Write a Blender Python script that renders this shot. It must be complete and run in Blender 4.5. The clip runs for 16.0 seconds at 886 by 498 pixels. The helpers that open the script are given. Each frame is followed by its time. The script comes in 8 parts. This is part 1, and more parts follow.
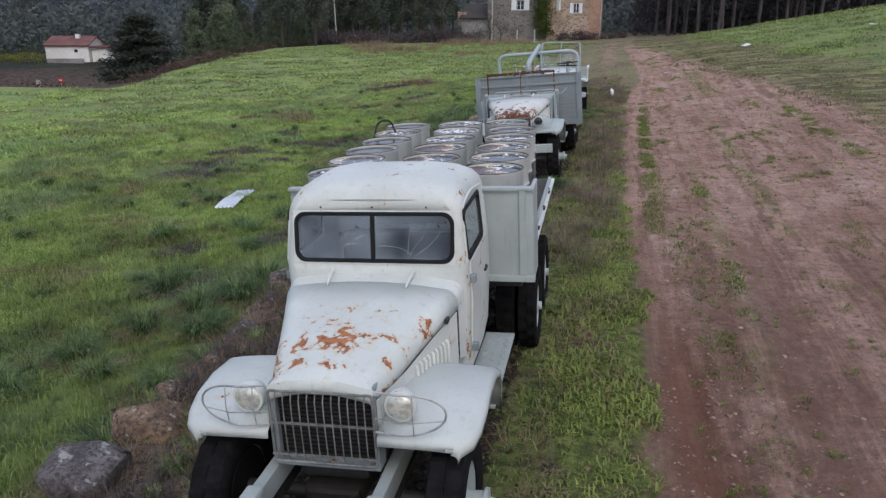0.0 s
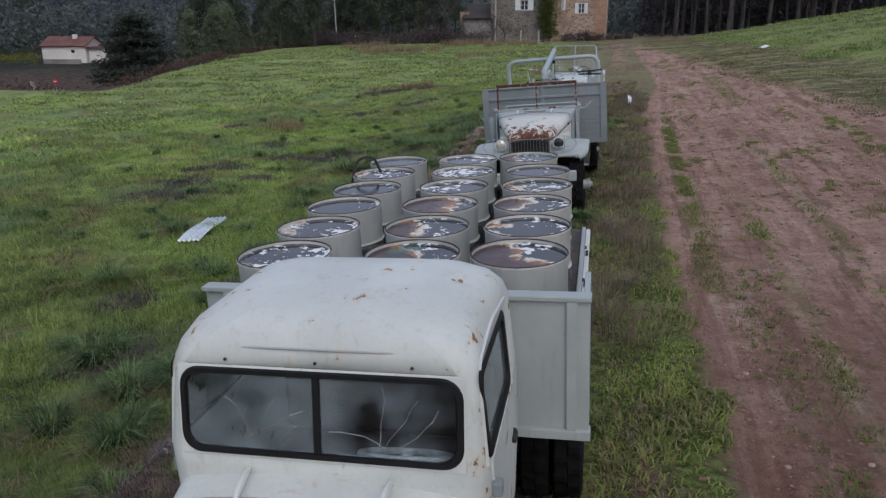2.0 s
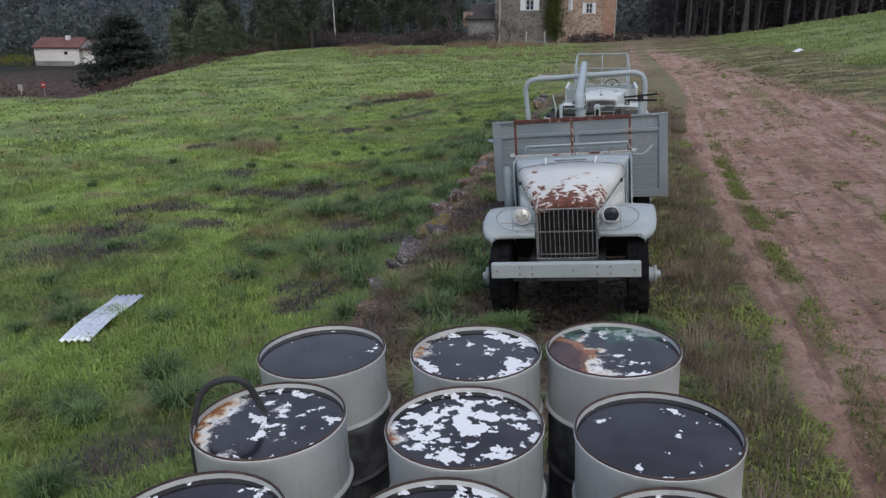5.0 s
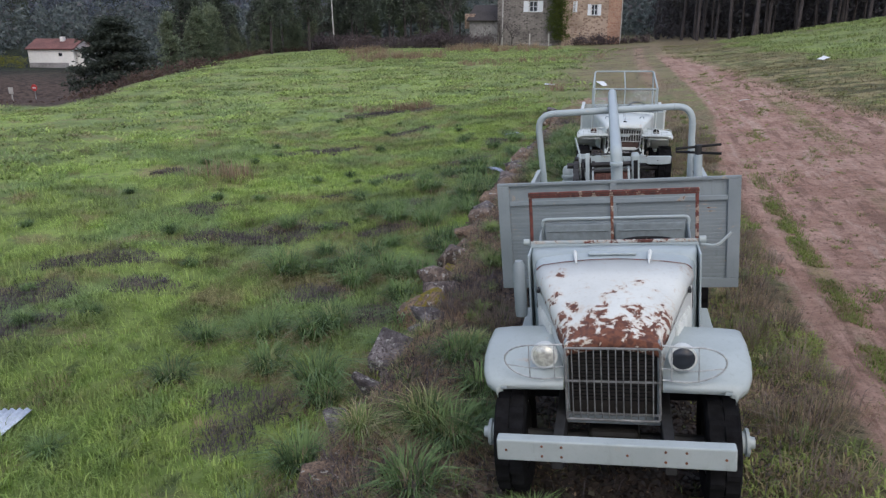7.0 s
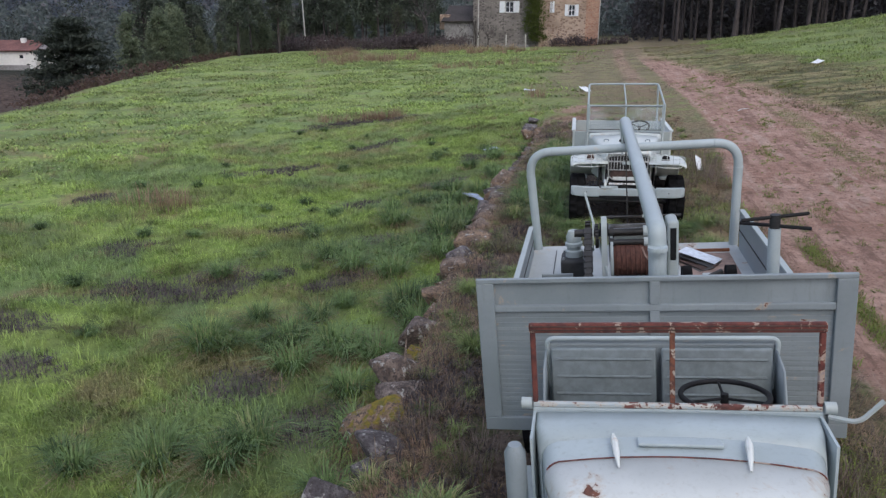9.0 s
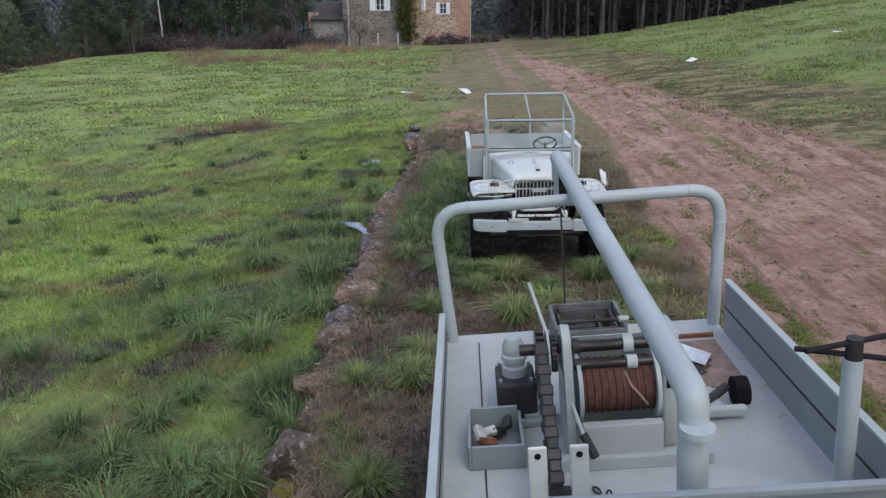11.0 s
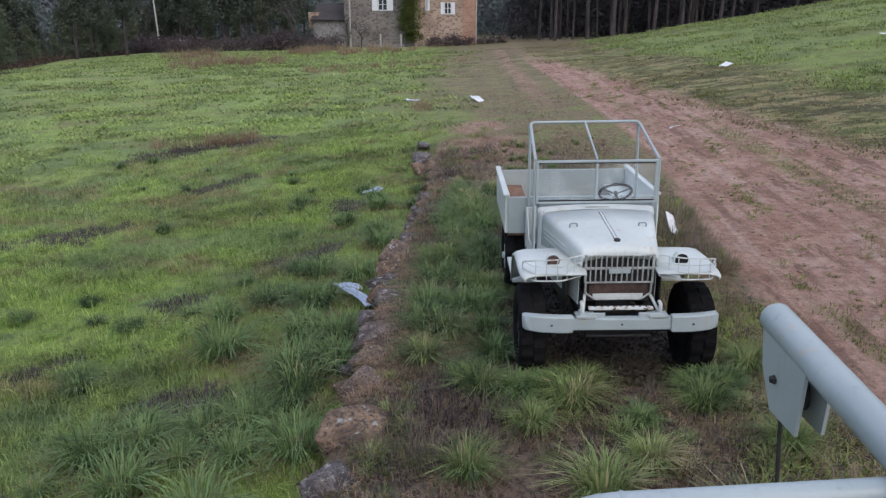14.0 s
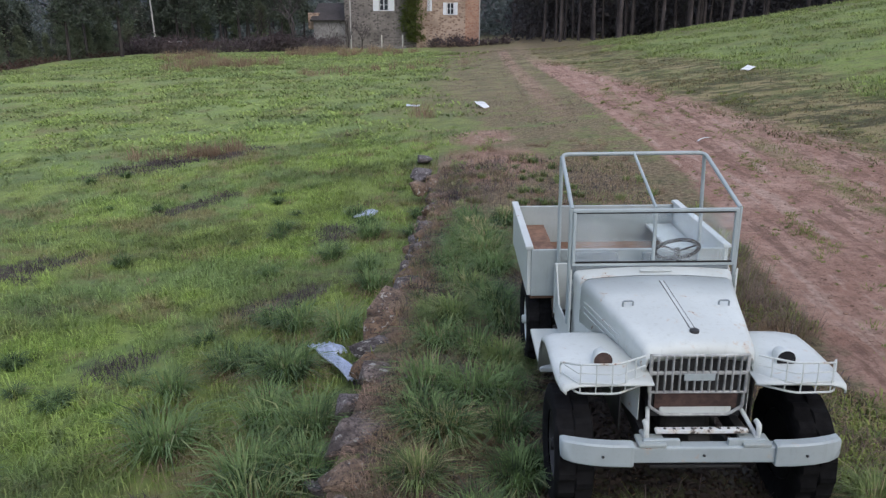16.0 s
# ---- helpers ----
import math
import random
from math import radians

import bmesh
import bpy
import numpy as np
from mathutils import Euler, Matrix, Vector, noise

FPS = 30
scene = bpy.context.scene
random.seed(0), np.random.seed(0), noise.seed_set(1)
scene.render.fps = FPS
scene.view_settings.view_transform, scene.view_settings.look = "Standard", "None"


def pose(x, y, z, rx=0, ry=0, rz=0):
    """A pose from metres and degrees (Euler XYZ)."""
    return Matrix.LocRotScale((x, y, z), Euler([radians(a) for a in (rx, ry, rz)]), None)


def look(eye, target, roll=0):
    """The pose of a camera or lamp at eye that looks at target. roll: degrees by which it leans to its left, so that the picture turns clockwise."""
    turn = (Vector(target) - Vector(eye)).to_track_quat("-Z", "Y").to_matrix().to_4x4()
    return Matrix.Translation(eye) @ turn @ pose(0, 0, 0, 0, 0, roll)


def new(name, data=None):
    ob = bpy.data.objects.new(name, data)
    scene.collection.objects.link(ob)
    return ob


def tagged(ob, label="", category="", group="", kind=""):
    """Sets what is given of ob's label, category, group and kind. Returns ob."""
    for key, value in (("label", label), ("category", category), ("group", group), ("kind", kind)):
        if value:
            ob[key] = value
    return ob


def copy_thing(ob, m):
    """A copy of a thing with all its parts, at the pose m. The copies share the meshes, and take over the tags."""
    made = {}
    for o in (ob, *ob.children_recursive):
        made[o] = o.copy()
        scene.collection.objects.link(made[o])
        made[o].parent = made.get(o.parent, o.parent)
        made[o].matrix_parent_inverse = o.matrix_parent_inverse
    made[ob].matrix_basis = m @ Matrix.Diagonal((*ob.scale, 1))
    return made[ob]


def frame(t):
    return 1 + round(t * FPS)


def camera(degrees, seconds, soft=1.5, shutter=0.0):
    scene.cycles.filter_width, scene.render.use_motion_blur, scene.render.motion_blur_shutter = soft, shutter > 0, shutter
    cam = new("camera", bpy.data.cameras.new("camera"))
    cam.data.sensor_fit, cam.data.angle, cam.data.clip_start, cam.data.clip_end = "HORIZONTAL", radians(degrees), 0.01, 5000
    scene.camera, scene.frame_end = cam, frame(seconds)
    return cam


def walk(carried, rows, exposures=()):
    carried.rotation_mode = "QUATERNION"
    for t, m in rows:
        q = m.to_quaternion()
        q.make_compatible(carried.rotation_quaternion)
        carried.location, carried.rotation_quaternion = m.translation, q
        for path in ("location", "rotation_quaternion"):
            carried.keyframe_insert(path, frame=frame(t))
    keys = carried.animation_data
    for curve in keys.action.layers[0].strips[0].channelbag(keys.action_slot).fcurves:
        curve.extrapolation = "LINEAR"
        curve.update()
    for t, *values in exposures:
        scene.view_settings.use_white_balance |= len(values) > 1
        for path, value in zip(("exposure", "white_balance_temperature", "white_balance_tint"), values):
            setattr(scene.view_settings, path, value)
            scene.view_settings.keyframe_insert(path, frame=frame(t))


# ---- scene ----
cam = camera(62.0, 16.0, soft=1.35)
METRES, EYE, TILT, LEAN, TURN = 22.5, 3.6, -17.7, 0.0, 13.5
ROWS = [
    (0.0, 0.0, 0.0, 0.0, 0.0, 0.0, -0.0),
    (0.5, -0.0004, 0.0259, 0.0078, 0.04, 0.01, -0.02),
    (1.0, -0.0005, 0.0539, 0.0165, 0.09, 0.01, -0.03),
    (1.5, -0.0003, 0.0832, 0.0257, 0.12, 0.01, -0.05),
    (2.0, 0.0003, 0.1133, 0.0362, 0.16, 0.01, -0.06),
    (2.5, 0.0012, 0.1444, 0.0467, 0.21, 0.01, -0.07),
    (3.0, 0.0023, 0.176, 0.057, 0.25, 0.0, -0.07),
    (3.5, 0.0034, 0.2083, 0.0674, 0.28, 0.01, -0.1),
    (4.0, 0.0041, 0.2421, 0.078, 0.32, 0.02, -0.08),
    (6.5, 0.0094, 0.4113, 0.1415, 0.5, -0.01, -0.17),
    (7.0, 0.0117, 0.4442, 0.1553, 0.54, 0.01, -0.19),
    (7.5, 0.0136, 0.4768, 0.1663, 0.57, 0.03, -0.23),
    (8.0, 0.0156, 0.5093, 0.1777, 0.58, 0.04, -0.2),
    (8.5, 0.0177, 0.5417, 0.1882, 0.4, 0.04, -0.18),
    (9.0, 0.0196, 0.5732, 0.1981, -1.18, 0.03, 0.37),
    (9.2, 0.0207, 0.5858, 0.2018, -1.74, 0.01, 0.54),
    (9.3, 0.0213, 0.5922, 0.2037, -2.22, -0.0, 0.68),
    (9.4, 0.0218, 0.5985, 0.2055, -2.9, 0.05, 1.12),
    (9.5, 0.0224, 0.6048, 0.2074, -3.98, 0.08, 1.62),
    (9.6, 0.0227, 0.6102, 0.2092, -5.31, 0.0, 2.02),
    (9.7, 0.0229, 0.6157, 0.211, -6.74, -0.12, 2.4),
    (9.8, 0.0232, 0.6211, 0.2128, -8.09, -0.25, 2.7),
    (9.9, 0.0234, 0.6265, 0.2146, -9.15, -0.34, 2.84),
    (10.0, 0.0237, 0.632, 0.2164, -9.79, -0.37, 3.05),
    (10.2, 0.0242, 0.6429, 0.2199, -10.26, -0.39, 3.2),
    (10.6, 0.0252, 0.6646, 0.2271, -10.36, -0.4, 3.23),
    (11.8, 0.0282, 0.7298, 0.2486, -10.36, -0.4, 3.23),
    (12.0, 0.0287, 0.7407, 0.2522, -10.36, -0.4, 3.23),
    (12.5, 0.0317, 0.7681, 0.2601, -10.32, -0.38, 3.2),
    (13.0, 0.0351, 0.7949, 0.2679, -10.28, -0.37, 3.19),
    (13.5, 0.0386, 0.8209, 0.2757, -10.25, -0.36, 3.16),
    (14.0, 0.0427, 0.8461, 0.2832, -10.21, -0.36, 3.13),
    (14.5, 0.0471, 0.8716, 0.2907, -10.17, -0.34, 3.12),
    (15.0, 0.0514, 0.8964, 0.2983, -10.15, -0.33, 3.1),
    (15.5, 0.0563, 0.9209, 0.3058, -10.11, -0.31, 3.07),
    (16.0, 0.0615, 0.9456, 0.3132, -10.06, -0.3, 3.04),
]
walk(cam, [(t, pose(0, 0, EYE, TILT, LEAN, TURN) @ pose(METRES * x, METRES * y, METRES * z, 90 + pitch, roll, yaw)) for t, x, y, z, yaw, pitch, roll in ROWS],
     [(0.0, 0.25), (0.8, 0.12), (1.5, -0.03), (2.0, -0.12), (3.0, -0.19), (3.5, -0.20), (4.3, -0.10), (6.3, 0.40), (16.0, 0.41)])

# ---- light: an overcast late afternoon ----
world = bpy.data.worlds.new("world")
scene.world = world
world.use_nodes = True
wn = world.node_tree
wn.nodes.clear()
w_out = wn.nodes.new("ShaderNodeOutputWorld")
w_bg = wn.nodes.new("ShaderNodeBackground")
w_sky = wn.nodes.new("ShaderNodeTexSky")
w_sky.sky_type, w_sky.sun_disc = "NISHITA", False
w_sky.sun_elevation, w_sky.sun_rotation = radians(34), radians(155)
w_sky.air_density, w_sky.dust_density, w_sky.ozone_density = 1.0, 6.0, 1.0
w_mix = wn.nodes.new("ShaderNodeMix")
w_mix.data_type = "RGBA"
w_mix.inputs[0].default_value = 0.72
w_mix.inputs[7].default_value = (5.85, 6.6, 8.8, 1)   # the even cloud cover
wn.links.new(w_sky.outputs[0], w_mix.inputs[6])
wn.links.new(w_mix.outputs[2], w_bg.inputs[0])
w_bg.inputs[1].default_value = 0.105
wn.links.new(w_bg.outputs[0], w_out.inputs[0])
sun = new("sun", bpy.data.lights.new("sun", "SUN"))
sun.data.energy, sun.data.angle, sun.data.color = 0.7, radians(25), (1.0, 0.96, 0.9)
sun.matrix_world = look((0, 0, 30), (-9, 20, 0))

# ---- materials ----
MATS = {}


class Graph:
    """A small builder for node materials."""

    def __init__(self, name):
        self.mat = bpy.data.materials.new(name)
        self.mat.use_nodes = True
        self.tree = self.mat.node_tree
        self.tree.nodes.clear()
        self.out = self.node("ShaderNodeOutputMaterial")
        self.bsdf = self.node("ShaderNodeBsdfPrincipled")
        self.tree.links.new(self.bsdf.outputs[0], self.out.inputs[0])
        tc = self.node("ShaderNodeTexCoord")
        geo = self.node("ShaderNodeNewGeometry")
        self.obj, self.pos, self.normal = tc.outputs["Object"], geo.outputs["Position"], geo.outputs["Normal"]
        self.island = geo.outputs["Random Per Island"]
        self.rand = self.node("ShaderNodeObjectInfo").outputs["Random"]
        MATS[name] = self.mat

    def node(self, kind):
        return self.tree.nodes.new(kind)

    def put(self, socket, value):
        if isinstance(value, bpy.types.NodeSocket):
            self.tree.links.new(value, socket)
        elif isinstance(value, tuple) and len(value) == 3 and socket.type == "RGBA":
            socket.default_value = (*value, 1)
        else:
            socket.default_value = value

    def noise(self, vec, scale, detail=4, rough=0.55, distort=0.0):
        n = self.node("ShaderNodeTexNoise")
        self.put(n.inputs["Vector"], vec)
        n.inputs["Scale"].default_value, n.inputs["Detail"].default_value = scale, detail
        n.inputs["Roughness"].default_value, n.inputs["Distortion"].default_value = rough, distort
        return n.outputs[0]

    def voronoi(self, vec, scale, feature="F1"):
        n = self.node("ShaderNodeTexVoronoi")
        n.feature = feature
        self.put(n.inputs["Vector"], vec)
        n.inputs["Scale"].default_value = scale
        return n.outputs["Distance"]

    def ramp(self, value, lo, hi, a=0.0, b=1.0):
        n = self.node("ShaderNodeMapRange")
        n.interpolation_type = "SMOOTHSTEP"
        for i, v in enumerate((value, lo, hi, a, b)):
            self.put(n.inputs[i], v)
        return n.outputs[0]

    def math(self, op, a, b=0.0, c=0.0):
        n = self.node("ShaderNodeMath")
        n.operation = op
        self.put(n.inputs[0], a), self.put(n.inputs[1], b), self.put(n.inputs[2], c)
        return n.outputs[0]

    def mix(self, f, a, b):
        n = self.node("ShaderNodeMix")
        n.data_type = "RGBA"
        self.put(n.inputs[0], f), self.put(n.inputs[6], a), self.put(n.inputs[7], b)
        return n.outputs[2]

    def tone(self, colour, factor):
        """A colour made lighter or deeper by a factor."""
        n = self.node("ShaderNodeVectorMath")
        n.operation = "SCALE"
        self.put(n.inputs[0], colour), self.put(n.inputs[3], factor)
        return n.outputs[0]

    def scaled(self, vec, s):
        n = self.node("ShaderNodeMapping")
        self.put(n.inputs[0], vec)
        n.inputs[3].default_value = s
        return n.outputs[0]

    def shifted(self, vec):
        """The coordinates moved by the object's own random number."""
        n = self.node("ShaderNodeVectorMath")
        n.operation = "ADD"
        c = self.node("ShaderNodeCombineXYZ")
        for i, k in enumerate((37.0, 19.0, 53.0)):
            self.put(c.inputs[i], self.math("MULTIPLY", self.rand, k))
        self.put(n.inputs[0], vec), self.put(n.inputs[1], c.outputs[0])
        return n.outputs[0]

    def split(self, vec):
        n = self.node("ShaderNodeSeparateXYZ")
        self.put(n.inputs[0], vec)
        return n.outputs

    def bump(self, height, strength=0.3, distance=0.01):
        n = self.node("ShaderNodeBump")
        n.inputs["Strength"].default_value, n.inputs["Distance"].default_value = strength, distance
        self.put(n.inputs["Height"], height)
        self.put(self.bsdf.inputs["Normal"], n.outputs[0])

    def done(self, colour, rough=0.6, metal=0.0, spec=None):
        self.put(self.bsdf.inputs["Base Color"], colour)
        self.put(self.bsdf.inputs["Roughness"], rough)
        self.put(self.bsdf.inputs["Metallic"], metal)
        if spec is not None:
            self.put(self.bsdf.inputs["Specular IOR Level"], spec)
        return self.mat


def paint(name, base, rust=0.0, rough=0.42, rust_scale=5.0, lip=0.0, zone=None, tones=((0.175, 0.068, 0.042), (0.085, 0.037, 0.028)), bleed=(0.50, 0.37, 0.25)):
    """Old brushed truck paint: faded patches, grime, chips of rust."""
    g = Graph(name)
    p = g.shifted(g.obj)
    big, fine = g.noise(p, 1.6, 5), g.noise(p, 38, 4)
    faded = tuple(min(1, c * 1.12 + 0.03) for c in base)
    dirty = (base[0] * 0.62, base[1] * 0.60, base[2] * 0.54)
    col = g.mix(g.ramp(big, 0.35, 0.7), base, faded)
    streak = g.noise(g.scaled(p, (9, 9, 1.2)), 2.2, 5, 0.65)
    col = g.mix(g.math("MULTIPLY", g.ramp(streak, 0.54, 0.80), 0.42), col, dirty)
    col = g.mix(g.math("MULTIPLY", g.ramp(fine, 0.5, 0.75), 0.14), col, dirty)
    rusty = g.mix(g.ramp(g.noise(p, 22, 4), 0.4, 0.65), *tones)
    chips = g.math("ADD", g.noise(p, rust_scale, 8, 0.68, 0.4), g.math("MULTIPLY", g.noise(p, 1.3, 2), 0.35))
    if lip:
        chips = g.math("ADD", chips, g.math("MULTIPLY", g.ramp(g.split(g.obj)[1], 0.60, -0.22), lip))
    if zone:   # the worn band across the panel
        y = g.split(g.obj)[1]
        chips = g.math("ADD", chips, g.math("MULTIPLY", g.math("MULTIPLY", g.ramp(y, zone[0], zone[1]), g.ramp(y, zone[3], zone[2])), zone[4]))
    level = 0.93 - 0.26 * rust
    mask = g.ramp(chips, level, level + 0.02)
    halo = g.math("MULTIPLY", g.ramp(chips, level - 0.09, level + 0.01), 0.5)
    col = g.mix(halo, col, bleed)
    col = g.mix(mask, col, rusty)
    g.bump(g.math("SUBTRACT", g.math("MULTIPLY", fine, 0.25), g.math("MULTIPLY", mask, 0.6)), 0.25, 0.004)
    return g.done(col, g.math("ADD", g.math("MULTIPLY", mask, 0.4), g.ramp(big, 0.3, 0.7, rough - 0.06, rough + 0.14)))


paint("paint_pale", (0.58, 0.605, 0.585), 0.27)
paint("paint_cab", (0.55, 0.58, 0.56), 0.50, rust_scale=9, tones=((0.30, 0.13, 0.06), (0.16, 0.07, 0.04)), bleed=(0.54, 0.45, 0.32))
paint("paint_hood", (0.56, 0.595, 0.575), 0.30, rust_scale=7, zone=(-0.3, 0.0, 0.45, 0.75, 0.118), tones=((0.40, 0.155, 0.065), (0.20, 0.075, 0.040)), bleed=(0.56, 0.47, 0.33))
paint("paint_flaking", (0.57, 0.585, 0.555), 0.46, rust_scale=8, lip=0.16)
paint("paint_wing", (0.46, 0.495, 0.485), 0.2)
paint("paint_fender", (0.335, 0.38, 0.38), 0.14)
paint("paint_grey", (0.205, 0.240, 0.257), 0.22)
paint("paint_tube", (0.33, 0.385, 0.40), 0.05, rough=0.38)
paint("paint_rusted", (0.24, 0.245, 0.24), 1.22, rough=0.6, rust_scale=9)
paint("paint_rail", (0.22, 0.17, 0.16), 1.36, rough=0.6, rust_scale=12, tones=((0.150, 0.046, 0.036), (0.075, 0.027, 0.024)))
paint("paint_sill", (0.36, 0.40, 0.41), 0.78, rust_scale=10, tones=((0.15, 0.052, 0.040), (0.08, 0.032, 0.026)))
paint("paint_bed", (0.37, 0.395, 0.395), 0.35, rough=0.55, rust_scale=4)
paint("paint_bumper", (0.34, 0.395, 0.415), 0.2, rust_scale=8)
paint("paint_dodge", (0.535, 0.575, 0.562), 0.22, rust_scale=8)
paint("paint_flaked", (0.60, 0.63, 0.63), 0.95, rust_scale=14, tones=((0.10, 0.085, 0.075), (0.05, 0.045, 0.042)))
g = Graph("paint_drum")   # pale down to the first hoop, much darker below
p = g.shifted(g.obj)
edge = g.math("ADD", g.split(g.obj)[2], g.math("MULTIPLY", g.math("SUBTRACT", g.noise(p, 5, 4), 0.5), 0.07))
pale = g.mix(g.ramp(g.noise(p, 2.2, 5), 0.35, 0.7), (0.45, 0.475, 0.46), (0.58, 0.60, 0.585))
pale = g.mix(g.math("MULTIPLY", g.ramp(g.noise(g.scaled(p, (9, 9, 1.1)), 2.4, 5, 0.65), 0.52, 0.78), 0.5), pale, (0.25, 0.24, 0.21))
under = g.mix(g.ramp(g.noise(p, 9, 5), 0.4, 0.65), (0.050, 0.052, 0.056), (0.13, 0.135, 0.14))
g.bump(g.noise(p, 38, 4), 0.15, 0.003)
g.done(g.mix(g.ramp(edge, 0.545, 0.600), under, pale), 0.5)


def plain(name, base, rough=0.6, metal=0.0, vary=0.35, scale=14.0, relief=0.2, spec=None):
    g = Graph(name)
    p = g.shifted(g.obj)
    n, m = g.noise(p, scale, 6, 0.62), g.noise(p, scale / 9, 3)
    f = g.math("ADD", g.math("MULTIPLY", n, 0.6), g.math("MULTIPLY", m, 0.4))
    lo, hi = tuple(c * (1 - vary) for c in base), tuple(min(1, c * (1 + vary)) for c in base)
    g.bump(n, relief, 0.006)
    return g.done(g.mix(g.ramp(f, 0.34, 0.66), lo, hi), rough, metal, spec)


plain("rubber", (0.010, 0.010, 0.011), 0.95, vary=0.5, spec=0.12)
plain("dark_steel", (0.032, 0.032, 0.033), 0.6, 0.2)
plain("black_seal", (0.010, 0.010, 0.011), 0.6, spec=0.22)
plain("bar_grey", (0.20, 0.205, 0.205), 0.55, 0.2, vary=0.4)
plain("bare_wire", (0.38, 0.395, 0.395), 0.5, 0.2)
plain("crate_wood", (0.13, 0.135, 0.14), 0.85, vary=0.4, scale=10)
plain("bed_rust", (0.235, 0.165, 0.140), 0.9, vary=0.35, scale=9)
plain("dark_rust", (0.06, 0.036, 0.03), 0.85, vary=0.5, scale=16)
plain("rust_iron", (0.17, 0.065, 0.032), 0.85, vary=0.55, scale=22)
plain("spool_rust", (0.085, 0.034, 0.024), 0.8, vary=0.45, scale=20)
plain("grease", (0.02, 0.018, 0.016), 0.35)
plain("scrap_white", (0.72, 0.74, 0.76), 0.5, vary=0.12)
plain("zinc", (0.66, 0.71, 0.78), 0.42, 0.3, vary=0.2)
plain("zinc_blue", (0.40, 0.46, 0.60), 0.42, 0.3, vary=0.25)
plain("wood_old", (0.065, 0.06, 0.058), 0.85, vary=0.45)
plain("wood_brown", (0.20, 0.11, 0.07), 0.8, vary=0.4)
plain("canvas_seat", (0.17, 0.20, 0.21), 0.7, vary=0.2)
plain("white_wall", (0.76, 0.75, 0.72), 0.8, vary=0.08, scale=3)
plain("roof_tile", (0.16, 0.07, 0.06), 0.85, vary=0.4, scale=6)
plain("render_grey", (0.26, 0.25, 0.25), 0.9, vary=0.3, scale=4)
plain("shutter_white", (0.72, 0.75, 0.80), 0.6, vary=0.08)
plain("bark", (0.055, 0.047, 0.047), 0.95, vary=0.5, scale=9)
plain("roof_dark", (0.05, 0.043, 0.042), 0.9, vary=0.4, scale=5)
plain("post_white", (0.45, 0.44, 0.42), 0.8, vary=0.15)
plain("sign_red", (0.45, 0.05, 0.05), 0.5, vary=0.1)

g = Graph("glass")
# dust film; its bluish cast also stands in for reflected sky
dust_sky = g.ramp(g.noise(g.obj, 3, 6, 0.7), 0.3, 0.75)
g.put(g.bsdf.inputs["Transmission Weight"], g.math("SUBTRACT", 1.0, g.math("MULTIPLY", dust_sky, 0.14)))
g.bsdf.inputs["IOR"].default_value = 1.5
g.done((0.74, 0.84, 0.93), 0.0)
g = Graph("glass_dust_sky")
# dust patches that double as the sky's pale reflection
dust_sky = g.ramp(g.noise(g.obj, 2.2, 6, 0.7, 0.6), 0.34, 0.66)
g.put(g.bsdf.inputs["Transmission Weight"], g.math("SUBTRACT", 1.0, g.math("MULTIPLY", dust_sky, 0.16)))
g.bsdf.inputs["IOR"].default_value = 1.45
g.done((0.88, 0.94, 0.97), 0.0)
g = Graph("lamp_glass")
g.done(g.mix(g.ramp(g.noise(g.obj, 30, 4), 0.4, 0.65), (0.78, 0.78, 0.7), (0.5, 0.5, 0.46)), 0.12, 0.35)
g = Graph("window_dark")
g.done((0.03, 0.035, 0.045), 0.12)

# ---- mesh tools ----
def part(name, bm, material, parent=None, label="", smooth=False):
    """Links a bmesh as one mesh object, under parent."""
    me = bpy.data.meshes.new(name)
    bmesh.ops.recalc_face_normals(bm, faces=bm.faces)
    bm.to_mesh(me)
    bm.free()
    me.materials.append(MATS[material])
    if smooth:
        me.shade_smooth()
        me.set_sharp_from_angle(angle=radians(smooth if smooth > 1 else 38))
    ob = new(name, me)
    ob.parent = parent
    if label:
        ob["label"] = label
    return ob


def thing(name, m, label, category, group="", kind=""):
    e = new(name)
    e.matrix_world = m
    return tagged(e, label, category, group, kind)


def block(bm, x0, x1, y0, y1, z0, z1, bevel=0.0, seg=2, m=None):
    made = bmesh.ops.create_cube(bm, size=1.0)["verts"]
    for v in made:
        v.co = Vector((x0 + (v.co.x + 0.5) * (x1 - x0), y0 + (v.co.y + 0.5) * (y1 - y0), z0 + (v.co.z + 0.5) * (z1 - z0)))
    if bevel:
        edges = {e for v in made for e in v.link_edges}
        made = [v for v in bmesh.ops.bevel(bm, geom=list(edges), offset=bevel, segments=seg, profile=0.5, affect="EDGES")["verts"]] or made
        made = list({v for v in made})
    if m:
        for v in made:
            v.co = m @ v.co
    return bm


def box(x0, x1, y0, y1, z0, z1, bevel=0.0, seg=2, m=None):
    return block(bmesh.new(), x0, x1, y0, y1, z0, z1, bevel, seg, m)


def loft(bm, rings, closed=True, cap=False):
    """Skins a row of rings of points."""
    made = [[bm.verts.new(p) for p in ring] for ring in rings]
    n = len(rings[0])
    for a, b in zip(made, made[1:]):
        for i in range(n if closed else n - 1):
            j = (i + 1) % n
            bm.faces.new((a[i], a[j], b[j], b[i]))
    if cap:
        bm.faces.new(made[0][::-1])
        bm.faces.new(made[-1])
    return bm


def lathe(bm, profile, n=24, m=None, cap=True):
    """Turns a profile of (radius, height) about z."""
    m = m or Matrix()
    rings = [[m @ Vector((r * math.cos(i * math.tau / n), r * math.sin(i * math.tau / n), z)) for i in range(n)] for r, z in profile]
    return loft(bm, rings, True, cap)


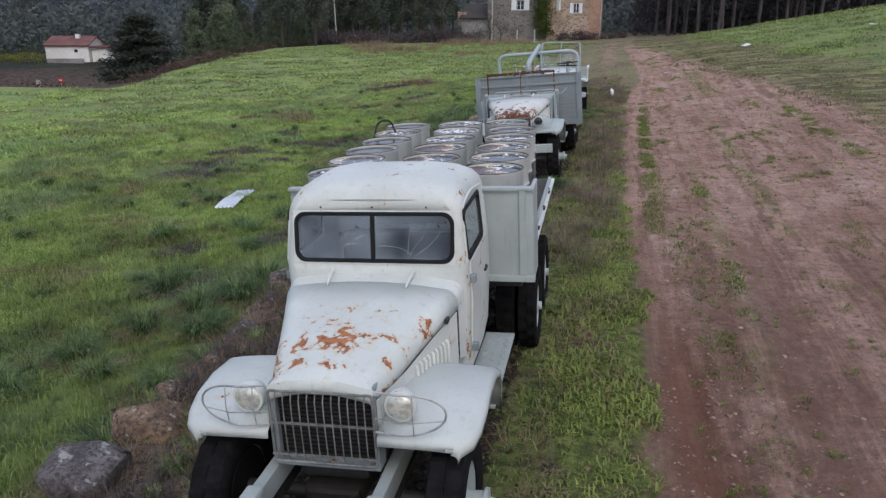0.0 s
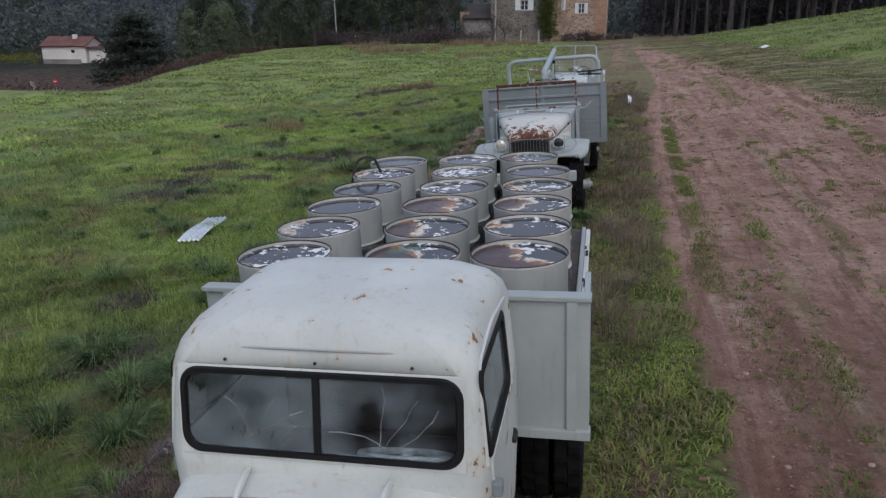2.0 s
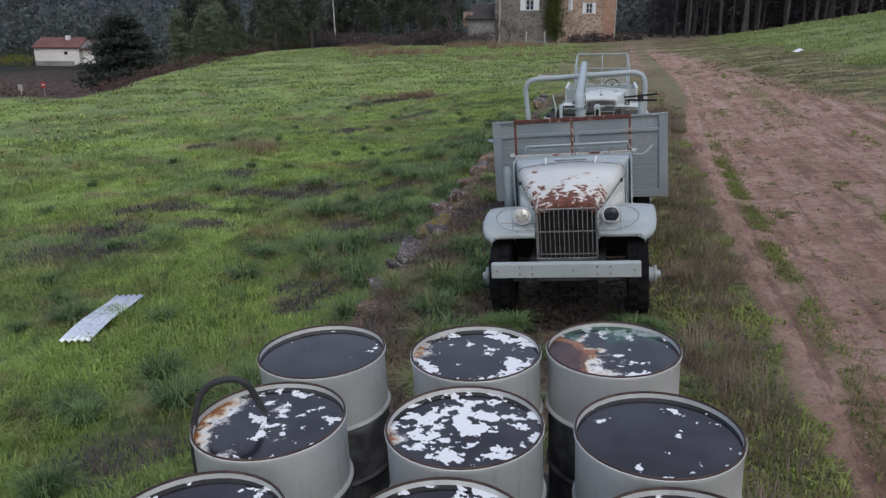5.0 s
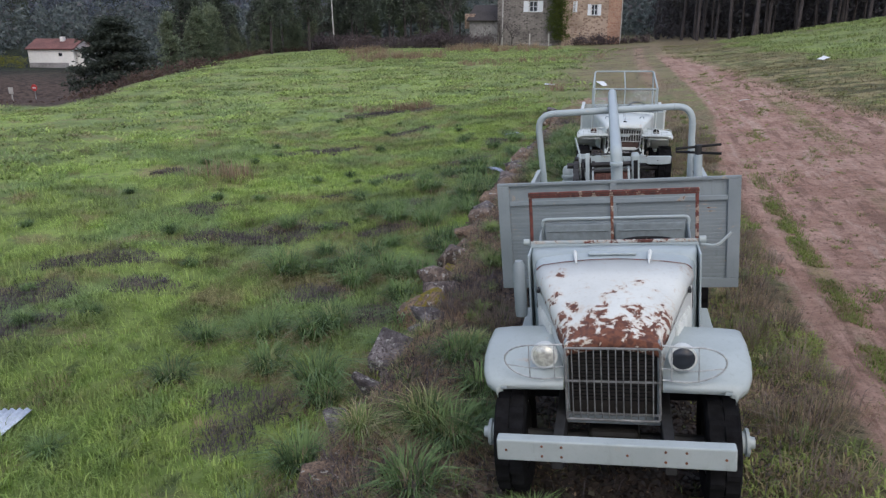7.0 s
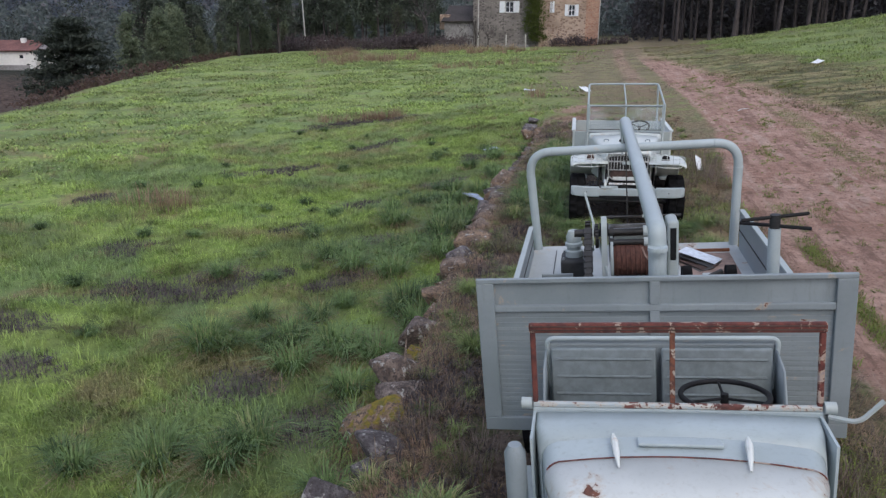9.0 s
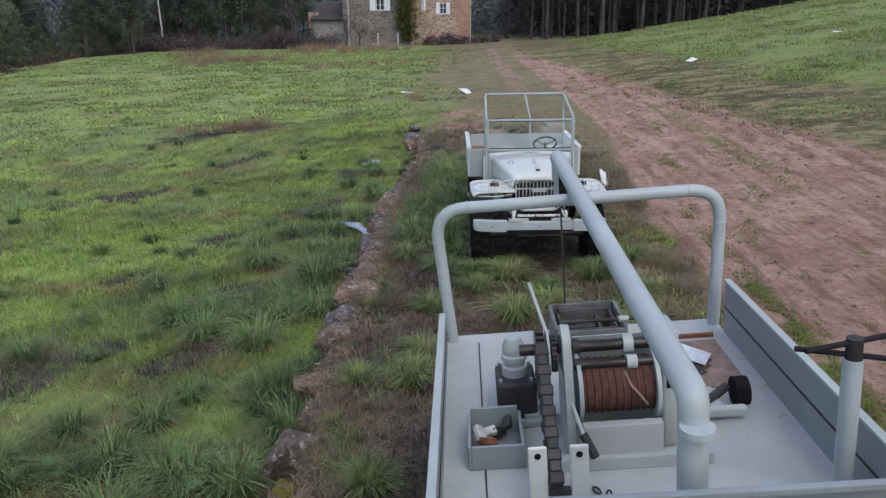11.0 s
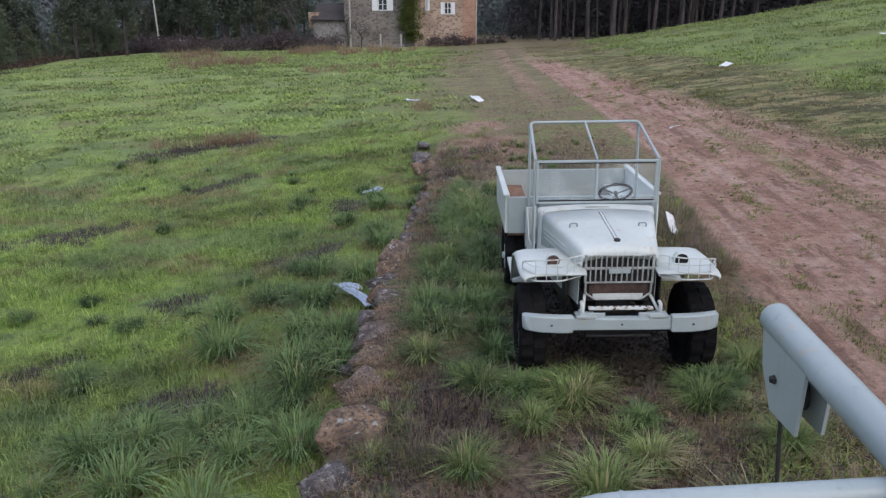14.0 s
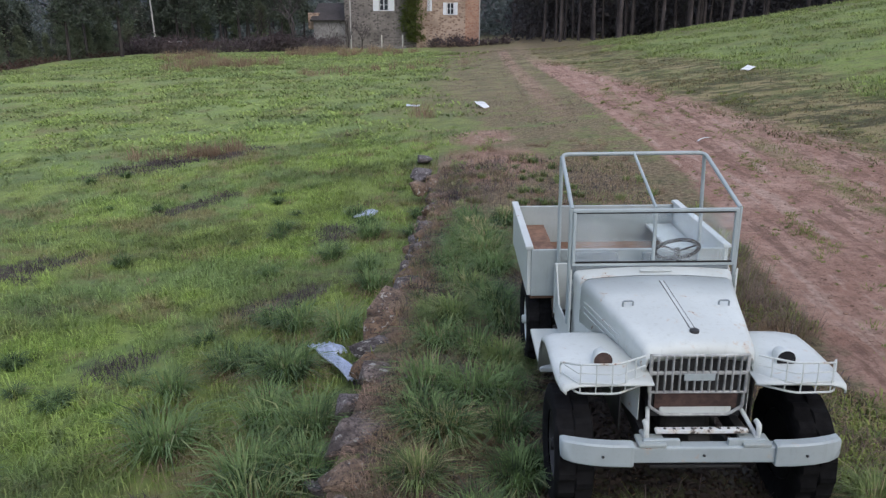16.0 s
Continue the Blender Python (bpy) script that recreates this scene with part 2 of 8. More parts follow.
def tube(bm, points, r, n=10, cap=True):
    """A round bar along points; r a number or one a point."""
    pts = [Vector(p) for p in points]
    rs = r if isinstance(r, (list, tuple)) else [r] * len(pts)
    rings, side = [], None
    for i, p in enumerate(pts):
        d = (pts[min(i + 1, len(pts) - 1)] - pts[max(i - 1, 0)]).normalized()
        if side is None:
            side = d.orthogonal().normalized()
        side = (side - d * side.dot(d)).normalized()
        up = d.cross(side)
        rings.append([p + rs[i] * (side * math.cos(k * math.tau / n) + up * math.sin(k * math.tau / n)) for k in range(n)])
    return loft(bm, rings, True, cap)


def bent(corners, radius, seg=6):
    """A path through corners, rounded at the inner ones."""
    c = [Vector(p) for p in corners]
    out = [c[0]]
    for a, b, d in zip(c, c[1:], c[2:]):
        u, v = (a - b).normalized(), (d - b).normalized()
        k = min(radius, (a - b).length * 0.49, (d - b).length * 0.49)
        for i in range(seg + 1):
            t = i / seg
            out.append((b + u * k) * (1 - t) ** 2 + b * 2 * t * (1 - t) + (b + v * k) * t ** 2)
    return out + [c[-1]]


def solid(ob, thickness, offset=0.0):
    """Gives a skin its thickness."""
    mod = ob.modifiers.new("thickness", "SOLIDIFY")
    mod.thickness, mod.offset = thickness, offset
    return ob


def smoothstep(a, b, x):
    t = min(1.0, max(0.0, (x - a) / (b - a)))
    return t * t * (3 - 2 * t)


def mixed(a, b, t):
    return a + (b - a) * t


# ---- the lie of the land ----
WALL_X, WALL_END = -5.0, 40.5


def spine(y):
    """Height along the row of vehicles."""
    z = -0.06 + 0.17 * smoothstep(3, 17, y) + 0.08 * smoothstep(26, 46, y)
    return z - 0.45 * smoothstep(55, 135, y)


def wall_line(y):
    return WALL_X + 0.12 * math.sin(y * 0.35 + 1.0) + 0.28 * smoothstep(25, 18, y) + 0.55 * smoothstep(14, 3, y)


def field_edge(y):
    """Where the meadow ends on its low side."""
    return -40.2 - 8.4 * min(1.0, max(0.0, (y - 60) / 40))


def land(x, y):
    """The height of the ground at a place."""
    z = spine(y)
    right = x + 2.0
    if right > 0:
        z += 0.035 * min(right, 9) + (0.05 + 0.13 * smoothstep(12, 62, y)) * 3.0 * math.log1p(math.exp((x - 4.0) / 3.0)) * smoothstep(140, 95, y)
    else:
        z += 0.03 * max(right, -3)
    d = wall_line(y) - x
    if d > -9:
        full = mixed(3.2, 1.25, smoothstep(45, 85, y))
        k = smoothstep(WALL_END + 4, WALL_END - 3, y)
        z -= 0.38 * k * smoothstep(0.0, 0.16, d)
        soft = mixed(0.12, 3.0, smoothstep(36, 52, y))
        z -= full * (1 - math.exp(-soft * math.log1p(math.exp(min(40, d / soft))) / 27.0))
    z += 0.05 * noise.noise((x * 0.35, y * 0.35, 0.0)) * smoothstep(1.0, 4.0, abs(x + 2.2))
    if d > 0.2 and y < 130:
        z += (0.075 * noise.noise((x * 0.9, y * 0.9, 11.0)) + 0.055 * noise.noise((x * 2.2, y * 2.2, 4.0))) * min(1.0, d)
    z += 0.35 * noise.noise((x * 0.05, y * 0.05, 3.0)) * smoothstep(14, 40, abs(x + 2) + 0.4 * max(0, y - 40))
    if 0 < x < 6:   # wheel ruts and a washed-out gully in the track
        z -= 0.11 * math.exp(-((x - 1.20 + 0.055 * y) / 0.14) ** 2) * smoothstep(9, 6.5, y)
        z -= 0.025 * (math.exp(-((x - 2.1) / 0.25) ** 2) + math.exp(-((x - 4.0) / 0.25) ** 2)) * smoothstep(60, 40, y)
        z += 0.028 * noise.noise((x * 2.3, y * 0.7, 5.0)) + 0.016 * noise.noise((x * 5.0, y * 2.6, 8.0))
    d = min(field_edge(y) - x, y - 53.0)   # beyond the field the land drops to the lane
    if d > 0:
        z -= 3.6 * smoothstep(0, 12, d) + 1.5 * smoothstep(10, 22, d) + 2.4 * smoothstep(24, 42, d) - 2.4 * smoothstep(50, 62, d)
    if y > 150 or x < -60 or abs(x) > 90:
        far = math.hypot(x, max(y, 0))
        z += 70 * smoothstep(190, 620, far) * (0.8 + 0.5 * noise.noise((x * 0.006, y * 0.006, 7.0)))
    return z


def ground_mesh():
    """One sheet, fine near the vehicles and coarse towards the horizon."""
    def axis(fine0, fine1, step, lo, hi):
        a = list(np.arange(fine0, fine1 + 1e-6, step))
        s, v = step, fine0
        while v > lo:
            s *= 1.22
            v -= s
            a.insert(0, max(v, lo))
        s, v = step, fine1
        while v < hi:
            s *= 1.22
            v += s
            a.append(min(v, hi))
        return a
    xs, ys = axis(-14, 7, 0.12, -1500, 1500), axis(-2, 44, 0.16, -300, 2500)
    verts = [(x, y, land(x, y)) for y in ys for x in xs]
    n = len(xs)
    faces = [(j * n + i, j * n + i + 1, (j + 1) * n + i + 1, (j + 1) * n + i) for j in range(len(ys) - 1) for i in range(n - 1)]
    me = bpy.data.meshes.new("ground")
    me.from_pydata(verts, [], faces)
    me.shade_smooth()
    return me


def track_left(y):
    return 0.38 - 0.22 * smoothstep(9, 14, y) - 0.1 * smoothstep(15, 24, y) + 0.65 * smoothstep(29, 40, y) - 0.95 * smoothstep(40, 85, y)


def track_right(y):
    return 7.2 - 3.0 * smoothstep(24, 50, y) - 2.6 * smoothstep(46, 82, y)


def sums(g, first, *rest):
    for r in rest:
        first = g.math("ADD", first, r)
    return first


def times(g, first, *rest):
    for r in rest:
        first = g.math("MULTIPLY", first, r)
    return first


def meadow_tone(g):
    """The meadow's colour at a place: lime, deep green, straw and dead weed in patches of several sizes, with hummock
    shade put into the tones.
    """
    big, mid, small = g.noise(g.pos, 0.22, 3, 0.55), g.noise(g.pos, 0.75, 4, 0.6), g.noise(g.pos, 2.4, 5, 0.62)
    tiny = g.noise(g.pos, 7.0, 5, 0.68)
    c = g.mix(g.ramp(mid, 0.38, 0.62), (0.120, 0.170, 0.055), (0.245, 0.325, 0.098))
    lime = g.mix(g.ramp(small, 0.38, 0.60), (0.195, 0.300, 0.072), (0.325, 0.430, 0.118))
    c = g.mix(times(g, g.ramp(big, 0.44, 0.58), 0.8), c, lime)
    c = g.mix(times(g, g.ramp(small, 0.53, 0.66), 0.72), c, (0.070, 0.108, 0.052))
    c = g.mix(times(g, g.ramp(g.noise(g.pos, 0.33, 4, 0.6), 0.47, 0.60), 0.55), c, g.mix(g.ramp(tiny, 0.4, 0.6), (0.150, 0.235, 0.110), (0.105, 0.170, 0.085)))
    straw = g.noise(g.scaled(g.pos, (1, 1.5, 1)), 0.42, 6, 0.7, 0.5)
    c = g.mix(times(g, g.ramp(straw, 0.52, 0.65), 0.75), c, g.mix(g.ramp(tiny, 0.38, 0.62), (0.135, 0.108, 0.062), (0.30, 0.250, 0.140)))
    weed = g.noise(g.scaled(g.pos, (0.55, 1.3, 1)), 0.6, 6, 0.7)
    c = g.mix(times(g, g.ramp(weed, 0.59, 0.68), 0.7), c, (0.075, 0.060, 0.050))
    c = g.mix(times(g, g.ramp(tiny, 0.54, 0.68), 0.6), c, (0.050, 0.072, 0.030))
    c = g.mix(g.ramp(g.split(g.pos)[1], 26.0, 75.0, 0.0, 0.38), c, (0.235, 0.285, 0.112))   # one even sward up the hill
    c = g.mix(0.09, c, (0.30, 0.235, 0.120))
    return g.tone(c, times(g, g.ramp(g.split(g.pos)[0], -13.0, -6.0, 1.28, 1.12), g.ramp(g.split(g.pos)[1], 7.0, 22.0, 0.80, 1.0), g.ramp(g.split(g.pos)[1], 32.0, 60.0, 1.0, 0.90)))   # deeper by the wall, at the near end and far up


g = Graph("ground")
px, py, pz = g.split(g.pos)
mid, fine = g.noise(g.pos, 0.9, 5, 0.6), g.noise(g.pos, 9, 6, 0.7)
gravel = g.noise(g.pos, 42, 5, 0.75)
patches = g.noise(g.pos, 2.8, 6, 0.7)
grass = g.tone(meadow_tone(g), g.ramp(py, 30.0, 60.0, 0.90, 1.0))
# dead litter of the bank: brown, straw and pale grit, with green coming through
litter = g.mix(g.ramp(fine, 0.36, 0.64), (0.060, 0.044, 0.036), (0.235, 0.175, 0.135))
litter = g.mix(times(g, g.ramp(gravel, 0.52, 0.66), 0.6), litter, (0.34, 0.26, 0.20))
litter = g.mix(times(g, g.ramp(patches, 0.52, 0.62), 0.55), litter, (0.24, 0.165, 0.115))
litter = g.mix(times(g, g.ramp(g.noise(g.pos, 1.9, 5, 0.65), 0.52, 0.62), 0.5), litter, (0.095, 0.130, 0.042))
# red earth of the track, pressed into lengthwise bands
lane = g.scaled(g.pos, (1, 0.07, 1))
streaks = sums(g, times(g, g.noise(lane, 2.6, 6, 0.72, 0.2), 0.6), times(g, g.noise(g.scaled(g.pos, (1, 0.3, 1)), 3.2, 6, 0.7), 0.4))
earth = g.mix(g.ramp(mid, 0.34, 0.66), (0.33, 0.195, 0.148), (0.455, 0.297, 0.236))
earth = g.mix(times(g, g.ramp(streaks, 0.505, 0.58), 0.85), earth, (0.215, 0.128, 0.098))
earth = g.mix(times(g, g.ramp(streaks, 0.47, 0.40), 0.7), earth, (0.49, 0.36, 0.295))
earth = g.mix(times(g, g.ramp(patches, 0.56, 0.66), 0.6), earth, (0.19, 0.122, 0.092))
earth = g.mix(times(g, g.ramp(gravel, 0.55, 0.70), 0.8), earth, (0.47, 0.35, 0.29))
# streaks of deeper red-brown towards the near end
near_dark = times(g, g.ramp(py, 16.0, 7.0), g.ramp(g.noise(lane, 1.7, 6, 0.7, 0.3), 0.36, 0.54))
earth = g.mix(times(g, near_dark, 0.75), earth, (0.165, 0.090, 0.066))
earth = g.mix(times(g, g.ramp(g.noise(g.pos, 17, 5, 0.7), 0.56, 0.64), 0.6), earth, (0.155, 0.095, 0.072))
earth = g.mix(times(g, g.ramp(fine, 0.54, 0.68), 0.7), earth, (0.18, 0.114, 0.086))
earth = g.tone(earth, g.ramp(g.noise(g.pos, 5.5, 6, 0.75), 0.34, 0.64, 1.24, 0.88))
wash = g.ramp(g.math("ABSOLUTE", g.math("SUBTRACT", px, sums(g, 1.15, times(g, py, -0.045)))), 0.42, 0.05)
earth = g.mix(times(g, wash, g.ramp(py, 10.0, 6.5), 0.7), earth, (0.20, 0.088, 0.058))
# the track narrows and bends away; its edges are ragged
rag = times(g, g.math("SUBTRACT", g.noise(g.pos, 5.5, 6, 0.75), 0.5), 0.9)
wob = sums(g, times(g, g.math("SUBTRACT", g.noise(g.pos, 0.7, 5, 0.65), 0.5), 0.7), rag)
lft = sums(g, 0.38, g.ramp(py, 9.0, 14.0, 0.0, -0.22), g.ramp(py, 15.0, 24.0, 0.0, -0.1), g.ramp(py, 29.0, 40.0, 0.0, 0.65), g.ramp(py, 40.0, 85.0, 0.0, -0.95))
rgt = sums(g, 7.2, g.ramp(py, 24.0, 50.0, 0.0, -3.0), g.ramp(py, 46.0, 82.0, 0.0, -2.6))
x_in = sums(g, px, wob)
x_rough = sums(g, px, times(g, wob, 2.6))
in_track = times(g, g.ramp(g.math("SUBTRACT", x_in, lft), -0.12, 0.14), g.ramp(g.math("SUBTRACT", rgt, x_rough), -0.7, 0.5))
fade = g.ramp(py, 100.0, 50.0, 0.42, 1.0)
in_track = times(g, in_track, g.ramp(g.math("SUBTRACT", fade, times(g, fine, 0.55)), 0.05, 0.5))


def strip(x, half, y0, y1, y2, y3):
    a = g.ramp(g.math("ABSOLUTE", g.math("SUBTRACT", sums(g, px, times(g, wob, 0.25)), x)), half, half * 0.4)
    return times(g, a, g.ramp(py, y0, y1), g.ramp(py, y3, y2), g.ramp(g.noise(g.pos, 1.6, 5, 0.7), 0.40, 0.54))


tufty = strip(0.68, 0.22, 11.0, 14.0, 25.0, 31.0)
for row in ((1.63, 0.2, 6.0, 9.0, 15.0, 22.0), (2.7, 0.25, 10.0, 14.0, 22.0, 30.0), (3.4, 0.5, 30.0, 36.0, 42.0, 46.0), (5.43, 0.3, 17.0, 20.0, 27.0, 33.0), (1.7, 0.35, 42.0, 47.0, 56.0, 62.0)):
    tufty = g.math("MAXIMUM", tufty, strip(*row))
in_track = times(g, in_track, g.math("SUBTRACT", 1.0, times(g, tufty, 0.3)))
# dry ground under and beside the vehicles, and two bare patches past the wall's end
shelf = times(g, g.ramp(x_in, -5.45, -5.05), g.ramp(x_in, 0.9, 0.3), g.ramp(py, 50.0, 34.0), g.ramp(g.noise(g.pos, 1.3, 5, 0.65), 0.24, 0.38))


def bare(x, y, r):
    dx, dy = g.math("SUBTRACT", x_in, x), times(g, g.math("SUBTRACT", py, y), 0.6)
    d = g.math("SQRT", sums(g, times(g, dx, dx), times(g, dy, dy)))
    return g.ramp(d, r, r * 0.5)


for spot in ((-13.6, 29.9, 1.0), (-16.5, 30.6, 0.9), (-11.6, 44.6, 1.2), (-19.0, 36.0, 1.1)):
    grass = g.mix(times(g, bare(*spot), g.ramp(fine, 0.35, 0.6, 0.35, 0.85)), grass, (0.29, 0.225, 0.125))
side = g.math("SUBTRACT", px, rgt)
slope = times(g, g.ramp(side, -1.2, 0.6), g.ramp(sums(g, side, times(g, wob, 3.0)), 8.0, 4.2, 0.08, 1.0), g.ramp(g.noise(g.pos, 0.16, 5, 0.65), 0.36, 0.52, 0.6, 1.0))
tufted = g.noise(g.scaled(g.pos, (0.6, 1.1, 1)), 1.15, 5, 0.75)
olive = g.mix(g.ramp(tufted, 0.43, 0.53), (0.330, 0.268, 0.150), (0.090, 0.080, 0.046))
olive = g.mix(times(g, g.ramp(g.noise(g.pos, 0.8, 5, 0.7), 0.50, 0.62), 0.5), olive, (0.185, 0.205, 0.075))
grass = g.mix(times(g, slope, 0.9), grass, olive)
green_verge = times(g, g.ramp(x_in, -1.2, -0.6), g.ramp(py, 18.0, 13.0, 0.25, 1.0), g.ramp(g.noise(g.pos, 1.1, 5, 0.6), 0.34, 0.48))
litter = g.mix(times(g, green_verge, 0.85), litter, g.mix(g.ramp(fine, 0.36, 0.64), (0.070, 0.095, 0.026), (0.21, 0.29, 0.070)))
col = g.mix(shelf, grass, litter)
heath = times(g, g.ramp(x_rough, -9.5, -5.0), g.ramp(x_rough, 2.0, -0.5), g.ramp(py, 44.0, 62.0), g.ramp(py, 128.0, 110.0))
col = g.mix(times(g, g.ramp(py, 84.0, 100.0), g.ramp(px, -14.0, -6.0), 0.75), col, (0.15, 0.115, 0.075))
col = g.mix(times(g, heath, g.ramp(patches, 0.36, 0.6, 0.5, 0.95)), col, g.mix(g.ramp(mid, 0.4, 0.6), (0.185, 0.140, 0.100), (0.275, 0.218, 0.135)))
verge = times(g, g.ramp(x_in, -4.8, -3.6), g.ramp(g.math("SUBTRACT", px, lft), 0.6, -0.2), g.ramp(py, 32.0, 38.0), g.ramp(py, 66.0, 54.0))
col = g.mix(times(g, verge, g.ramp(g.noise(g.pos, 0.8, 6, 0.7), 0.38, 0.54, 0.2, 0.9)), col, g.mix(g.ramp(fine, 0.4, 0.62), (0.150, 0.118, 0.076), (0.33, 0.258, 0.165)))
col = g.mix(times(g, g.math("MAXIMUM", bare(-3.6, 41.2, 1.9), bare(-3.9, 46.0, 1.3)), 0.85), col, earth)
rut = g.ramp(g.math("ABSOLUTE", g.math("SUBTRACT", g.math("SUBTRACT", px, lft), -1.5)), 0.75, 0.2)   # older wheel marks beside the track
col = g.mix(times(g, rut, g.ramp(py, 44.0, 62.0), g.ramp(py, 118.0, 100.0), g.ramp(fine, 0.35, 0.6, 0.25, 0.75)), col, earth)
col = g.mix(in_track, col, earth)
edge = sums(g, -40.2, times(g, g.math("MINIMUM", 1.0, g.math("MAXIMUM", 0.0, g.math("DIVIDE", g.math("SUBTRACT", py, 60.0), 40.0))), -8.4))
bank = times(g, g.ramp(g.math("SUBTRACT", edge, x_in), 0.2, 2.5), g.ramp(py, 53.0, 56.0))
col = g.mix(bank, col, g.mix(g.ramp(g.noise(g.pos, 1.2, 6, 0.7), 0.4, 0.6), (0.045, 0.031, 0.027), (0.12, 0.085, 0.065)))
# wooded hills far behind
dist = g.math("SQRT", sums(g, times(g, px, px), times(g, py, py)))
wood = g.mix(g.ramp(g.noise(g.pos, 0.11, 6, 0.7), 0.4, 0.62), (0.012, 0.017, 0.012), (0.035, 0.042, 0.026))
wood = g.mix(g.ramp(g.noise(g.pos, 0.02, 4), 0.55, 0.66), wood, (0.045, 0.034, 0.036))
col = g.mix(g.ramp(dist, 150.0, 190.0), col, wood)
g.bump(sums(g, times(g, fine, 1.2), gravel, times(g, patches, 1.5)), 0.9, 0.045)
g.done(col, 0.95, 0.0, 0.2)

me = ground_mesh()
me.materials.append(MATS["ground"])
ground = tagged(new("ground", me), "rough green meadow with a red earth track", "ground", kind="structure")

# ---- pieces that several vehicles share ----
TRUCK_ONE = pose(-1.68, 4.1, -0.03, 0, -2.8, 2.0)
TRUCK_TWO = pose(-2.10, 15.8, 0.15, 0, -5.0, 1.3)
TRUCK_SMALL = pose(-2.33, 27.25, 0.15, 0, -1.0, 2.2)


def wheel(owner, x, y, r, width, side, mat_rim="paint_fender", hub=0.0, bar=False):
    """A military wheel: treaded tyre, dished rim with a hub. side: +1 faces +x."""
    m = Matrix.Translation((x, y, r - 0.02)) @ Matrix.Rotation(side * math.pi / 2, 4, "Y")
    hw = width / 2
    rings = []
    for a in range(72):   # lugs stand out from the carcass, staggered on the two shoulders
        hi = (1.0 if a % 4 < 2 else 0.955) * r
        lo = (1.0 if (a + 2) % 4 < 2 else 0.955) * r
        prof = [(r * 0.58, -hw * 0.8), (r * 0.7, -hw * 0.98), (r * 0.86, -hw), (r * 0.94, -hw * 0.93), (hi, -hw * 0.84), (hi, -hw * 0.06), (r * 0.955, 0.0),
                (lo, hw * 0.06), (lo, hw * 0.84), (r * 0.94, hw * 0.93), (r * 0.86, hw), (r * 0.7, hw * 0.98), (r * 0.58, hw * 0.8)]
        c, d = math.cos(a * math.tau / 72), math.sin(a * math.tau / 72)
        rings.append([m @ Vector((q * c, q * d, z)) for q, z in prof])
    bm = loft(bmesh.new(), rings + rings[:1], False)
    bmesh.ops.remove_doubles(bm, verts=bm.verts, dist=1e-5)
    tyre = part("tyre", bm, "rubber", owner, "worn black rubber tyre", 30)
    part("brake_drum", lathe(bmesh.new(), [(r * 0.57, -hw * 0.72), (r * 0.55, -hw * 0.8), (0.1, -hw * 0.82)], 24, m), "black_seal", tyre, "", 30)
    rim = [(r * 0.6, -hw * 0.7), (r * 0.6, hw * 0.72), (r * 0.56, hw * 0.74), (r * 0.5, hw * 0.35), (r * 0.3, hw * 0.12), (r * 0.28, hw * 0.3), (r * 0.22, hw * 0.34)]
    part("rim", lathe(bmesh.new(), rim, 28, m), mat_rim, tyre, "", 30)
    if hub:
        h = [(0.12, hw * 0.1), (0.12, hw * 0.5), (0.085, hw * 0.55), (0.085, hub), (0.11, hub), (0.11, hub + 0.025), (0.05, hub + 0.03), (0.045, hub + 0.07)]
        part("hub", lathe(bmesh.new(), h, 20, m), mat_rim, tyre, "", 30)
    return tyre


def bolt_row(owner, points, r=0.012, mat="dark_steel"):
    for p in points:
        bm = bmesh.new()
        bmesh.ops.create_icosphere(bm, subdivisions=1, radius=r)
        ob = part("rivet", bm, mat, owner)
        ob.location = p


def hood_ring(y, w, top, drop, crown=0.045, r=0.11, n=7):
    """One rib of a bonnet, from its left lower edge over to the right."""
    pts = [Vector((-w, y, top - drop))]
    for i in range(n):
        a = math.pi / 2 * i / (n - 1)
        pts.append(Vector((-w + r - r * math.cos(a), y, top - r - crown + (r) * math.sin(a))))
    for i in range(1, 8):
        u = -1 + 2 * i / 8
        pts.append(Vector((u * (w - r), y, top - crown * u * u)))
    return pts + [Vector((-p.x, p.y, p.z)) for p in reversed(pts[:n + 1])]


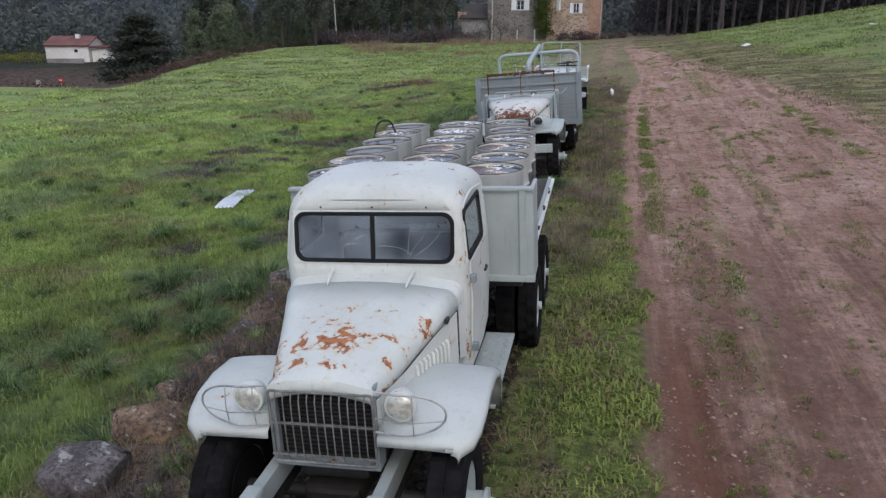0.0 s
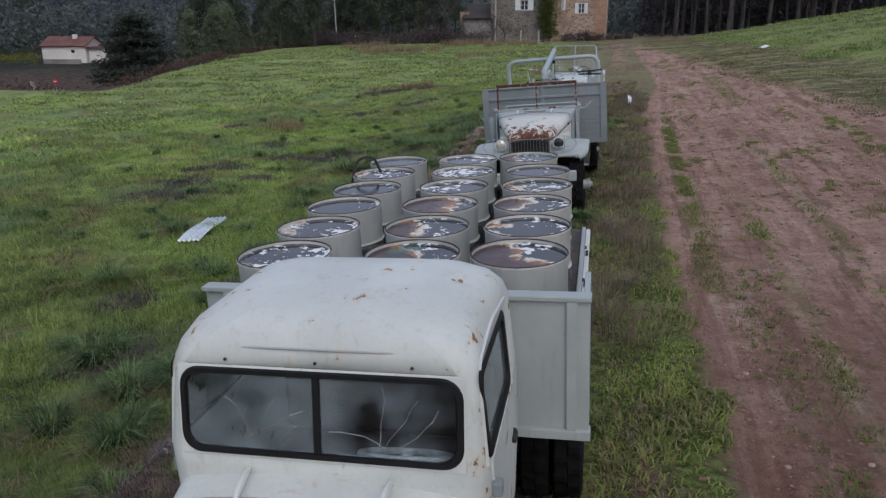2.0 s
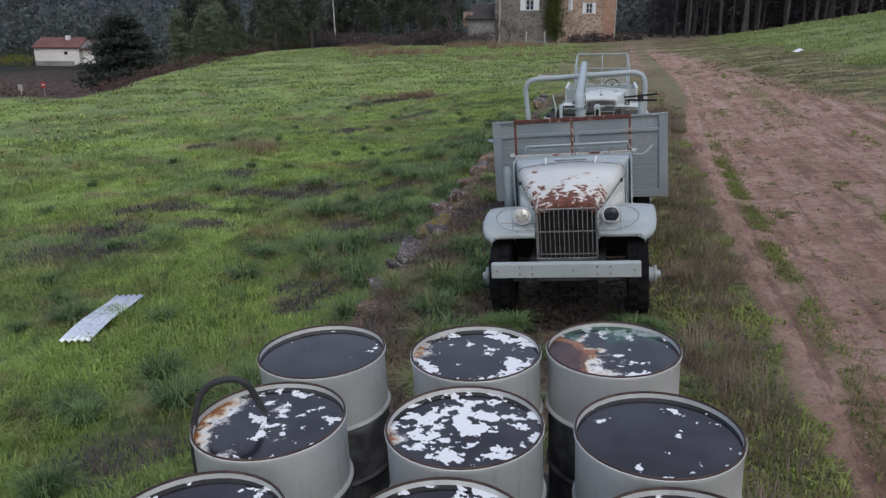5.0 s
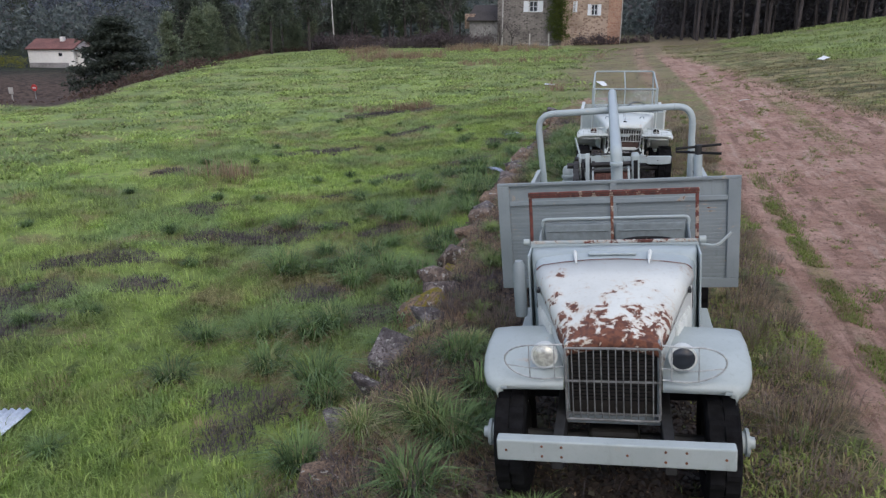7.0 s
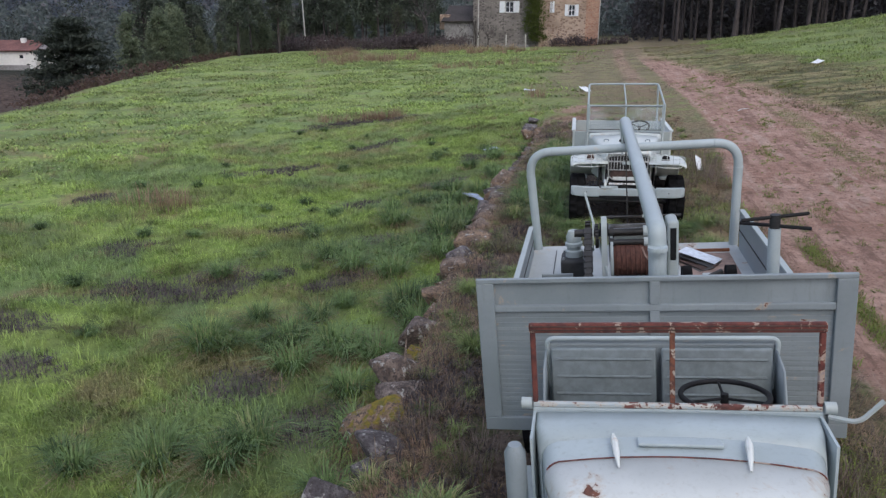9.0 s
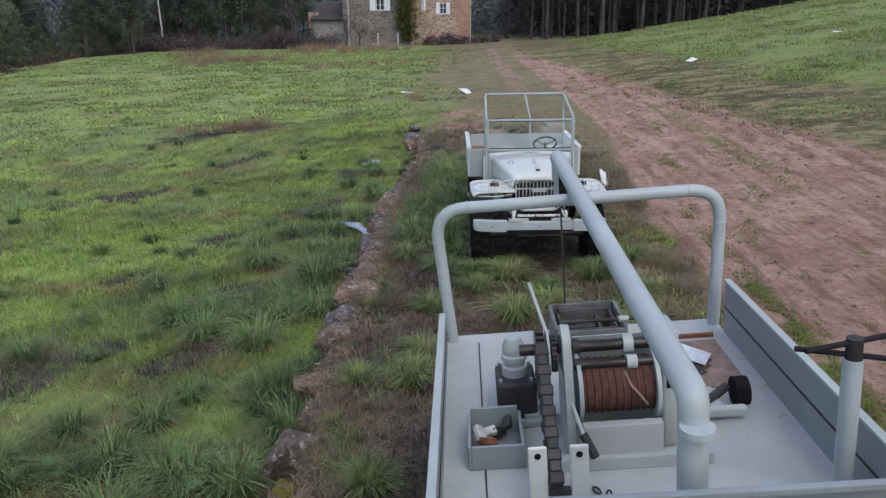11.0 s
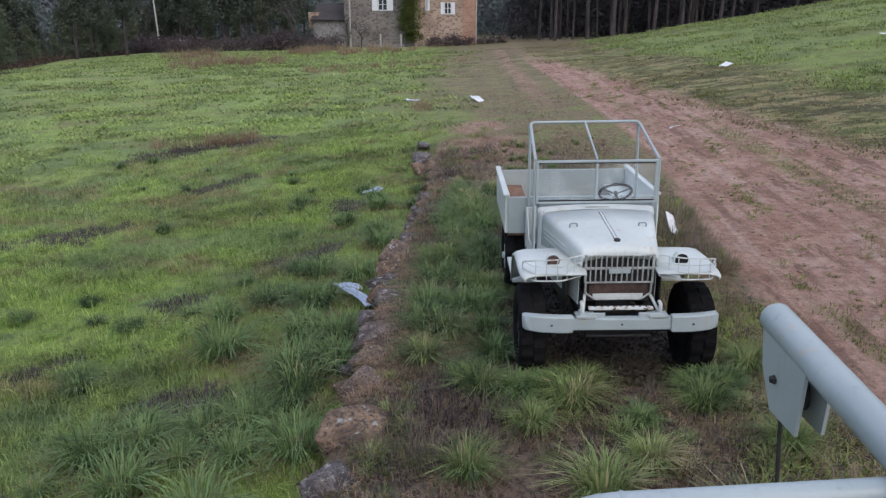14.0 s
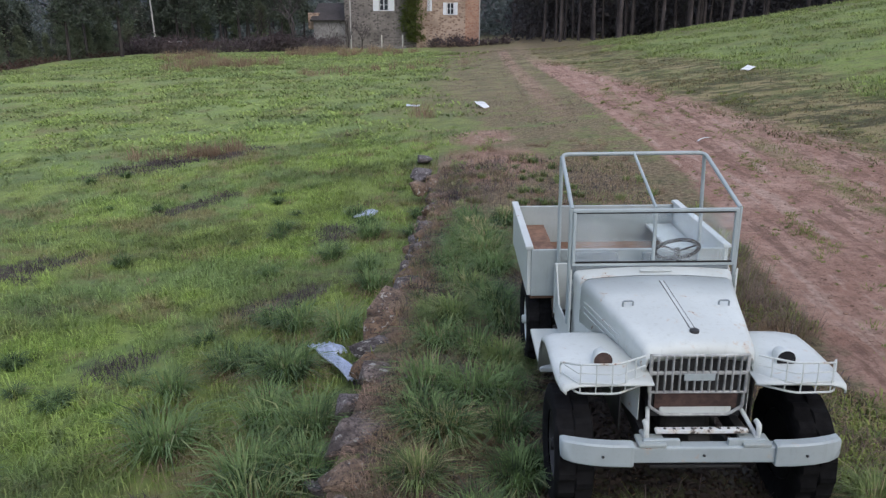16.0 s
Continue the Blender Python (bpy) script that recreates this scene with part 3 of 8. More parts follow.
def truck_nose(t, hood_mat, bumper=True, blind=False, low=0.0, cowl_mat="paint_pale", rail_mat="paint_fender", wing_mat="paint_fender"):
    """Bonnet, radiator guard, wings and lamps of the larger trucks."""
    rings = []
    for y, w, top, drop in ((-0.39, 0.345, 1.335, 0.02), (-0.40, 0.35, 1.39, 0.05), (-0.385, 0.352, 1.43, 0.1), (-0.30, 0.36, 1.462, 0.17), (-0.1, 0.415, 1.50, 0.2),
                            (0.25, 0.50, 1.56, 0.2), (0.6, 0.59, 1.615, 0.2), (0.942, 0.686, 1.669, 0.2)):
        rings.append(hood_ring(y, w, top, drop, r=min(0.11, w * 0.3) if drop > 0.1 else 0.04))
    hood = solid(part("hood", loft(bmesh.new(), rings, False), hood_mat, t, "bonnet with flaking paint and rust patches", 50), 0.008)
    cowl_rings = [hood_ring(0.945, 0.688, 1.672, 0.62), hood_ring(1.04, 0.70, 1.69, 0.66), hood_ring(1.1, 0.71, 1.695, 0.7)]
    part("cowl", loft(bmesh.new(), cowl_rings, False), cowl_mat, t, "", 50)
    for s in (-1, 1):
        bm = bmesh.new()
        rows = []
        for y, w, top in ((-0.33, 0.352, 1.28), (0.1, 0.457, 1.31), (0.5, 0.56, 1.385), (0.93, 0.67, 1.45)):
            rows.append([Vector((s * (w + 0.006), y, z)) for z in (top, top - 0.1, 1.1, 0.95)])
        panel = solid(part("side_panel", loft(bm, rows, False), "paint_pale", t), 0.006)
        for i in range(9):
            y = 0.22 + i * 0.062
            w = 0.46 + 0.216 * (y - 0.1) / 0.83
            bm = tube(bmesh.new(), [(s * (w + 0.004), y, 1.30), (s * (w + 0.018), y, 1.28), (s * (w + 0.018), y, 1.11), (s * (w + 0.004), y, 1.09)], 0.016, 6)
            part("louver", bm, "paint_pale", panel, "", 40)
        part("hood_latch", box(s * 0.64 - 0.015, s * 0.64 + 0.015, 0.68, 0.76, 1.435, 1.475, 0.008), "dark_steel", t)
    for s in (-1, 1):
        a = (s * 0.31, 0.86, 1.66)
        bm = tube(bmesh.new(), [a, (s * 0.318, 0.93, 1.695), (s * 0.326, 1.01, 1.715), (s * 0.332, 1.08, 1.712)], [0.006, 0.016, 0.02, 0.008], 8)
        part("bracket", bm, "paint_pale", t, "", 40)
    # radiator behind its guard
    rad = part("radiator", box(-0.335, 0.335, -0.30, -0.22, 0.84 - low, 1.36, 0.01), "grease", t, "dark radiator core")
    for i in range(16):
        z = 0.87 + i * 0.031
        part("fin", box(-0.32, 0.32, -0.312, -0.302, z, z + 0.006), "black_seal", rad)
    shell = bmesh.new()
    for s in (-1, 1):
        block(shell, s * 0.345 - 0.012, s * 0.345 + 0.012, -0.36, -0.2, 0.80 - low, 1.38, 0.006)
    block(shell, -0.357, 0.357, -0.36, -0.2, 0.775 - low, 0.80 - low, 0.006)
    part("radiator_shell", shell, "paint_grey", t)
    guard = bmesh.new()
    tube(guard, bent([(-0.35, -0.40, 0.83 - low), (-0.35, -0.40, 1.345), (0.35, -0.40, 1.345), (0.35, -0.40, 0.83 - low), (-0.35, -0.40, 0.83 - low)], 0.03), 0.011, 8)
    for z in (1.12 - low / 2, 0.89 - low):
        block(guard, -0.36, 0.36, -0.418, -0.406, z - 0.007, z + 0.007)
    grille = part("grille_guard", guard, "bar_grey", t, "pale bar grille over the radiator", 40)
    for i in range(12):
        x = -0.30 + i * 0.0545
        part("grille_bar", tube(bmesh.new(), [(x, -0.395, 0.84 - low), (x, -0.425, 0.9 - low), (x, -0.43, 1.12), (x, -0.425, 1.29), (x, -0.395, 1.342)], 0.0048, 6), "bar_grey", grille, "", 40)
    # wings
    prof = ((1.02, 0.64), (0.96, 0.82), (0.86, 0.98), (0.70, 1.10), (0.48, 1.185), (0.2, 1.20), (-0.05, 1.165), (-0.21, 1.11), (-0.31, 1.065), (-0.365, 1.035), (-0.372, 0.99))
    for s in (-1, 1):
        rings = []
        for i, (y, z) in enumerate(prof):
            taper = (1.0, 1.0, 1.0, 1.0, 1.0, 1.0, 1.0, 0.985, 0.95, 0.88, 0.865)[i]
            out = 1.025 * taper - 0.04 * max(0, 3 - i) / 3
            inner = 0.37 if i > 2 else 0.60
            ring = [(inner, y, z + 0.022), (0.55 if i > 2 else 0.68, y, z + 0.02), (0.75, y, z + 0.016), (0.86, y, z + 0.010), (out - 0.045, y, z - 0.002), (out - 0.014, y, z - 0.014), (out, y + 0.004, z - 0.036), (out - 0.002, y + 0.008, z - 0.07)]
            rings.append([Vector((s * x, yy, zz)) for x, yy, zz in ring])
        part_f = part("fender", loft(bmesh.new(), rings, False), wing_mat, t, "rounded steel wing", 60)
        solid(part_f, 0.012)
        # lamp and its wire guard
        c = Vector((s * 0.515, -0.33, 1.255))
        m = Matrix.Translation(c) @ Matrix.Rotation(math.pi / 2, 4, "X")
        lamp = part("headlight", lathe(bmesh.new(), [(0.03, -0.16), (0.07, -0.13), (0.098, -0.05), (0.104, 0.0), (0.104, 0.025), (0.092, 0.03)], 24, m), "paint_pale", t, "", 40)
        part("lens", lathe(bmesh.new(), [(0.092, 0.026), (0.07, 0.045), (0.035, 0.056), (0.004, 0.058)], 24, m), "window_dark" if blind and s > 0 else "lamp_glass", lamp, "clouded glass lens", 60)
        part("lamp_stalk", tube(bmesh.new(), [(c.x, c.y + 0.08, c.z - 0.09), (c.x, c.y + 0.1, c.z - 0.2)], 0.025, 8), "paint_pale", lamp)
        y = -0.455
        loop = [Vector((s * 0.365, y + 0.03, 1.385)), Vector((s * 0.52, y, 1.385))]
        loop += [Vector((s * (0.56 + 0.26 * math.sin(a)), y + 0.05 * math.sin(a), 1.245 + 0.14 * math.cos(a))) for a in [math.pi * k / 12 for k in range(13)]]
        loop += [Vector((s * 0.52, y, 1.105)), Vector((s * 0.365, y + 0.03, 1.105))]
        lg = part("lamp_guard", tube(bmesh.new(), loop, 0.0075, 6), "bare_wire", t, "", 40)
        for z in (1.20,):
            part("wire", tube(bmesh.new(), [(s * 0.365, y + 0.03, z), (s * 0.6, y - 0.012, z), (s * 0.80, y + 0.05, z)], 0.005, 5), "bare_wire", lg)
        for x in (0.43, 0.62):
            part("wire", tube(bmesh.new(), [(s * x, y, 1.105), (s * x, y - 0.02, 1.245), (s * x, y, 1.385)], 0.005, 5), "bare_wire", lg)
        wheel(t, s * 0.80, 0.0, 0.475, 0.25, s, "paint_fender", hub=0.20)
    if bumper:
        bm = box(-0.83, 0.83, -0.76, -0.66, 0.68, 0.85, 0.012)
        bp = part("bumper", bm, "paint_fender", t, "dented channel-steel bumper")
        bolt_row(bp, [(x, -0.763, z) for x in (-0.5, -0.36, 0.36, 0.5) for z in (0.73, 0.81)] + [(x, -0.763, 0.77) for x in (-0.76, 0.1, 0.76)], 0.011, "rust_iron")
    for s in (-1, 1):
        part("frame_rail", box(s * 0.40 - 0.04, s * 0.40 + 0.04, -0.72, 5.6, 0.60, 0.76, 0.006), rail_mat, t)
        bm = bmesh.new()
        for k in range(4):
            block(bm, s * 0.40 - 0.035, s * 0.40 + 0.035, -0.55 + k * 0.09, 0.55 - k * 0.09, 0.50 + k * 0.014, 0.512 + k * 0.014)
        part("leaf_spring", bm, "dark_steel", t)
    part("front_axle", tube(bmesh.new(), [(-0.72, 0, 0.45), (-0.2, 0, 0.45), (-0.1, 0, 0.46), (0.08, 0, 0.46), (0.2, 0, 0.45), (0.72, 0, 0.45)], [0.05, 0.05, 0.15, 0.15, 0.05, 0.05], 14), "dark_steel", t, "", 40)
    part("engine", box(-0.25, 0.25, -0.1, 0.85, 0.62, 1.2, 0.05), "dark_steel", t)
    # black panel added where only shade shows behind the front wheels
    part("splash_guard", box(-0.72, 0.72, 0.52, 0.55, 0.52, 1.12, 0.01), "black_seal", t, "black panel added for the dark void behind the front wheels")
    part("sump", box(-0.2, 0.2, -0.2, 0.7, 0.46, 0.62, 0.04), "grease", t)
    part("tie_rod", tube(bmesh.new(), [(-0.66, -0.2, 0.46), (0.66, -0.2, 0.46)], 0.022, 8), "dark_steel", t)
    shorten = ("hood", "side_panel", "louver", "hood_latch", "radiator", "fin", "radiator_shell", "grille_guard", "grille_bar", "headlight", "lens", "lamp_stalk", "lamp_guard", "wire", "fender")
    for ob in t.children_recursive:   # the nose is a hand shorter than its drawing
        if ob.name.split(".")[0] in shorten:
            for v in ob.data.vertices:
                if v.co.y < 0.942:
                    v.co.y = 0.942 - (0.942 - v.co.y) * (0.92 if ob.name.startswith("fender") else 0.873)
    return hood


def bogie(t, y0, spread=0.58):
    for y in (y0 - spread, y0 + spread):
        for s in (-1, 1):
            wheel(t, s * 0.98, y, 0.47, 0.21, s, "paint_fender", hub=0.06)
            wheel(t, s * 0.74, y, 0.47, 0.21, s, "dark_steel")
        part("rear_axle", tube(bmesh.new(), [(-0.9, y, 0.45), (-0.2, y, 0.45), (-0.1, y, 0.47), (0.1, y, 0.47), (0.2, y, 0.45), (0.9, y, 0.45)], [0.05, 0.05, 0.16, 0.16, 0.05, 0.05], 14), "dark_steel", t, "", 40)


def rounded(hw, hh, r, n=5):
    """A rounded rectangle's outline in its own plane."""
    pts = []
    for cx, cy, a0 in ((hw - r, hh - r, 0), (-hw + r, hh - r, 90), (-hw + r, -hh + r, 180), (hw - r, -hh + r, 270)):
        for i in range(n + 1):
            a = radians(a0 + 90 * i / n)
            pts.append(Vector((cx + r * math.cos(a), cy + r * math.sin(a), 0)))
    return pts


def squared(hw, hh, n=5):
    """As many points as rounded() gives, on a plain rectangle."""
    pts = []
    for sx, sy, first in ((1, 1, "y"), (-1, 1, "x"), (-1, -1, "y"), (1, -1, "x")):
        for i in range(n + 1):
            u = i / n
            k = 0.12
            if first == "y":
                pts.append(Vector((sx * hw, sy * (hh - k * hh * (1 - 2 * u)), 0)) if u < 0.5 else Vector((sx * (hw - k * hw * (2 * u - 1)), sy * hh, 0)))
            else:
                pts.append(Vector((sx * (hw - k * hw * (1 - 2 * u)), sy * hh, 0)) if u < 0.5 else Vector((sx * hw, sy * (hh - k * hh * (2 * u - 1)), 0)))
    return pts


def steering_wheel(owner, m, r=0.21, mat="black_seal"):
    ring = [m @ Vector((r * math.cos(a), r * math.sin(a), 0)) for a in [math.tau * k / 32 for k in range(33)]]
    sw = part("steering_wheel", tube(bmesh.new(), ring, 0.017, 8, False), mat, owner, "thin-rimmed steering wheel", 60)
    for k in range(3):
        a = math.tau * k / 3 + math.pi / 2
        part("spoke", tube(bmesh.new(), [m @ Vector((0, 0, -0.02)), m @ Vector((r * math.cos(a), r * math.sin(a), 0))], 0.009, 6), mat, sw)
    part("column", tube(bmesh.new(), [m @ Vector((0, 0, 0.01)), m @ Vector((0, 0, -0.55))], 0.024, 10), mat, sw)
    return sw


# ---- the closed-cab truck with drums ----
truck = thing("army_truck", TRUCK_ONE, "pale grey closed-cab army truck with rust-spotted bonnet", "truck")
truck_nose(truck, "paint_hood", bumper=False, wing_mat="paint_wing")


def cab_ring(z, hw, y0, y1, r):
    pts = [Vector((a * (hw - r), y0, z)) for a in (-1, -0.985, 0, 0.985)]
    for cx, cy, a0 in ((hw - r, y0 + r, -90), (hw - r, y1 - r, 0), (-hw + r, y1 - r, 90), (-hw + r, y0 + r, 180)):
        pts += [Vector((cx + r * math.cos(radians(a0 + 90 * i / 4)), cy + r * math.sin(radians(a0 + 90 * i / 4)), z)) for i in range(5)]
        if a0 == -90:
            pts += [Vector((hw, mixed(y0 + r, y1 - r, u), z)) for u in (0.06, 0.74)]
        if a0 == 0:
            pts += [Vector((a * (hw - r), y1, z)) for a in (0.5, -0.5)]
        if a0 == 90:
            pts += [Vector((-hw, mixed(y1 - r, y0 + r, u), z)) for u in (0.26, 0.94)]
    return pts


LEVELS = ((0.68, 0.67, 1.10, 2.26, 0.08), (0.9, 0.72, 1.10, 2.28, 0.08), (1.4, 0.745, 1.09, 2.30, 0.09), (1.70, 0.742, 1.085, 2.30, 0.09),
          (1.765, 0.738, 1.09, 2.29, 0.07), (2.18, 0.705, 1.16, 2.25, 0.08), (2.25, 0.69, 1.175, 2.235, 0.12), (2.315, 0.65, 1.21, 2.20, 0.17),
          (2.365, 0.575, 1.29, 2.13, 0.2), (2.40, 0.45, 1.41, 2.03, 0.2), (2.412, 0.25, 1.58, 1.88, 0.12))
bm = bmesh.new()
rows = [[bm.verts.new(p) for p in cab_ring(*lv)] for lv in LEVELS]
n = len(rows[0])
for k, (a, b) in enumerate(zip(rows, rows[1:])):
    for i in range(n):
        if k == 4 and i in (1, 2, 9, 16, 23):
            continue
        j = (i + 1) % n
        bm.faces.new((a[i], a[j], b[j], b[i]))
bm.faces.new(rows[-1])
cab = solid(part("cab", bm, "paint_cab", truck, "closed steel cab with a domed roof", 55), 0.02, -1)
# windscreen: painted surround, black seal, two cracked panes and a divider
tilt = Matrix.Translation((0, 1.121, 1.9725)) @ Matrix.Rotation(radians(90 - 9.5), 4, "X")
outer, inner = squared(0.656, 0.211), rounded(0.645, 0.197, 0.09)
bm = bmesh.new()
loft(bm, [[tilt @ p for p in outer], [tilt @ (p + Vector((0, 0, 0.004))) for p in inner], [tilt @ (p + Vector((0, 0, -0.03))) for p in inner]], True)
screen = part("windscreen", bm, "paint_pale", truck, "two-pane windscreen with cracked glass")
bm = bmesh.new()
loft(bm, [[tilt @ (q + Vector((0, 0, h))) for q in rounded(a, b, r)] for a, b, r, h in
          ((0.649, 0.201, 0.092, 0.002), (0.641, 0.193, 0.088, 0.014), (0.621, 0.173, 0.075, 0.012), (0.615, 0.167, 0.072, -0.01))], True)
seal = part("seal", bm, "black_seal", screen, "black rubber seal", 50)
part("divider", block(bmesh.new(), -0.016, 0.016, -0.17, 0.17, -0.012, 0.014, 0.004, 1, tilt), "black_seal", screen)
for s in (-1, 1):
    pane = part("pane", block(bmesh.new(), s * 0.314 - 0.298, s * 0.314 + 0.298, -0.168, 0.168, -0.006, -0.002, 0, 0, tilt), "glass", screen, "dusty cracked glass pane")
    pane.visible_shadow = False
    for k in range(4):
        random.seed(40 + k + 10 * s)
        x, y = s * 0.3 + random.uniform(-0.05, 0.05), -0.13
        pts = [(x, y)]
        a = radians(random.uniform(15, 165))
        for _ in range(5):
            a += random.uniform(-0.35, 0.35)
            x, y = x + 0.055 * math.cos(a), y + 0.055 * math.sin(a)
            if abs(x - s * 0.304) < 0.27 and abs(y) < 0.155:
                pts.append((x, y))
        if len(pts) > 1:
            part("crack", tube(bmesh.new(), [tilt @ Vector((u, v, 0.0008)) for u, v in pts], 0.0014, 3), "bare_wire", pane)
# side windows with their dark seals, the door lines, hinges and handles
for s in (-1, 1):
    ang = math.atan2(0.033, 0.415)
    side = Matrix.Translation((s * 0.722, 1.56, 1.9725)) @ Matrix.Rotation(s * math.pi / 2, 4, "Z") @ Matrix.Rotation(radians(90) - ang, 4, "X")
    bm = loft(bmesh.new(), [[side @ (q + Vector((0, 0, h))) for q in rounded(a, b, r)] for a, b, r, h in
                            ((0.375, 0.212, 0.05, -0.004), (0.372, 0.208, 0.06, 0.008), (0.335, 0.175, 0.06, 0.008), (0.33, 0.17, 0.06, -0.02))], True)
    door = part("door", loft(bmesh.new(), [[Vector((s * (x + 0.006), y, z)) for y in (1.22, 1.4, 1.7, 1.98)] for z, x in ((0.8, 0.70), (0.95, 0.725), (1.4, 0.745), (1.66, 0.742), (1.75, 0.738))], False), "paint_pale", truck, "steel cab door")
    solid(door, 0.012)
    part("window_seal", bm, "black_seal", door, "", 50)
    gp = part("pane", block(bmesh.new(), -0.335, 0.335, -0.175, 0.175, -0.012, -0.008, 0, 0, side), "glass", door)
    gp.visible_shadow = False
    for z in (1.04, 1.62):
        part("hinge", box(s * 0.765 - 0.025, s * 0.765 + 0.025, 1.19, 1.25, z - 0.035, z + 0.035, 0.01), "paint_grey", door)
    part("handle", tube(bmesh.new(), bent([(s * 0.725, 1.9, 1.5), (s * 0.77, 1.9, 1.5), (s * 0.77, 1.8, 1.49)], 0.02), 0.012, 6), "dark_steel", door)
    part("gutter", tube(bmesh.new(), bent([(s * 0.735, 1.15, 1.77), (s * 0.698, 1.21, 2.20), (s * 0.695, 1.6, 2.24), (s * 0.698, 2.05, 2.19)], 0.1), 0.011, 6), "paint_pale", cab)
part("roof_seam", tube(bmesh.new(), bent([(-0.62, 1.205, 2.245), (-0.2, 1.172, 2.262), (0.2, 1.172, 2.262), (0.62, 1.205, 2.245)], 0.2), 0.006, 6), "paint_bed", cab)
bolt_row(cab, [(x, 1.158, 2.205) for x in (-0.42, 0.0, 0.43)], 0.009)
steering_wheel(truck, Matrix.Translation((0.33, 1.32, 1.68)) @ Matrix.Rotation(radians(-28), 4, "X"), 0.21, "bare_wire")
seat = part("seat", box(-0.62, 0.62, 1.75, 2.15, 1.1, 1.3, 0.05), "dark_steel", truck)
part("backrest", box(-0.62, 0.62, 2.08, 2.2, 1.3, 1.75, 0.04), "dark_steel", truck)
part("cab_floor", box(-0.64, 0.64, 1.12, 2.24, 0.78, 0.82), "dark_steel", truck)
for s in (-1, 1):
    board = part("running_board", box(s * 0.80 - 0.14, s * 0.80 + 0.14, 1.0, 2.42, 0.60, 0.635, 0.008), "paint_fender", truck, "chequered steel running board")
    for i in range(14):
        for j in range(3):
            part("tread_stud", box(-0.03, 0.03, -0.006, 0.006, 0, 0.006, 0, 0, pose(s * 0.80 + (j - 1) * 0.085, 1.5 + i * 0.062, 0.634, 0, 0, 45 if (i + j) % 2 else -45)), "paint_fender", board)
# bed
bed = part("bed_floor", box(-1.2, 1.0, 2.42, 6.6, 1.17, 1.27, 0.01), "wood_old", truck, "steel load bed")
bulk = part("bulkhead", box(-1.2, 1.14, 2.36, 2.40, 1.24, 2.07, 0.006), "paint_fender", truck, "upright front board of the bed")
part("flange", box(-1.21, 1.15, 2.33, 2.43, 2.06, 2.09, 0.006), "paint_fender", bulk)
part("flange", box(-1.21, 1.15, 2.33, 2.42, 1.19, 1.25, 0.006), "paint_fender", bulk)
part("return_flange", box(1.105, 1.14, 2.40, 2.82, 1.19, 2.075, 0.006), "paint_fender", bulk)
for s in (-1, 1):
    part("post", box(s * 1.04 - 0.03, s * 1.04 + 0.03, 2.335, 2.365, 1.25, 2.06, 0.006), "paint_fender", bulk)
    sx = s * 1.17 - 0.03 if s < 0 else 1.015
    sb = part("bed_rim", box(sx - 0.022, sx + 0.022, 2.44, 6.6, 1.15, 1.30, 0.01), "paint_fender", truck, "steel rim of the bed")
    for y in (2.9, 3.9, 4.9, 5.9):
        part("stake_pocket", box(sx + s * 0.03 - 0.015, sx + s * 0.03 + 0.015, y - 0.04, y + 0.04, 1.13, 1.28, 0.004), "dark_steel", sb)
    if s > 0:
        part("edge_plank", box(1.038, 1.085, 2.42, 6.6, 1.235, 1.275, 0.008), "paint_pale", sb, "pale plank along the bed's edge")
        for y in (3.0, 3.9, 4.8, 5.7):
            part("slot", box(1.05, 1.075, y - 0.09, y + 0.09, 1.2745, 1.2785), "black_seal", sb)
    for k in range(5):
        part("cross_bearer", box(-1.0, 1.0, 2.6 + k * 0.85, 2.68 + k * 0.85, 1.05, 1.17), "dark_steel", truck) if s > 0 else None
bogie(truck, 4.2)
for s in (-1, 1):
    part("tow_horn", box(s * 0.40 - 0.055, s * 0.40 + 0.055, -0.86, -0.45, 0.72, 0.79, 0.02), "paint_fender", truck)
part("cross_member", box(-0.46, 0.46, -0.62, -0.5, 0.66, 0.74, 0.015), "paint_fender", truck)
for x in (-0.24, 0.0, 0.22):
    part("roller", tube(bmesh.new(), [(x - 0.05, -0.7, 0.70), (x + 0.05, -0.7, 0.70)], 0.075, 14), "paint_fender", truck, "", 40)

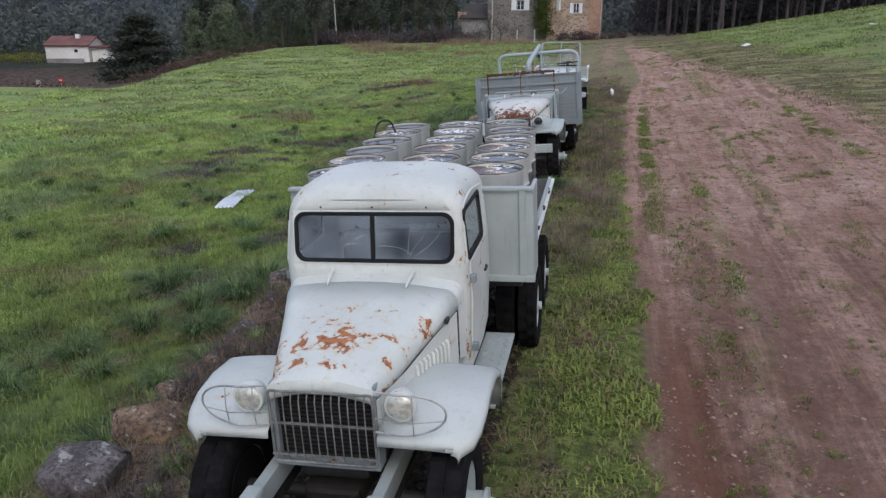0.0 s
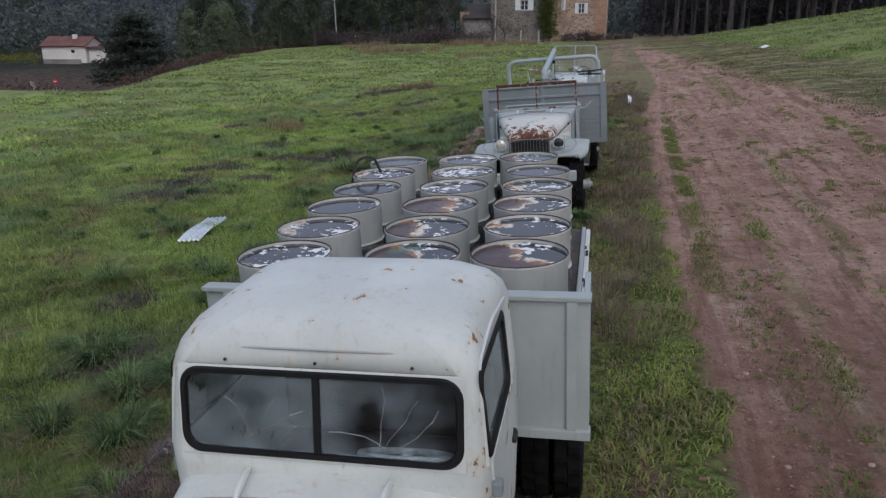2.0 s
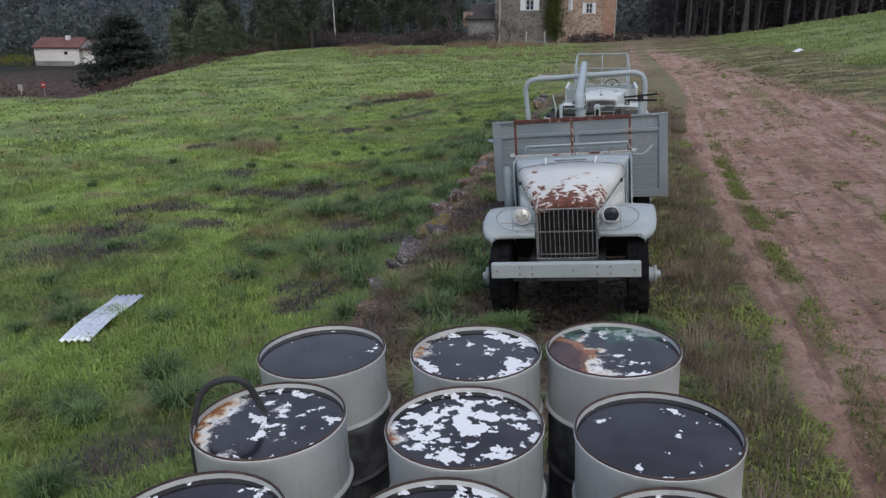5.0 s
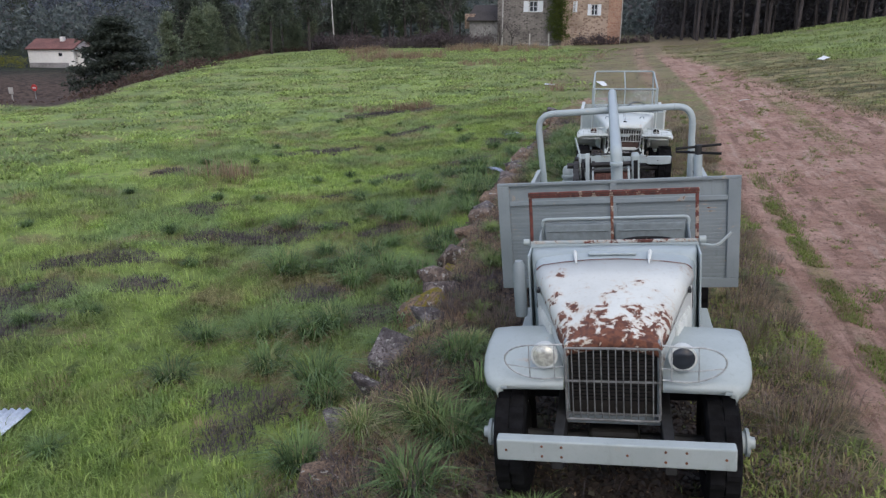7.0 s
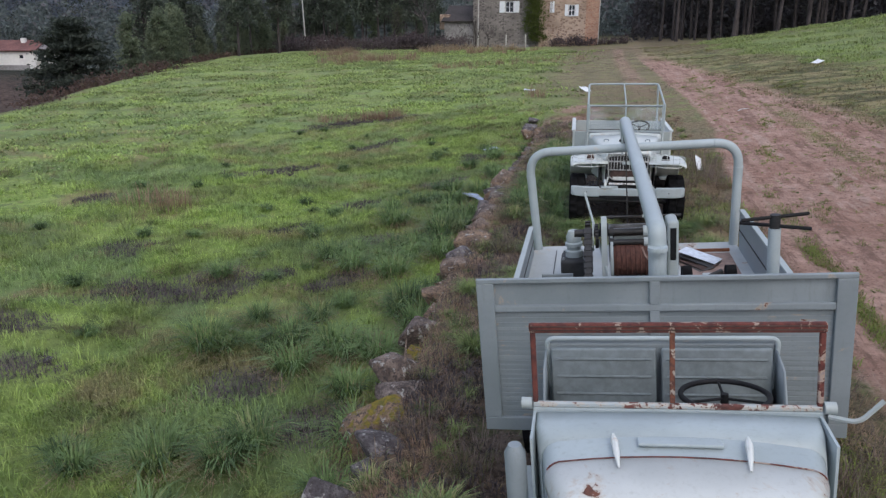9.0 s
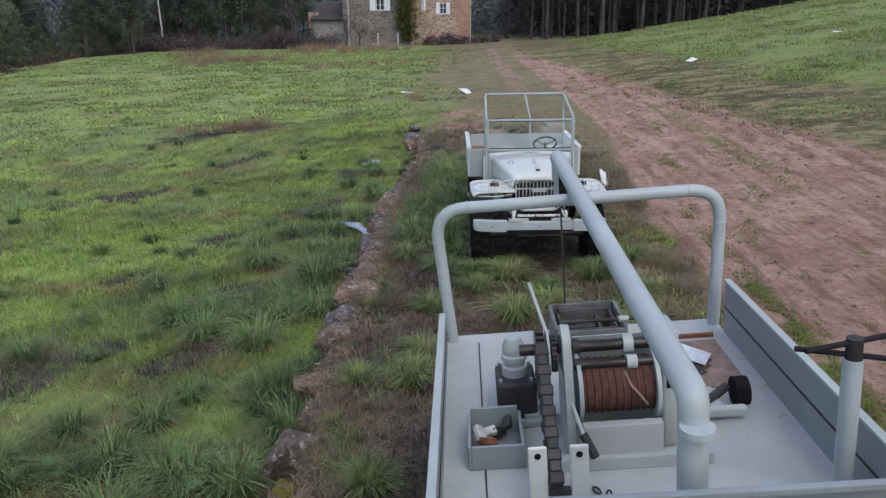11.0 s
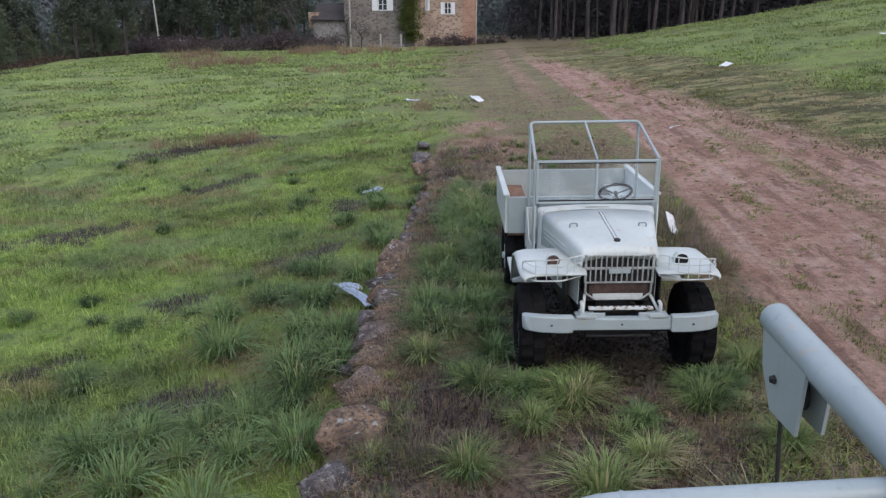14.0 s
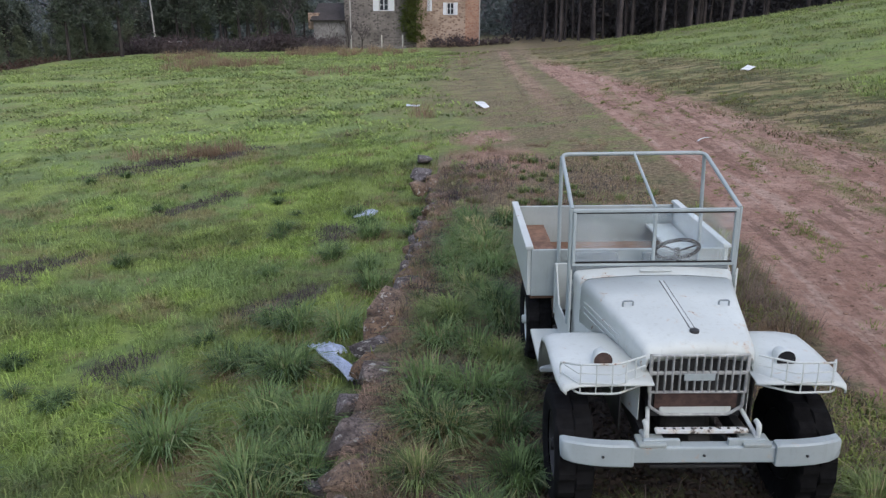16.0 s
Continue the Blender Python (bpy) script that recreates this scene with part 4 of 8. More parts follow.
# ---- drums ----
def lid_material(name, shift, flake, cream_w=1.0, green=0.0):
    """A lid under a film of rain and oil: rust on one side, a cream tide line, white paint left in flakes."""
    g = Graph(name)
    p = g.shifted(g.obj)
    ox, oy, oz = g.split(g.obj)
    film = g.mix(g.ramp(g.noise(p, 4, 5), 0.35, 0.65), (0.009, 0.008, 0.011), (0.030, 0.028, 0.034))
    lean = sums(g, times(g, ox, -1.3), times(g, oy, -0.5))
    tide = sums(g, lean, times(g, g.noise(p, 3.0, 5, 0.6), 1.4), times(g, g.rand, 0.2), shift)
    rust = g.mix(g.ramp(g.noise(p, 9, 5, 0.65), 0.38, 0.64), (0.026, 0.011, 0.012), (0.082, 0.027, 0.018))
    col = g.mix(g.ramp(tide, 0.95, 1.05), film, rust)
    glow = times(g, g.ramp(tide, 0.92, 1.0), g.ramp(tide, 1.16, 1.04), g.ramp(g.noise(p, 6, 5, 0.6), 0.40, 0.56))
    col = g.mix(times(g, glow, 0.85), col, (0.33, 0.125, 0.036))
    cream = times(g, g.ramp(tide, 0.84, 0.93), g.ramp(tide, 1.03, 0.97), g.ramp(g.noise(p, 8, 6, 0.62), 0.43, 0.52), cream_w)
    col = g.mix(cream, col, g.mix(g.ramp(tide, 0.9, 1.0), (0.78, 0.76, 0.70), (0.58, 0.42, 0.26)))
    edge = g.ramp(g.math("SQRT", sums(g, times(g, ox, ox), times(g, oy, oy))), 0.15, 0.30)
    spots = sums(g, g.noise(p, 15, 6, 0.56), times(g, g.noise(p, 3.6, 2), 0.62), times(g, edge, 0.05))
    flakes = times(g, g.ramp(spots, 0.955 - flake, 0.963 - flake), g.ramp(tide, 0.98, 0.88))
    col = g.mix(flakes, col, (0.82, 0.83, 0.84))
    if green:
        col = g.mix(times(g, g.ramp(g.noise(p, 3.3, 4, 0.6, 0.3), 0.50, 0.58), g.ramp(oy, 0.02, 0.18), green), col, (0.030, 0.110, 0.072))
    dry = g.math("MAXIMUM", flakes, times(g, cream, 0.8))
    g.bump(dry, 0.3, 0.003)
    return g.done(col, sums(g, 0.12, times(g, dry, 0.45), times(g, g.ramp(tide, 0.95, 1.2), 0.16)), 0.0, 0.4)


lid_material("lid_rusty", 0.22, 0.0)
lid_material("lid_half", 0.02, 0.02)
lid_material("lid_flaky", -0.22, 0.05, 0.7)
lid_material("lid_film", -0.75, -0.05)
lid_material("lid_green", 0.12, 0.03, 1.0, 0.75)
LIDS = (("lid_flaky", "lid_green", "lid_rusty"), ("lid_flaky", "lid_half", "lid_half"), ("lid_film", "lid_rusty", "lid_half"),
        ("lid_film", "lid_flaky", "lid_half"), ("lid_half", "lid_flaky", "lid_film"), ("lid_film", "lid_flaky", "lid_green"))

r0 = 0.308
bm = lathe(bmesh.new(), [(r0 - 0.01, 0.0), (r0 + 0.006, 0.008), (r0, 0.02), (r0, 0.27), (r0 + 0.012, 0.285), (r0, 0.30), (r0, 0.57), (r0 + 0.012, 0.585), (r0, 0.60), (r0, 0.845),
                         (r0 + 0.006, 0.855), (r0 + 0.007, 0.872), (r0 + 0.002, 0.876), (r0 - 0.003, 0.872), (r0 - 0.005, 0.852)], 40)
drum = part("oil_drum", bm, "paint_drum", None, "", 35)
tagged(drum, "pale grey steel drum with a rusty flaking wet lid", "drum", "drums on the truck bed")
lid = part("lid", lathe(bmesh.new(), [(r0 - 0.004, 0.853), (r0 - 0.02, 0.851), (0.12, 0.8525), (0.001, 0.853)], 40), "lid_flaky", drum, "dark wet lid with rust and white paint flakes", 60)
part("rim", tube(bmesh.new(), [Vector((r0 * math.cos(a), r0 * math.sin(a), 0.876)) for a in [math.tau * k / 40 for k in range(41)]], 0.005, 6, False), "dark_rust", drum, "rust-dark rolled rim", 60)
LID_MESHES = {}
for kind in {k for row in LIDS for k in row}:
    LID_MESHES[kind] = lid.data.copy()
    LID_MESHES[kind].materials[0] = MATS[kind]
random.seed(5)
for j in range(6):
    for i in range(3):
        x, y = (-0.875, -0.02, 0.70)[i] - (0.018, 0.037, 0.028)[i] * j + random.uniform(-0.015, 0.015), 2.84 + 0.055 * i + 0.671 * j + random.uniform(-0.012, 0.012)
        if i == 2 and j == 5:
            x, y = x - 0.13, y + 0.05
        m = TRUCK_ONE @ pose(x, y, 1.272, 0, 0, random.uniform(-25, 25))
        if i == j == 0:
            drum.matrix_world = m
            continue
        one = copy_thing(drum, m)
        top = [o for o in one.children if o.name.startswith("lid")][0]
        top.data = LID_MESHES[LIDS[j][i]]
hose = part("hose", tube(bmesh.new(), bent([(-1.27, 5.45, 1.35), (-1.27, 5.45, 2.10), (-1.22, 5.5, 2.30), (-1.06, 5.56, 2.32), (-1.0, 5.58, 2.14)], 0.12), 0.014, 8), "dark_steel")
hose.matrix_world = TRUCK_ONE
tagged(hose, "black rubber hose looped over a drum", "hose")

# ---- the open-cab truck with the winch ----
tow = thing("army_truck", TRUCK_TWO, "grey open-cab army truck with pipe boom, bonnet peeling to rust", "truck")
truck_nose(tow, "paint_flaking", blind=True, low=0.09, cowl_mat="paint_tube", rail_mat="dark_steel")
# scuttle and rusty windscreen frame
bm = loft(bmesh.new(), [hood_ring(1.10, 0.715, 1.69, 0.75), hood_ring(1.28, 0.75, 1.672, 0.8, 0.02, 0.05), hood_ring(1.42, 0.765, 1.66, 0.85, 0.01, 0.03)], False)
solid(part("scuttle", bm, "paint_tube", tow, "", 40), 0.01)
part("cowl_vent", box(-0.21, 0.21, 1.0, 1.07, 1.69, 1.710, 0.008), "paint_tube", tow)
crown = [p for p in hood_ring(0.944, 0.69, 1.674, 0.2) if p.z > 1.56]
part("hood_seam", tube(bmesh.new(), crown, 0.005, 5), "paint_rail", tow, "rusty seam where the bonnet meets the scuttle")
part("scuttle_face", box(-0.775, 0.775, 1.40, 1.425, 1.40, 1.68, 0.004), "paint_tube", tow)
fr = bmesh.new()
lean = pose(0, 1.42, 1.68, -4, 0, 0)
for x0, x1 in ((-0.775, -0.745), (0.745, 0.775)):
    block(fr, x0, x1, -0.015, 0.015, 0.03, 0.45, 0.006, 1, lean)
frame_ob = part("windscreen_frame", fr, "paint_rail", tow, "rusted windscreen frame without glass")
part("top_rail", block(bmesh.new(), -0.78, 0.78, -0.02, 0.02, 0.45, 0.505, 0.01, 2, lean), "paint_rail", frame_ob, "heavily rusted top rail")
part("bottom_rail", block(bmesh.new(), -0.775, 0.775, -0.015, 0.015, 0.0, 0.03, 0.006, 1, lean), "paint_sill", frame_ob, "pale bottom rail with rust blisters")
for z in (0.466, 0.487):
    part("groove", block(bmesh.new(), -0.77, 0.77, -0.024, -0.019, z, z + 0.007, 0, 0, lean), "dark_rust", frame_ob)
part("mid_post", block(bmesh.new(), -0.014, 0.014, -0.012, 0.012, 0.035, 0.45, 0.003, 1, lean), "paint_rusted", frame_ob)
for s in (-1, 1):
    part("pivot", tube(bmesh.new(), [(s * 0.78, 1.42, 1.70), (s * 0.84, 1.42, 1.70)], 0.035, 10), "paint_fender", frame_ob, "", 40)
part("mirror_arm", tube(bmesh.new(), bent([(0.80, 1.40, 1.66), (0.93, 1.34, 1.66), (1.05, 1.36, 1.78)], 0.05), 0.014, 6), "paint_fender", tow)
# open cab
part("cab_floor", box(-0.72, 0.72, 1.2, 2.5, 0.80, 0.84), "dark_steel", tow)
part("back_panel", box(-0.75, 0.75, 2.42, 2.46, 0.84, 1.62, 0.006), "paint_grey", tow)
for s in (-1, 1):
    q = [Vector((s * 0.76, 2.46, z)) for z in (0.7, 1.0, 1.3, 1.60)], [Vector((s * 0.77, 2.2, z)) for z in (0.7, 1.0, 1.28, 1.52)], [Vector((s * 0.77, 1.98, z)) for z in (0.7, 0.85, 0.95, 1.05)]
    solid(part("quarter_panel", loft(bmesh.new(), q, False), "paint_grey", tow, "", 50), 0.014)
    solid(part("front_pillar", loft(bmesh.new(), [[Vector((s * 0.765, y, z)) for y in (1.1, 1.45)] for z in (0.7, 1.66)], False), "paint_tube", tow), 0.014)
    part("arm_loop", tube(bmesh.new(), bent([(s * 0.775, 1.46, 1.0), (s * 0.775, 1.46, 1.62), (s * 0.775, 1.62, 1.62), (s * 0.775, 1.66, 1.05), (s * 0.775, 1.5, 0.95)], 0.08), 0.013, 6), "paint_tube", tow)
    sp = part("seat", box(s * 0.36 - 0.3, s * 0.36 + 0.3, 1.85, 2.26, 1.02, 1.14, 0.05), "dark_steel", tow, "dark metal seat")
    back = part("seat_back", block(bmesh.new(), -0.355, 0.355, -0.02, 0.02, 0, 0.55, 0.018, 3, pose(s * 0.372, 2.30, 1.07, -6, 0, 0)), "canvas_seat", tow, "ribbed seat backrest", 40)
    for k in range(4):
        part("rib", tube(bmesh.new(), [(s * 0.372 - 0.32, 2.288 + 0.013 * k, 1.17 + 0.125 * k), (s * 0.372 + 0.32, 2.288 + 0.013 * k, 1.17 + 0.125 * k)], 0.009, 5), "canvas_seat", back)
part("seat_rail", tube(bmesh.new(), bent([(-0.74, 2.40, 1.3), (-0.76, 2.42, 1.66), (0.78, 2.42, 1.66), (0.74, 2.40, 1.3)], 0.06), 0.017, 8), "paint_tube", tow, "", 40)
steering_wheel(tow, Matrix.Translation((0.33, 1.75, 1.59)) @ Matrix.Rotation(radians(-8), 4, "X"), 0.25)
for x in (0.05, 0.12):
    part("gear_lever", tube(bmesh.new(), [(x, 1.62, 0.84), (x - 0.03, 1.75, 1.45)], 0.01, 6), "dark_steel", tow)
part("air_filter", lathe(bmesh.new(), [(0.055, 0), (0.06, 0.05), (0.06, 0.5), (0.035, 0.55)], 16, pose(-0.86, 1.12, 1.06)), "paint_grey", tow, "upright canister", 40)
for s in (-1, 1):
    part("running_board", box(s * 0.83 - 0.14, s * 0.83 + 0.14, 1.0, 2.4, 0.60, 0.635, 0.008), "paint_fender", tow)
# the wide board behind the seats
board = part("front_board", box(-1.27, 1.31, 2.70, 2.72, 0.80, 2.0), "paint_grey", tow, "wide ribbed board behind the seats")
for x0, x1, z0, z1 in ((-1.28, 1.32, 1.985, 2.02), (-1.28, 1.32, 0.77, 0.88), (-1.28, -1.15, 0.88, 1.985), (1.19, 1.32, 0.88, 1.985), (-1.15, 1.19, 1.76, 1.81), (-0.035, 0.035, 1.81, 1.985), (-0.035, 0.035, 0.88, 1.76)):
    part("batten", box(x0, x1, 2.665, 2.70, z0, z1, 0.006), "paint_grey", board)
for k in range(22):
    z = 0.90 + k * 0.039
    for x0, x1 in ((-1.15, -0.035), (0.035, 1.19)):
        part("rib", box(x0, x1, 2.6965, 2.70, z, z + 0.024), "paint_grey", board)
# bed
part("bed_floor", box(-1.12, 1.12, 2.72, 5.98, 1.16, 1.25, 0.008), "paint_bed", tow, "scratched pale steel bed")
for s, h in ((-1, 0.30), (1, 0.42)):
    sb = part("side_board", box(s * 1.13 - 0.02, s * 1.13 + 0.02, 2.74, 5.72, 1.17, 1.25 + h, 0.008), "paint_grey", tow, "low planked side board")
    part("edge", box(s * 1.13 - 0.026, s * 1.13 + 0.026, 2.74, 5.73, 1.25 + h, 1.27 + h, 0.004), "paint_fender", sb)
    part("groove", box(s * 1.108 - 0.004, s * 1.108 + 0.004, 2.76, 5.7, 1.25 + h * 0.5, 1.262 + h * 0.5), "dark_steel", sb)
part("floor_seam", box(-0.86, -0.85, 2.8, 5.8, 1.25, 1.256), "dark_steel", tow)
part("floor_rail", box(0.42, 1.0, 5.62, 5.65, 1.25, 1.28), "rust_iron", tow, "rusty strip of angle iron")
bogie(tow, 4.3)
hoop = part("hoop", tube(bmesh.new(), bent([(-1.07, 5.88, 1.25), (-1.13, 5.88, 2.39), (1.12, 5.88, 2.39), (1.08, 5.88, 1.25)], 0.26, 8), 0.048, 18), "paint_tube", tow, "bent pipe hoop over the bed", 60)
for x, z in ((-1.118, 2.12), (1.112, 2.12), (-0.86, 2.39), (0.86, 2.39)):
    m = pose(x, 5.88, z) if z < 2.3 else pose(x, 5.88, z, 0, 90, 0)
    part("weld", lathe(bmesh.new(), [(0.047, -0.012), (0.053, 0), (0.047, 0.012)], 18, m, False), "paint_tube", hoop, "", 60)
TIP = Vector((-0.03, 6.85, 2.54))
boom = part("boom", tube(bmesh.new(), bent([(0.05, 2.98, 1.25), (0.04, 2.96, 2.28), TIP], 0.07, 5), 0.066, 20), "paint_tube", tow, "long pale pipe boom", 60)
m = look(TIP, (0.04, 2.93, 2.28)).to_3x3().to_4x4()
part("boom_cap", lathe(bmesh.new(), [(0.066, -0.005), (0.054, 0.02), (0.02, 0.028), (0.002, 0.03)], 20, Matrix.Translation(TIP) @ m), "paint_fender", boom, "", 60)
part("weld", tube(bmesh.new(), [(0.04, 2.90, 2.14), (0.04, 2.90, 2.17)], 0.072, 20), "paint_tube", boom)
for dx in (-0.05, 0.05):
    q = [Vector((TIP.x + dx, TIP.y + dy, TIP.z + dz)) for dy, dz in ((-0.02, -0.02), (-0.42, -0.05), (-0.36, -0.34), (-0.12, -0.36), (-0.03, -0.2))]
    bm = bmesh.new()
    bm.faces.new([bm.verts.new(v) for v in q])
    pl = solid(part("pulley_plate", bm, "paint_fender", boom, "steel plate under the boom's end"), 0.014)
    bolt_row(pl, [(TIP.x + dx * 1.2, TIP.y - 0.16, TIP.z - 0.2)], 0.022)
part("pulley", tube(bmesh.new(), [(TIP.x - 0.03, TIP.y - 0.2, TIP.z - 0.22), (TIP.x + 0.03, TIP.y - 0.2, TIP.z - 0.22)], 0.09, 18), "dark_steel", boom, "", 40)
part("hoist_wire", tube(bmesh.new(), [(TIP.x, TIP.y - 0.1, TIP.z - 0.3), (TIP.x + 0.01, TIP.y - 0.1, 0.75)], 0.009, 5), "dark_steel", boom, "dark hanging wire")
# winch
winch = thing("winch", TRUCK_TWO @ pose(-0.08, 4.25, 1.25), "pale cable winch with a rusty drum on the truck bed", "winch")


def cylx(x0, x1, y, z, r, n=20):
    return tube(bmesh.new(), [(x0, y, z), (x1, y, z)], r, n)


def toothed(x0, x1, y, z, r, n, tooth=0.02):
    """A gear or sprocket on a shaft that runs across the bed."""
    bm = cylx(x0, x1, y, z, r, n)
    for k in range(n):
        block(bm, x0, x1, -0.011, 0.011, r - 0.004, r + tooth, 0, 0, Matrix.Translation((0, y, z)) @ Matrix.Rotation(math.tau * k / n, 4, "X"))
    return bm


spool = part("spool", cylx(-0.17, 0.25, 0, 0.40, 0.16, 28), "spool_rust", winch, "drum of dark rusty cable", 40)
for k in range(10):
    x = -0.15 + k * 0.042
    part("cable_turn", tube(bmesh.new(), [Vector((x + 0.02 * i / 20, 0.16 * math.cos(a), 0.40 + 0.16 * math.sin(a))) for i, a in enumerate([math.tau * i / 20 for i in range(21)])], 0.009, 5, False), "spool_rust", spool, "", 60)
part("cable_end", tube(bmesh.new(), [(0.08, -0.10, 0.53), (0.11, -0.155, 0.46), (0.16, -0.172, 0.40), (0.2, -0.17, 0.34)], 0.008, 6), "bed_rust", spool)
for x in (-0.185, 0.265):
    part("flange", cylx(x - 0.012, x + 0.012, 0, 0.40, 0.21, 28), "paint_fender", spool, "pale drum flange", 40)
q = [(0.11 * math.sin(a), 0.69 + 0.11 * math.cos(a)) for a in [math.pi * k / 10 - math.pi / 2 for k in range(11)]] + [(0.2, 0.3), (0.2, 0), (-0.2, 0), (-0.2, 0.3)]
cheek = part("cheek", loft(bmesh.new(), [[Vector((x, y, z)) for y, z in q] for x in (-0.275, -0.225)], True, True), "paint_fender", winch, "tall rounded steel cheek", 40)
part("bearing", cylx(-0.29, -0.21, 0.0, 0.69, 0.05, 16), "dark_steel", cheek)
housing = part("gear_housing", box(0.30, 0.40, -0.10, 0.20, 0.0, 0.76, 0.025, 3), "paint_fender", winch, "pale boxed gear housing", 40)
part("opening", box(0.325, 0.378, -0.106, -0.099, 0.40, 0.70, 0.004), "black_seal", housing)
part("opening", box(0.296, 0.301, -0.07, 0.16, 0.55, 0.70), "black_seal", housing)
part("drip_tray", box(-0.19, 0.27, -0.26, -0.20, 0.0, 0.27, 0.006), "paint_bed", winch, "pale plate in front of the drum")
part("back_plate", box(-0.19, 0.27, 0.22, 0.235, 0.0, 0.62, 0.004), "paint_fender", winch)
for x0, x1, y, z, r in ((-0.52, 0.36, 0.06, 0.63, 0.036), (-0.21, 0.36, -0.06, 0.57, 0.026), (-0.24, 0.44, 0.16, 0.75, 0.012)):
    sh = part("shaft", cylx(x0, x1, y, z, r, 14), "grease", winch, "greased black shaft", 40)
    part("collar", cylx(0.10, 0.16, y, z, r * 1.6, 14), "paint_fender", sh, "", 40)
    part("collar", cylx(-0.20, -0.16, y, z, r * 1.5, 14), "dark_steel", sh, "", 40)
part("sprocket", toothed(-0.42, -0.37, 0.06, 0.60, 0.125, 16), "grease", winch, "black greasy sprocket")
part("gear", toothed(-0.33, -0.30, 0.06, 0.60, 0.10, 22, 0.014), "dark_steel", winch, "greasy toothed gear")
part("brake_disc", cylx(-0.355, -0.342, 0.06, 0.60, 0.14, 28), "paint_fender", winch, "", 40)
drive = part("drive_chain", cylx(-0.43, -0.36, -0.60, 0.16, 0.05, 14), "grease", winch, "black roller chain running down to the bed")
for y0, z0, y1, z1 in ((-0.07, 0.68, -0.64, 0.21), (0.0, 0.48, -0.56, 0.12)):
    for k in range(13):
        u = k / 12
        m = Matrix.Translation((-0.395, y0 + (y1 - y0) * u, z0 + (z1 - z0) * u)) @ Matrix.Rotation(math.atan2(z1 - z0, y1 - y0), 4, "X")
        part("link", block(bmesh.new(), -0.04 + 0.008 * (k % 2), 0.04 - 0.008 * (k % 2), -0.034, 0.034, -0.018, 0.018, 0.008, 1, m), "grease" if k % 3 else "dark_steel", drive)
part("lever", tube(bmesh.new(), [(-0.20, -0.3, 0.25), (-0.33, 0.1, 0.66), (-0.42, 0.36, 0.95)], 0.012, 8), "paint_fender", winch)
part("lever_foot", tube(bmesh.new(), [(-0.20, -0.3, 0.25), (-0.14, -0.34, 0.12)], 0.026, 8), "dark_steel", winch)
for y in (-0.30, 0.24):
    part("base_beam", box(-0.5, 0.55, y, y + 0.07, 0, 0.08, 0.006), "paint_fender", winch)
# small engine and gearbox beside the winch
eng = thing("engine", TRUCK_TWO @ pose(-0.62, 4.66, 1.25), "small greasy engine with a pale cylinder on the bed", "engine")
part("crankcase", box(-0.13, 0.13, -0.16, 0.16, 0.0, 0.30, 0.03, 3), "dark_steel", eng, "dark oily crankcase")
part("foot_plate", box(-0.18, 0.18, -0.2, 0.2, 0.0, 0.05, 0.008), "paint_fender", eng)
part("cylinder", lathe(bmesh.new(), [(0.085, 0.28), (0.085, 0.36), (0.07, 0.37), (0.07, 0.40), (0.085, 0.41), (0.085, 0.44), (0.07, 0.45), (0.075, 0.50), (0.05, 0.56), (0.02, 0.57)], 18, pose(0.0, 0.0, 0)), "paint_fender", eng, "", 40)
for k in range(4):
    part("stud", lathe(bmesh.new(), [(0.011, 0.28), (0.011, 0.32)], 8, pose(0.10 if k % 2 else -0.10, 0.12 if k < 2 else -0.12, 0)), "bare_wire", eng)
part("flywheel", cylx(0.145, 0.17, 0, 0.26, 0.15, 26), "dark_steel", eng, "", 40)
part("pipe", tube(bmesh.new(), bent([(-0.1, 0.16, 0.2), (-0.1, 0.34, 0.2), (0.06, 0.38, 0.24)], 0.06), 0.03, 10), "paint_fender", eng, "", 40)
tray = thing("tray", TRUCK_TWO @ pose(-0.78, 4.22, 1.25), "open grey tray of black greasy scrap parts", "tray")
for a in ((-0.17, -0.15, -0.2, 0.2, 0, 0.16), (0.15, 0.17, -0.2, 0.2, 0, 0.16), (-0.15, 0.15, -0.2, -0.18, 0, 0.16), (-0.15, 0.15, 0.18, 0.2, 0, 0.2), (-0.15, 0.15, -0.18, 0.18, 0, 0.02)):
    part("side", box(*a, 0.003, 1), "paint_grey", tray)
random.seed(9)
for k in range(9):
    part("scrap_piece", box(-0.05, 0.05, -0.03, 0.03, -0.02, 0.02, 0.006, 1, pose(random.uniform(-0.1, 0.1), random.uniform(-0.13, 0.13), 0.05 + 0.012 * k, random.uniform(-40, 40), random.uniform(-40, 40), random.uniform(0, 180))), ("rust_iron", "grease", "bare_wire")[k % 3], tray)
axle = thing("trolley_jack", TRUCK_TWO @ pose(0.64, 4.5, 1.25), "small wheeled jack frame with black rubber wheels", "jack")
for x in (-0.2, 0.2):
    part("wheel", cylx(x - 0.045, x + 0.045, 0.1, 0.095, 0.095, 18), "rubber", axle, "", 40)
part("beam", box(-0.18, 0.18, -0.12, -0.06, 0.03, 0.1, 0.02), "paint_fender", axle)
part("beam", box(-0.05, 0.05, -0.1, 0.2, 0.04, 0.09, 0.02), "paint_fender", axle)
part("arm", tube(bmesh.new(), [(-0.1, -0.05, 0.08), (0.12, 0.12, 0.12)], 0.03, 8), "dark_steel", axle, "", 40)
plates = thing("sheet_metal", TRUCK_TWO @ pose(0.58, 5.15, 1.25, 0, 0, 25), "loose bent offcuts of sheet metal", "scrap")
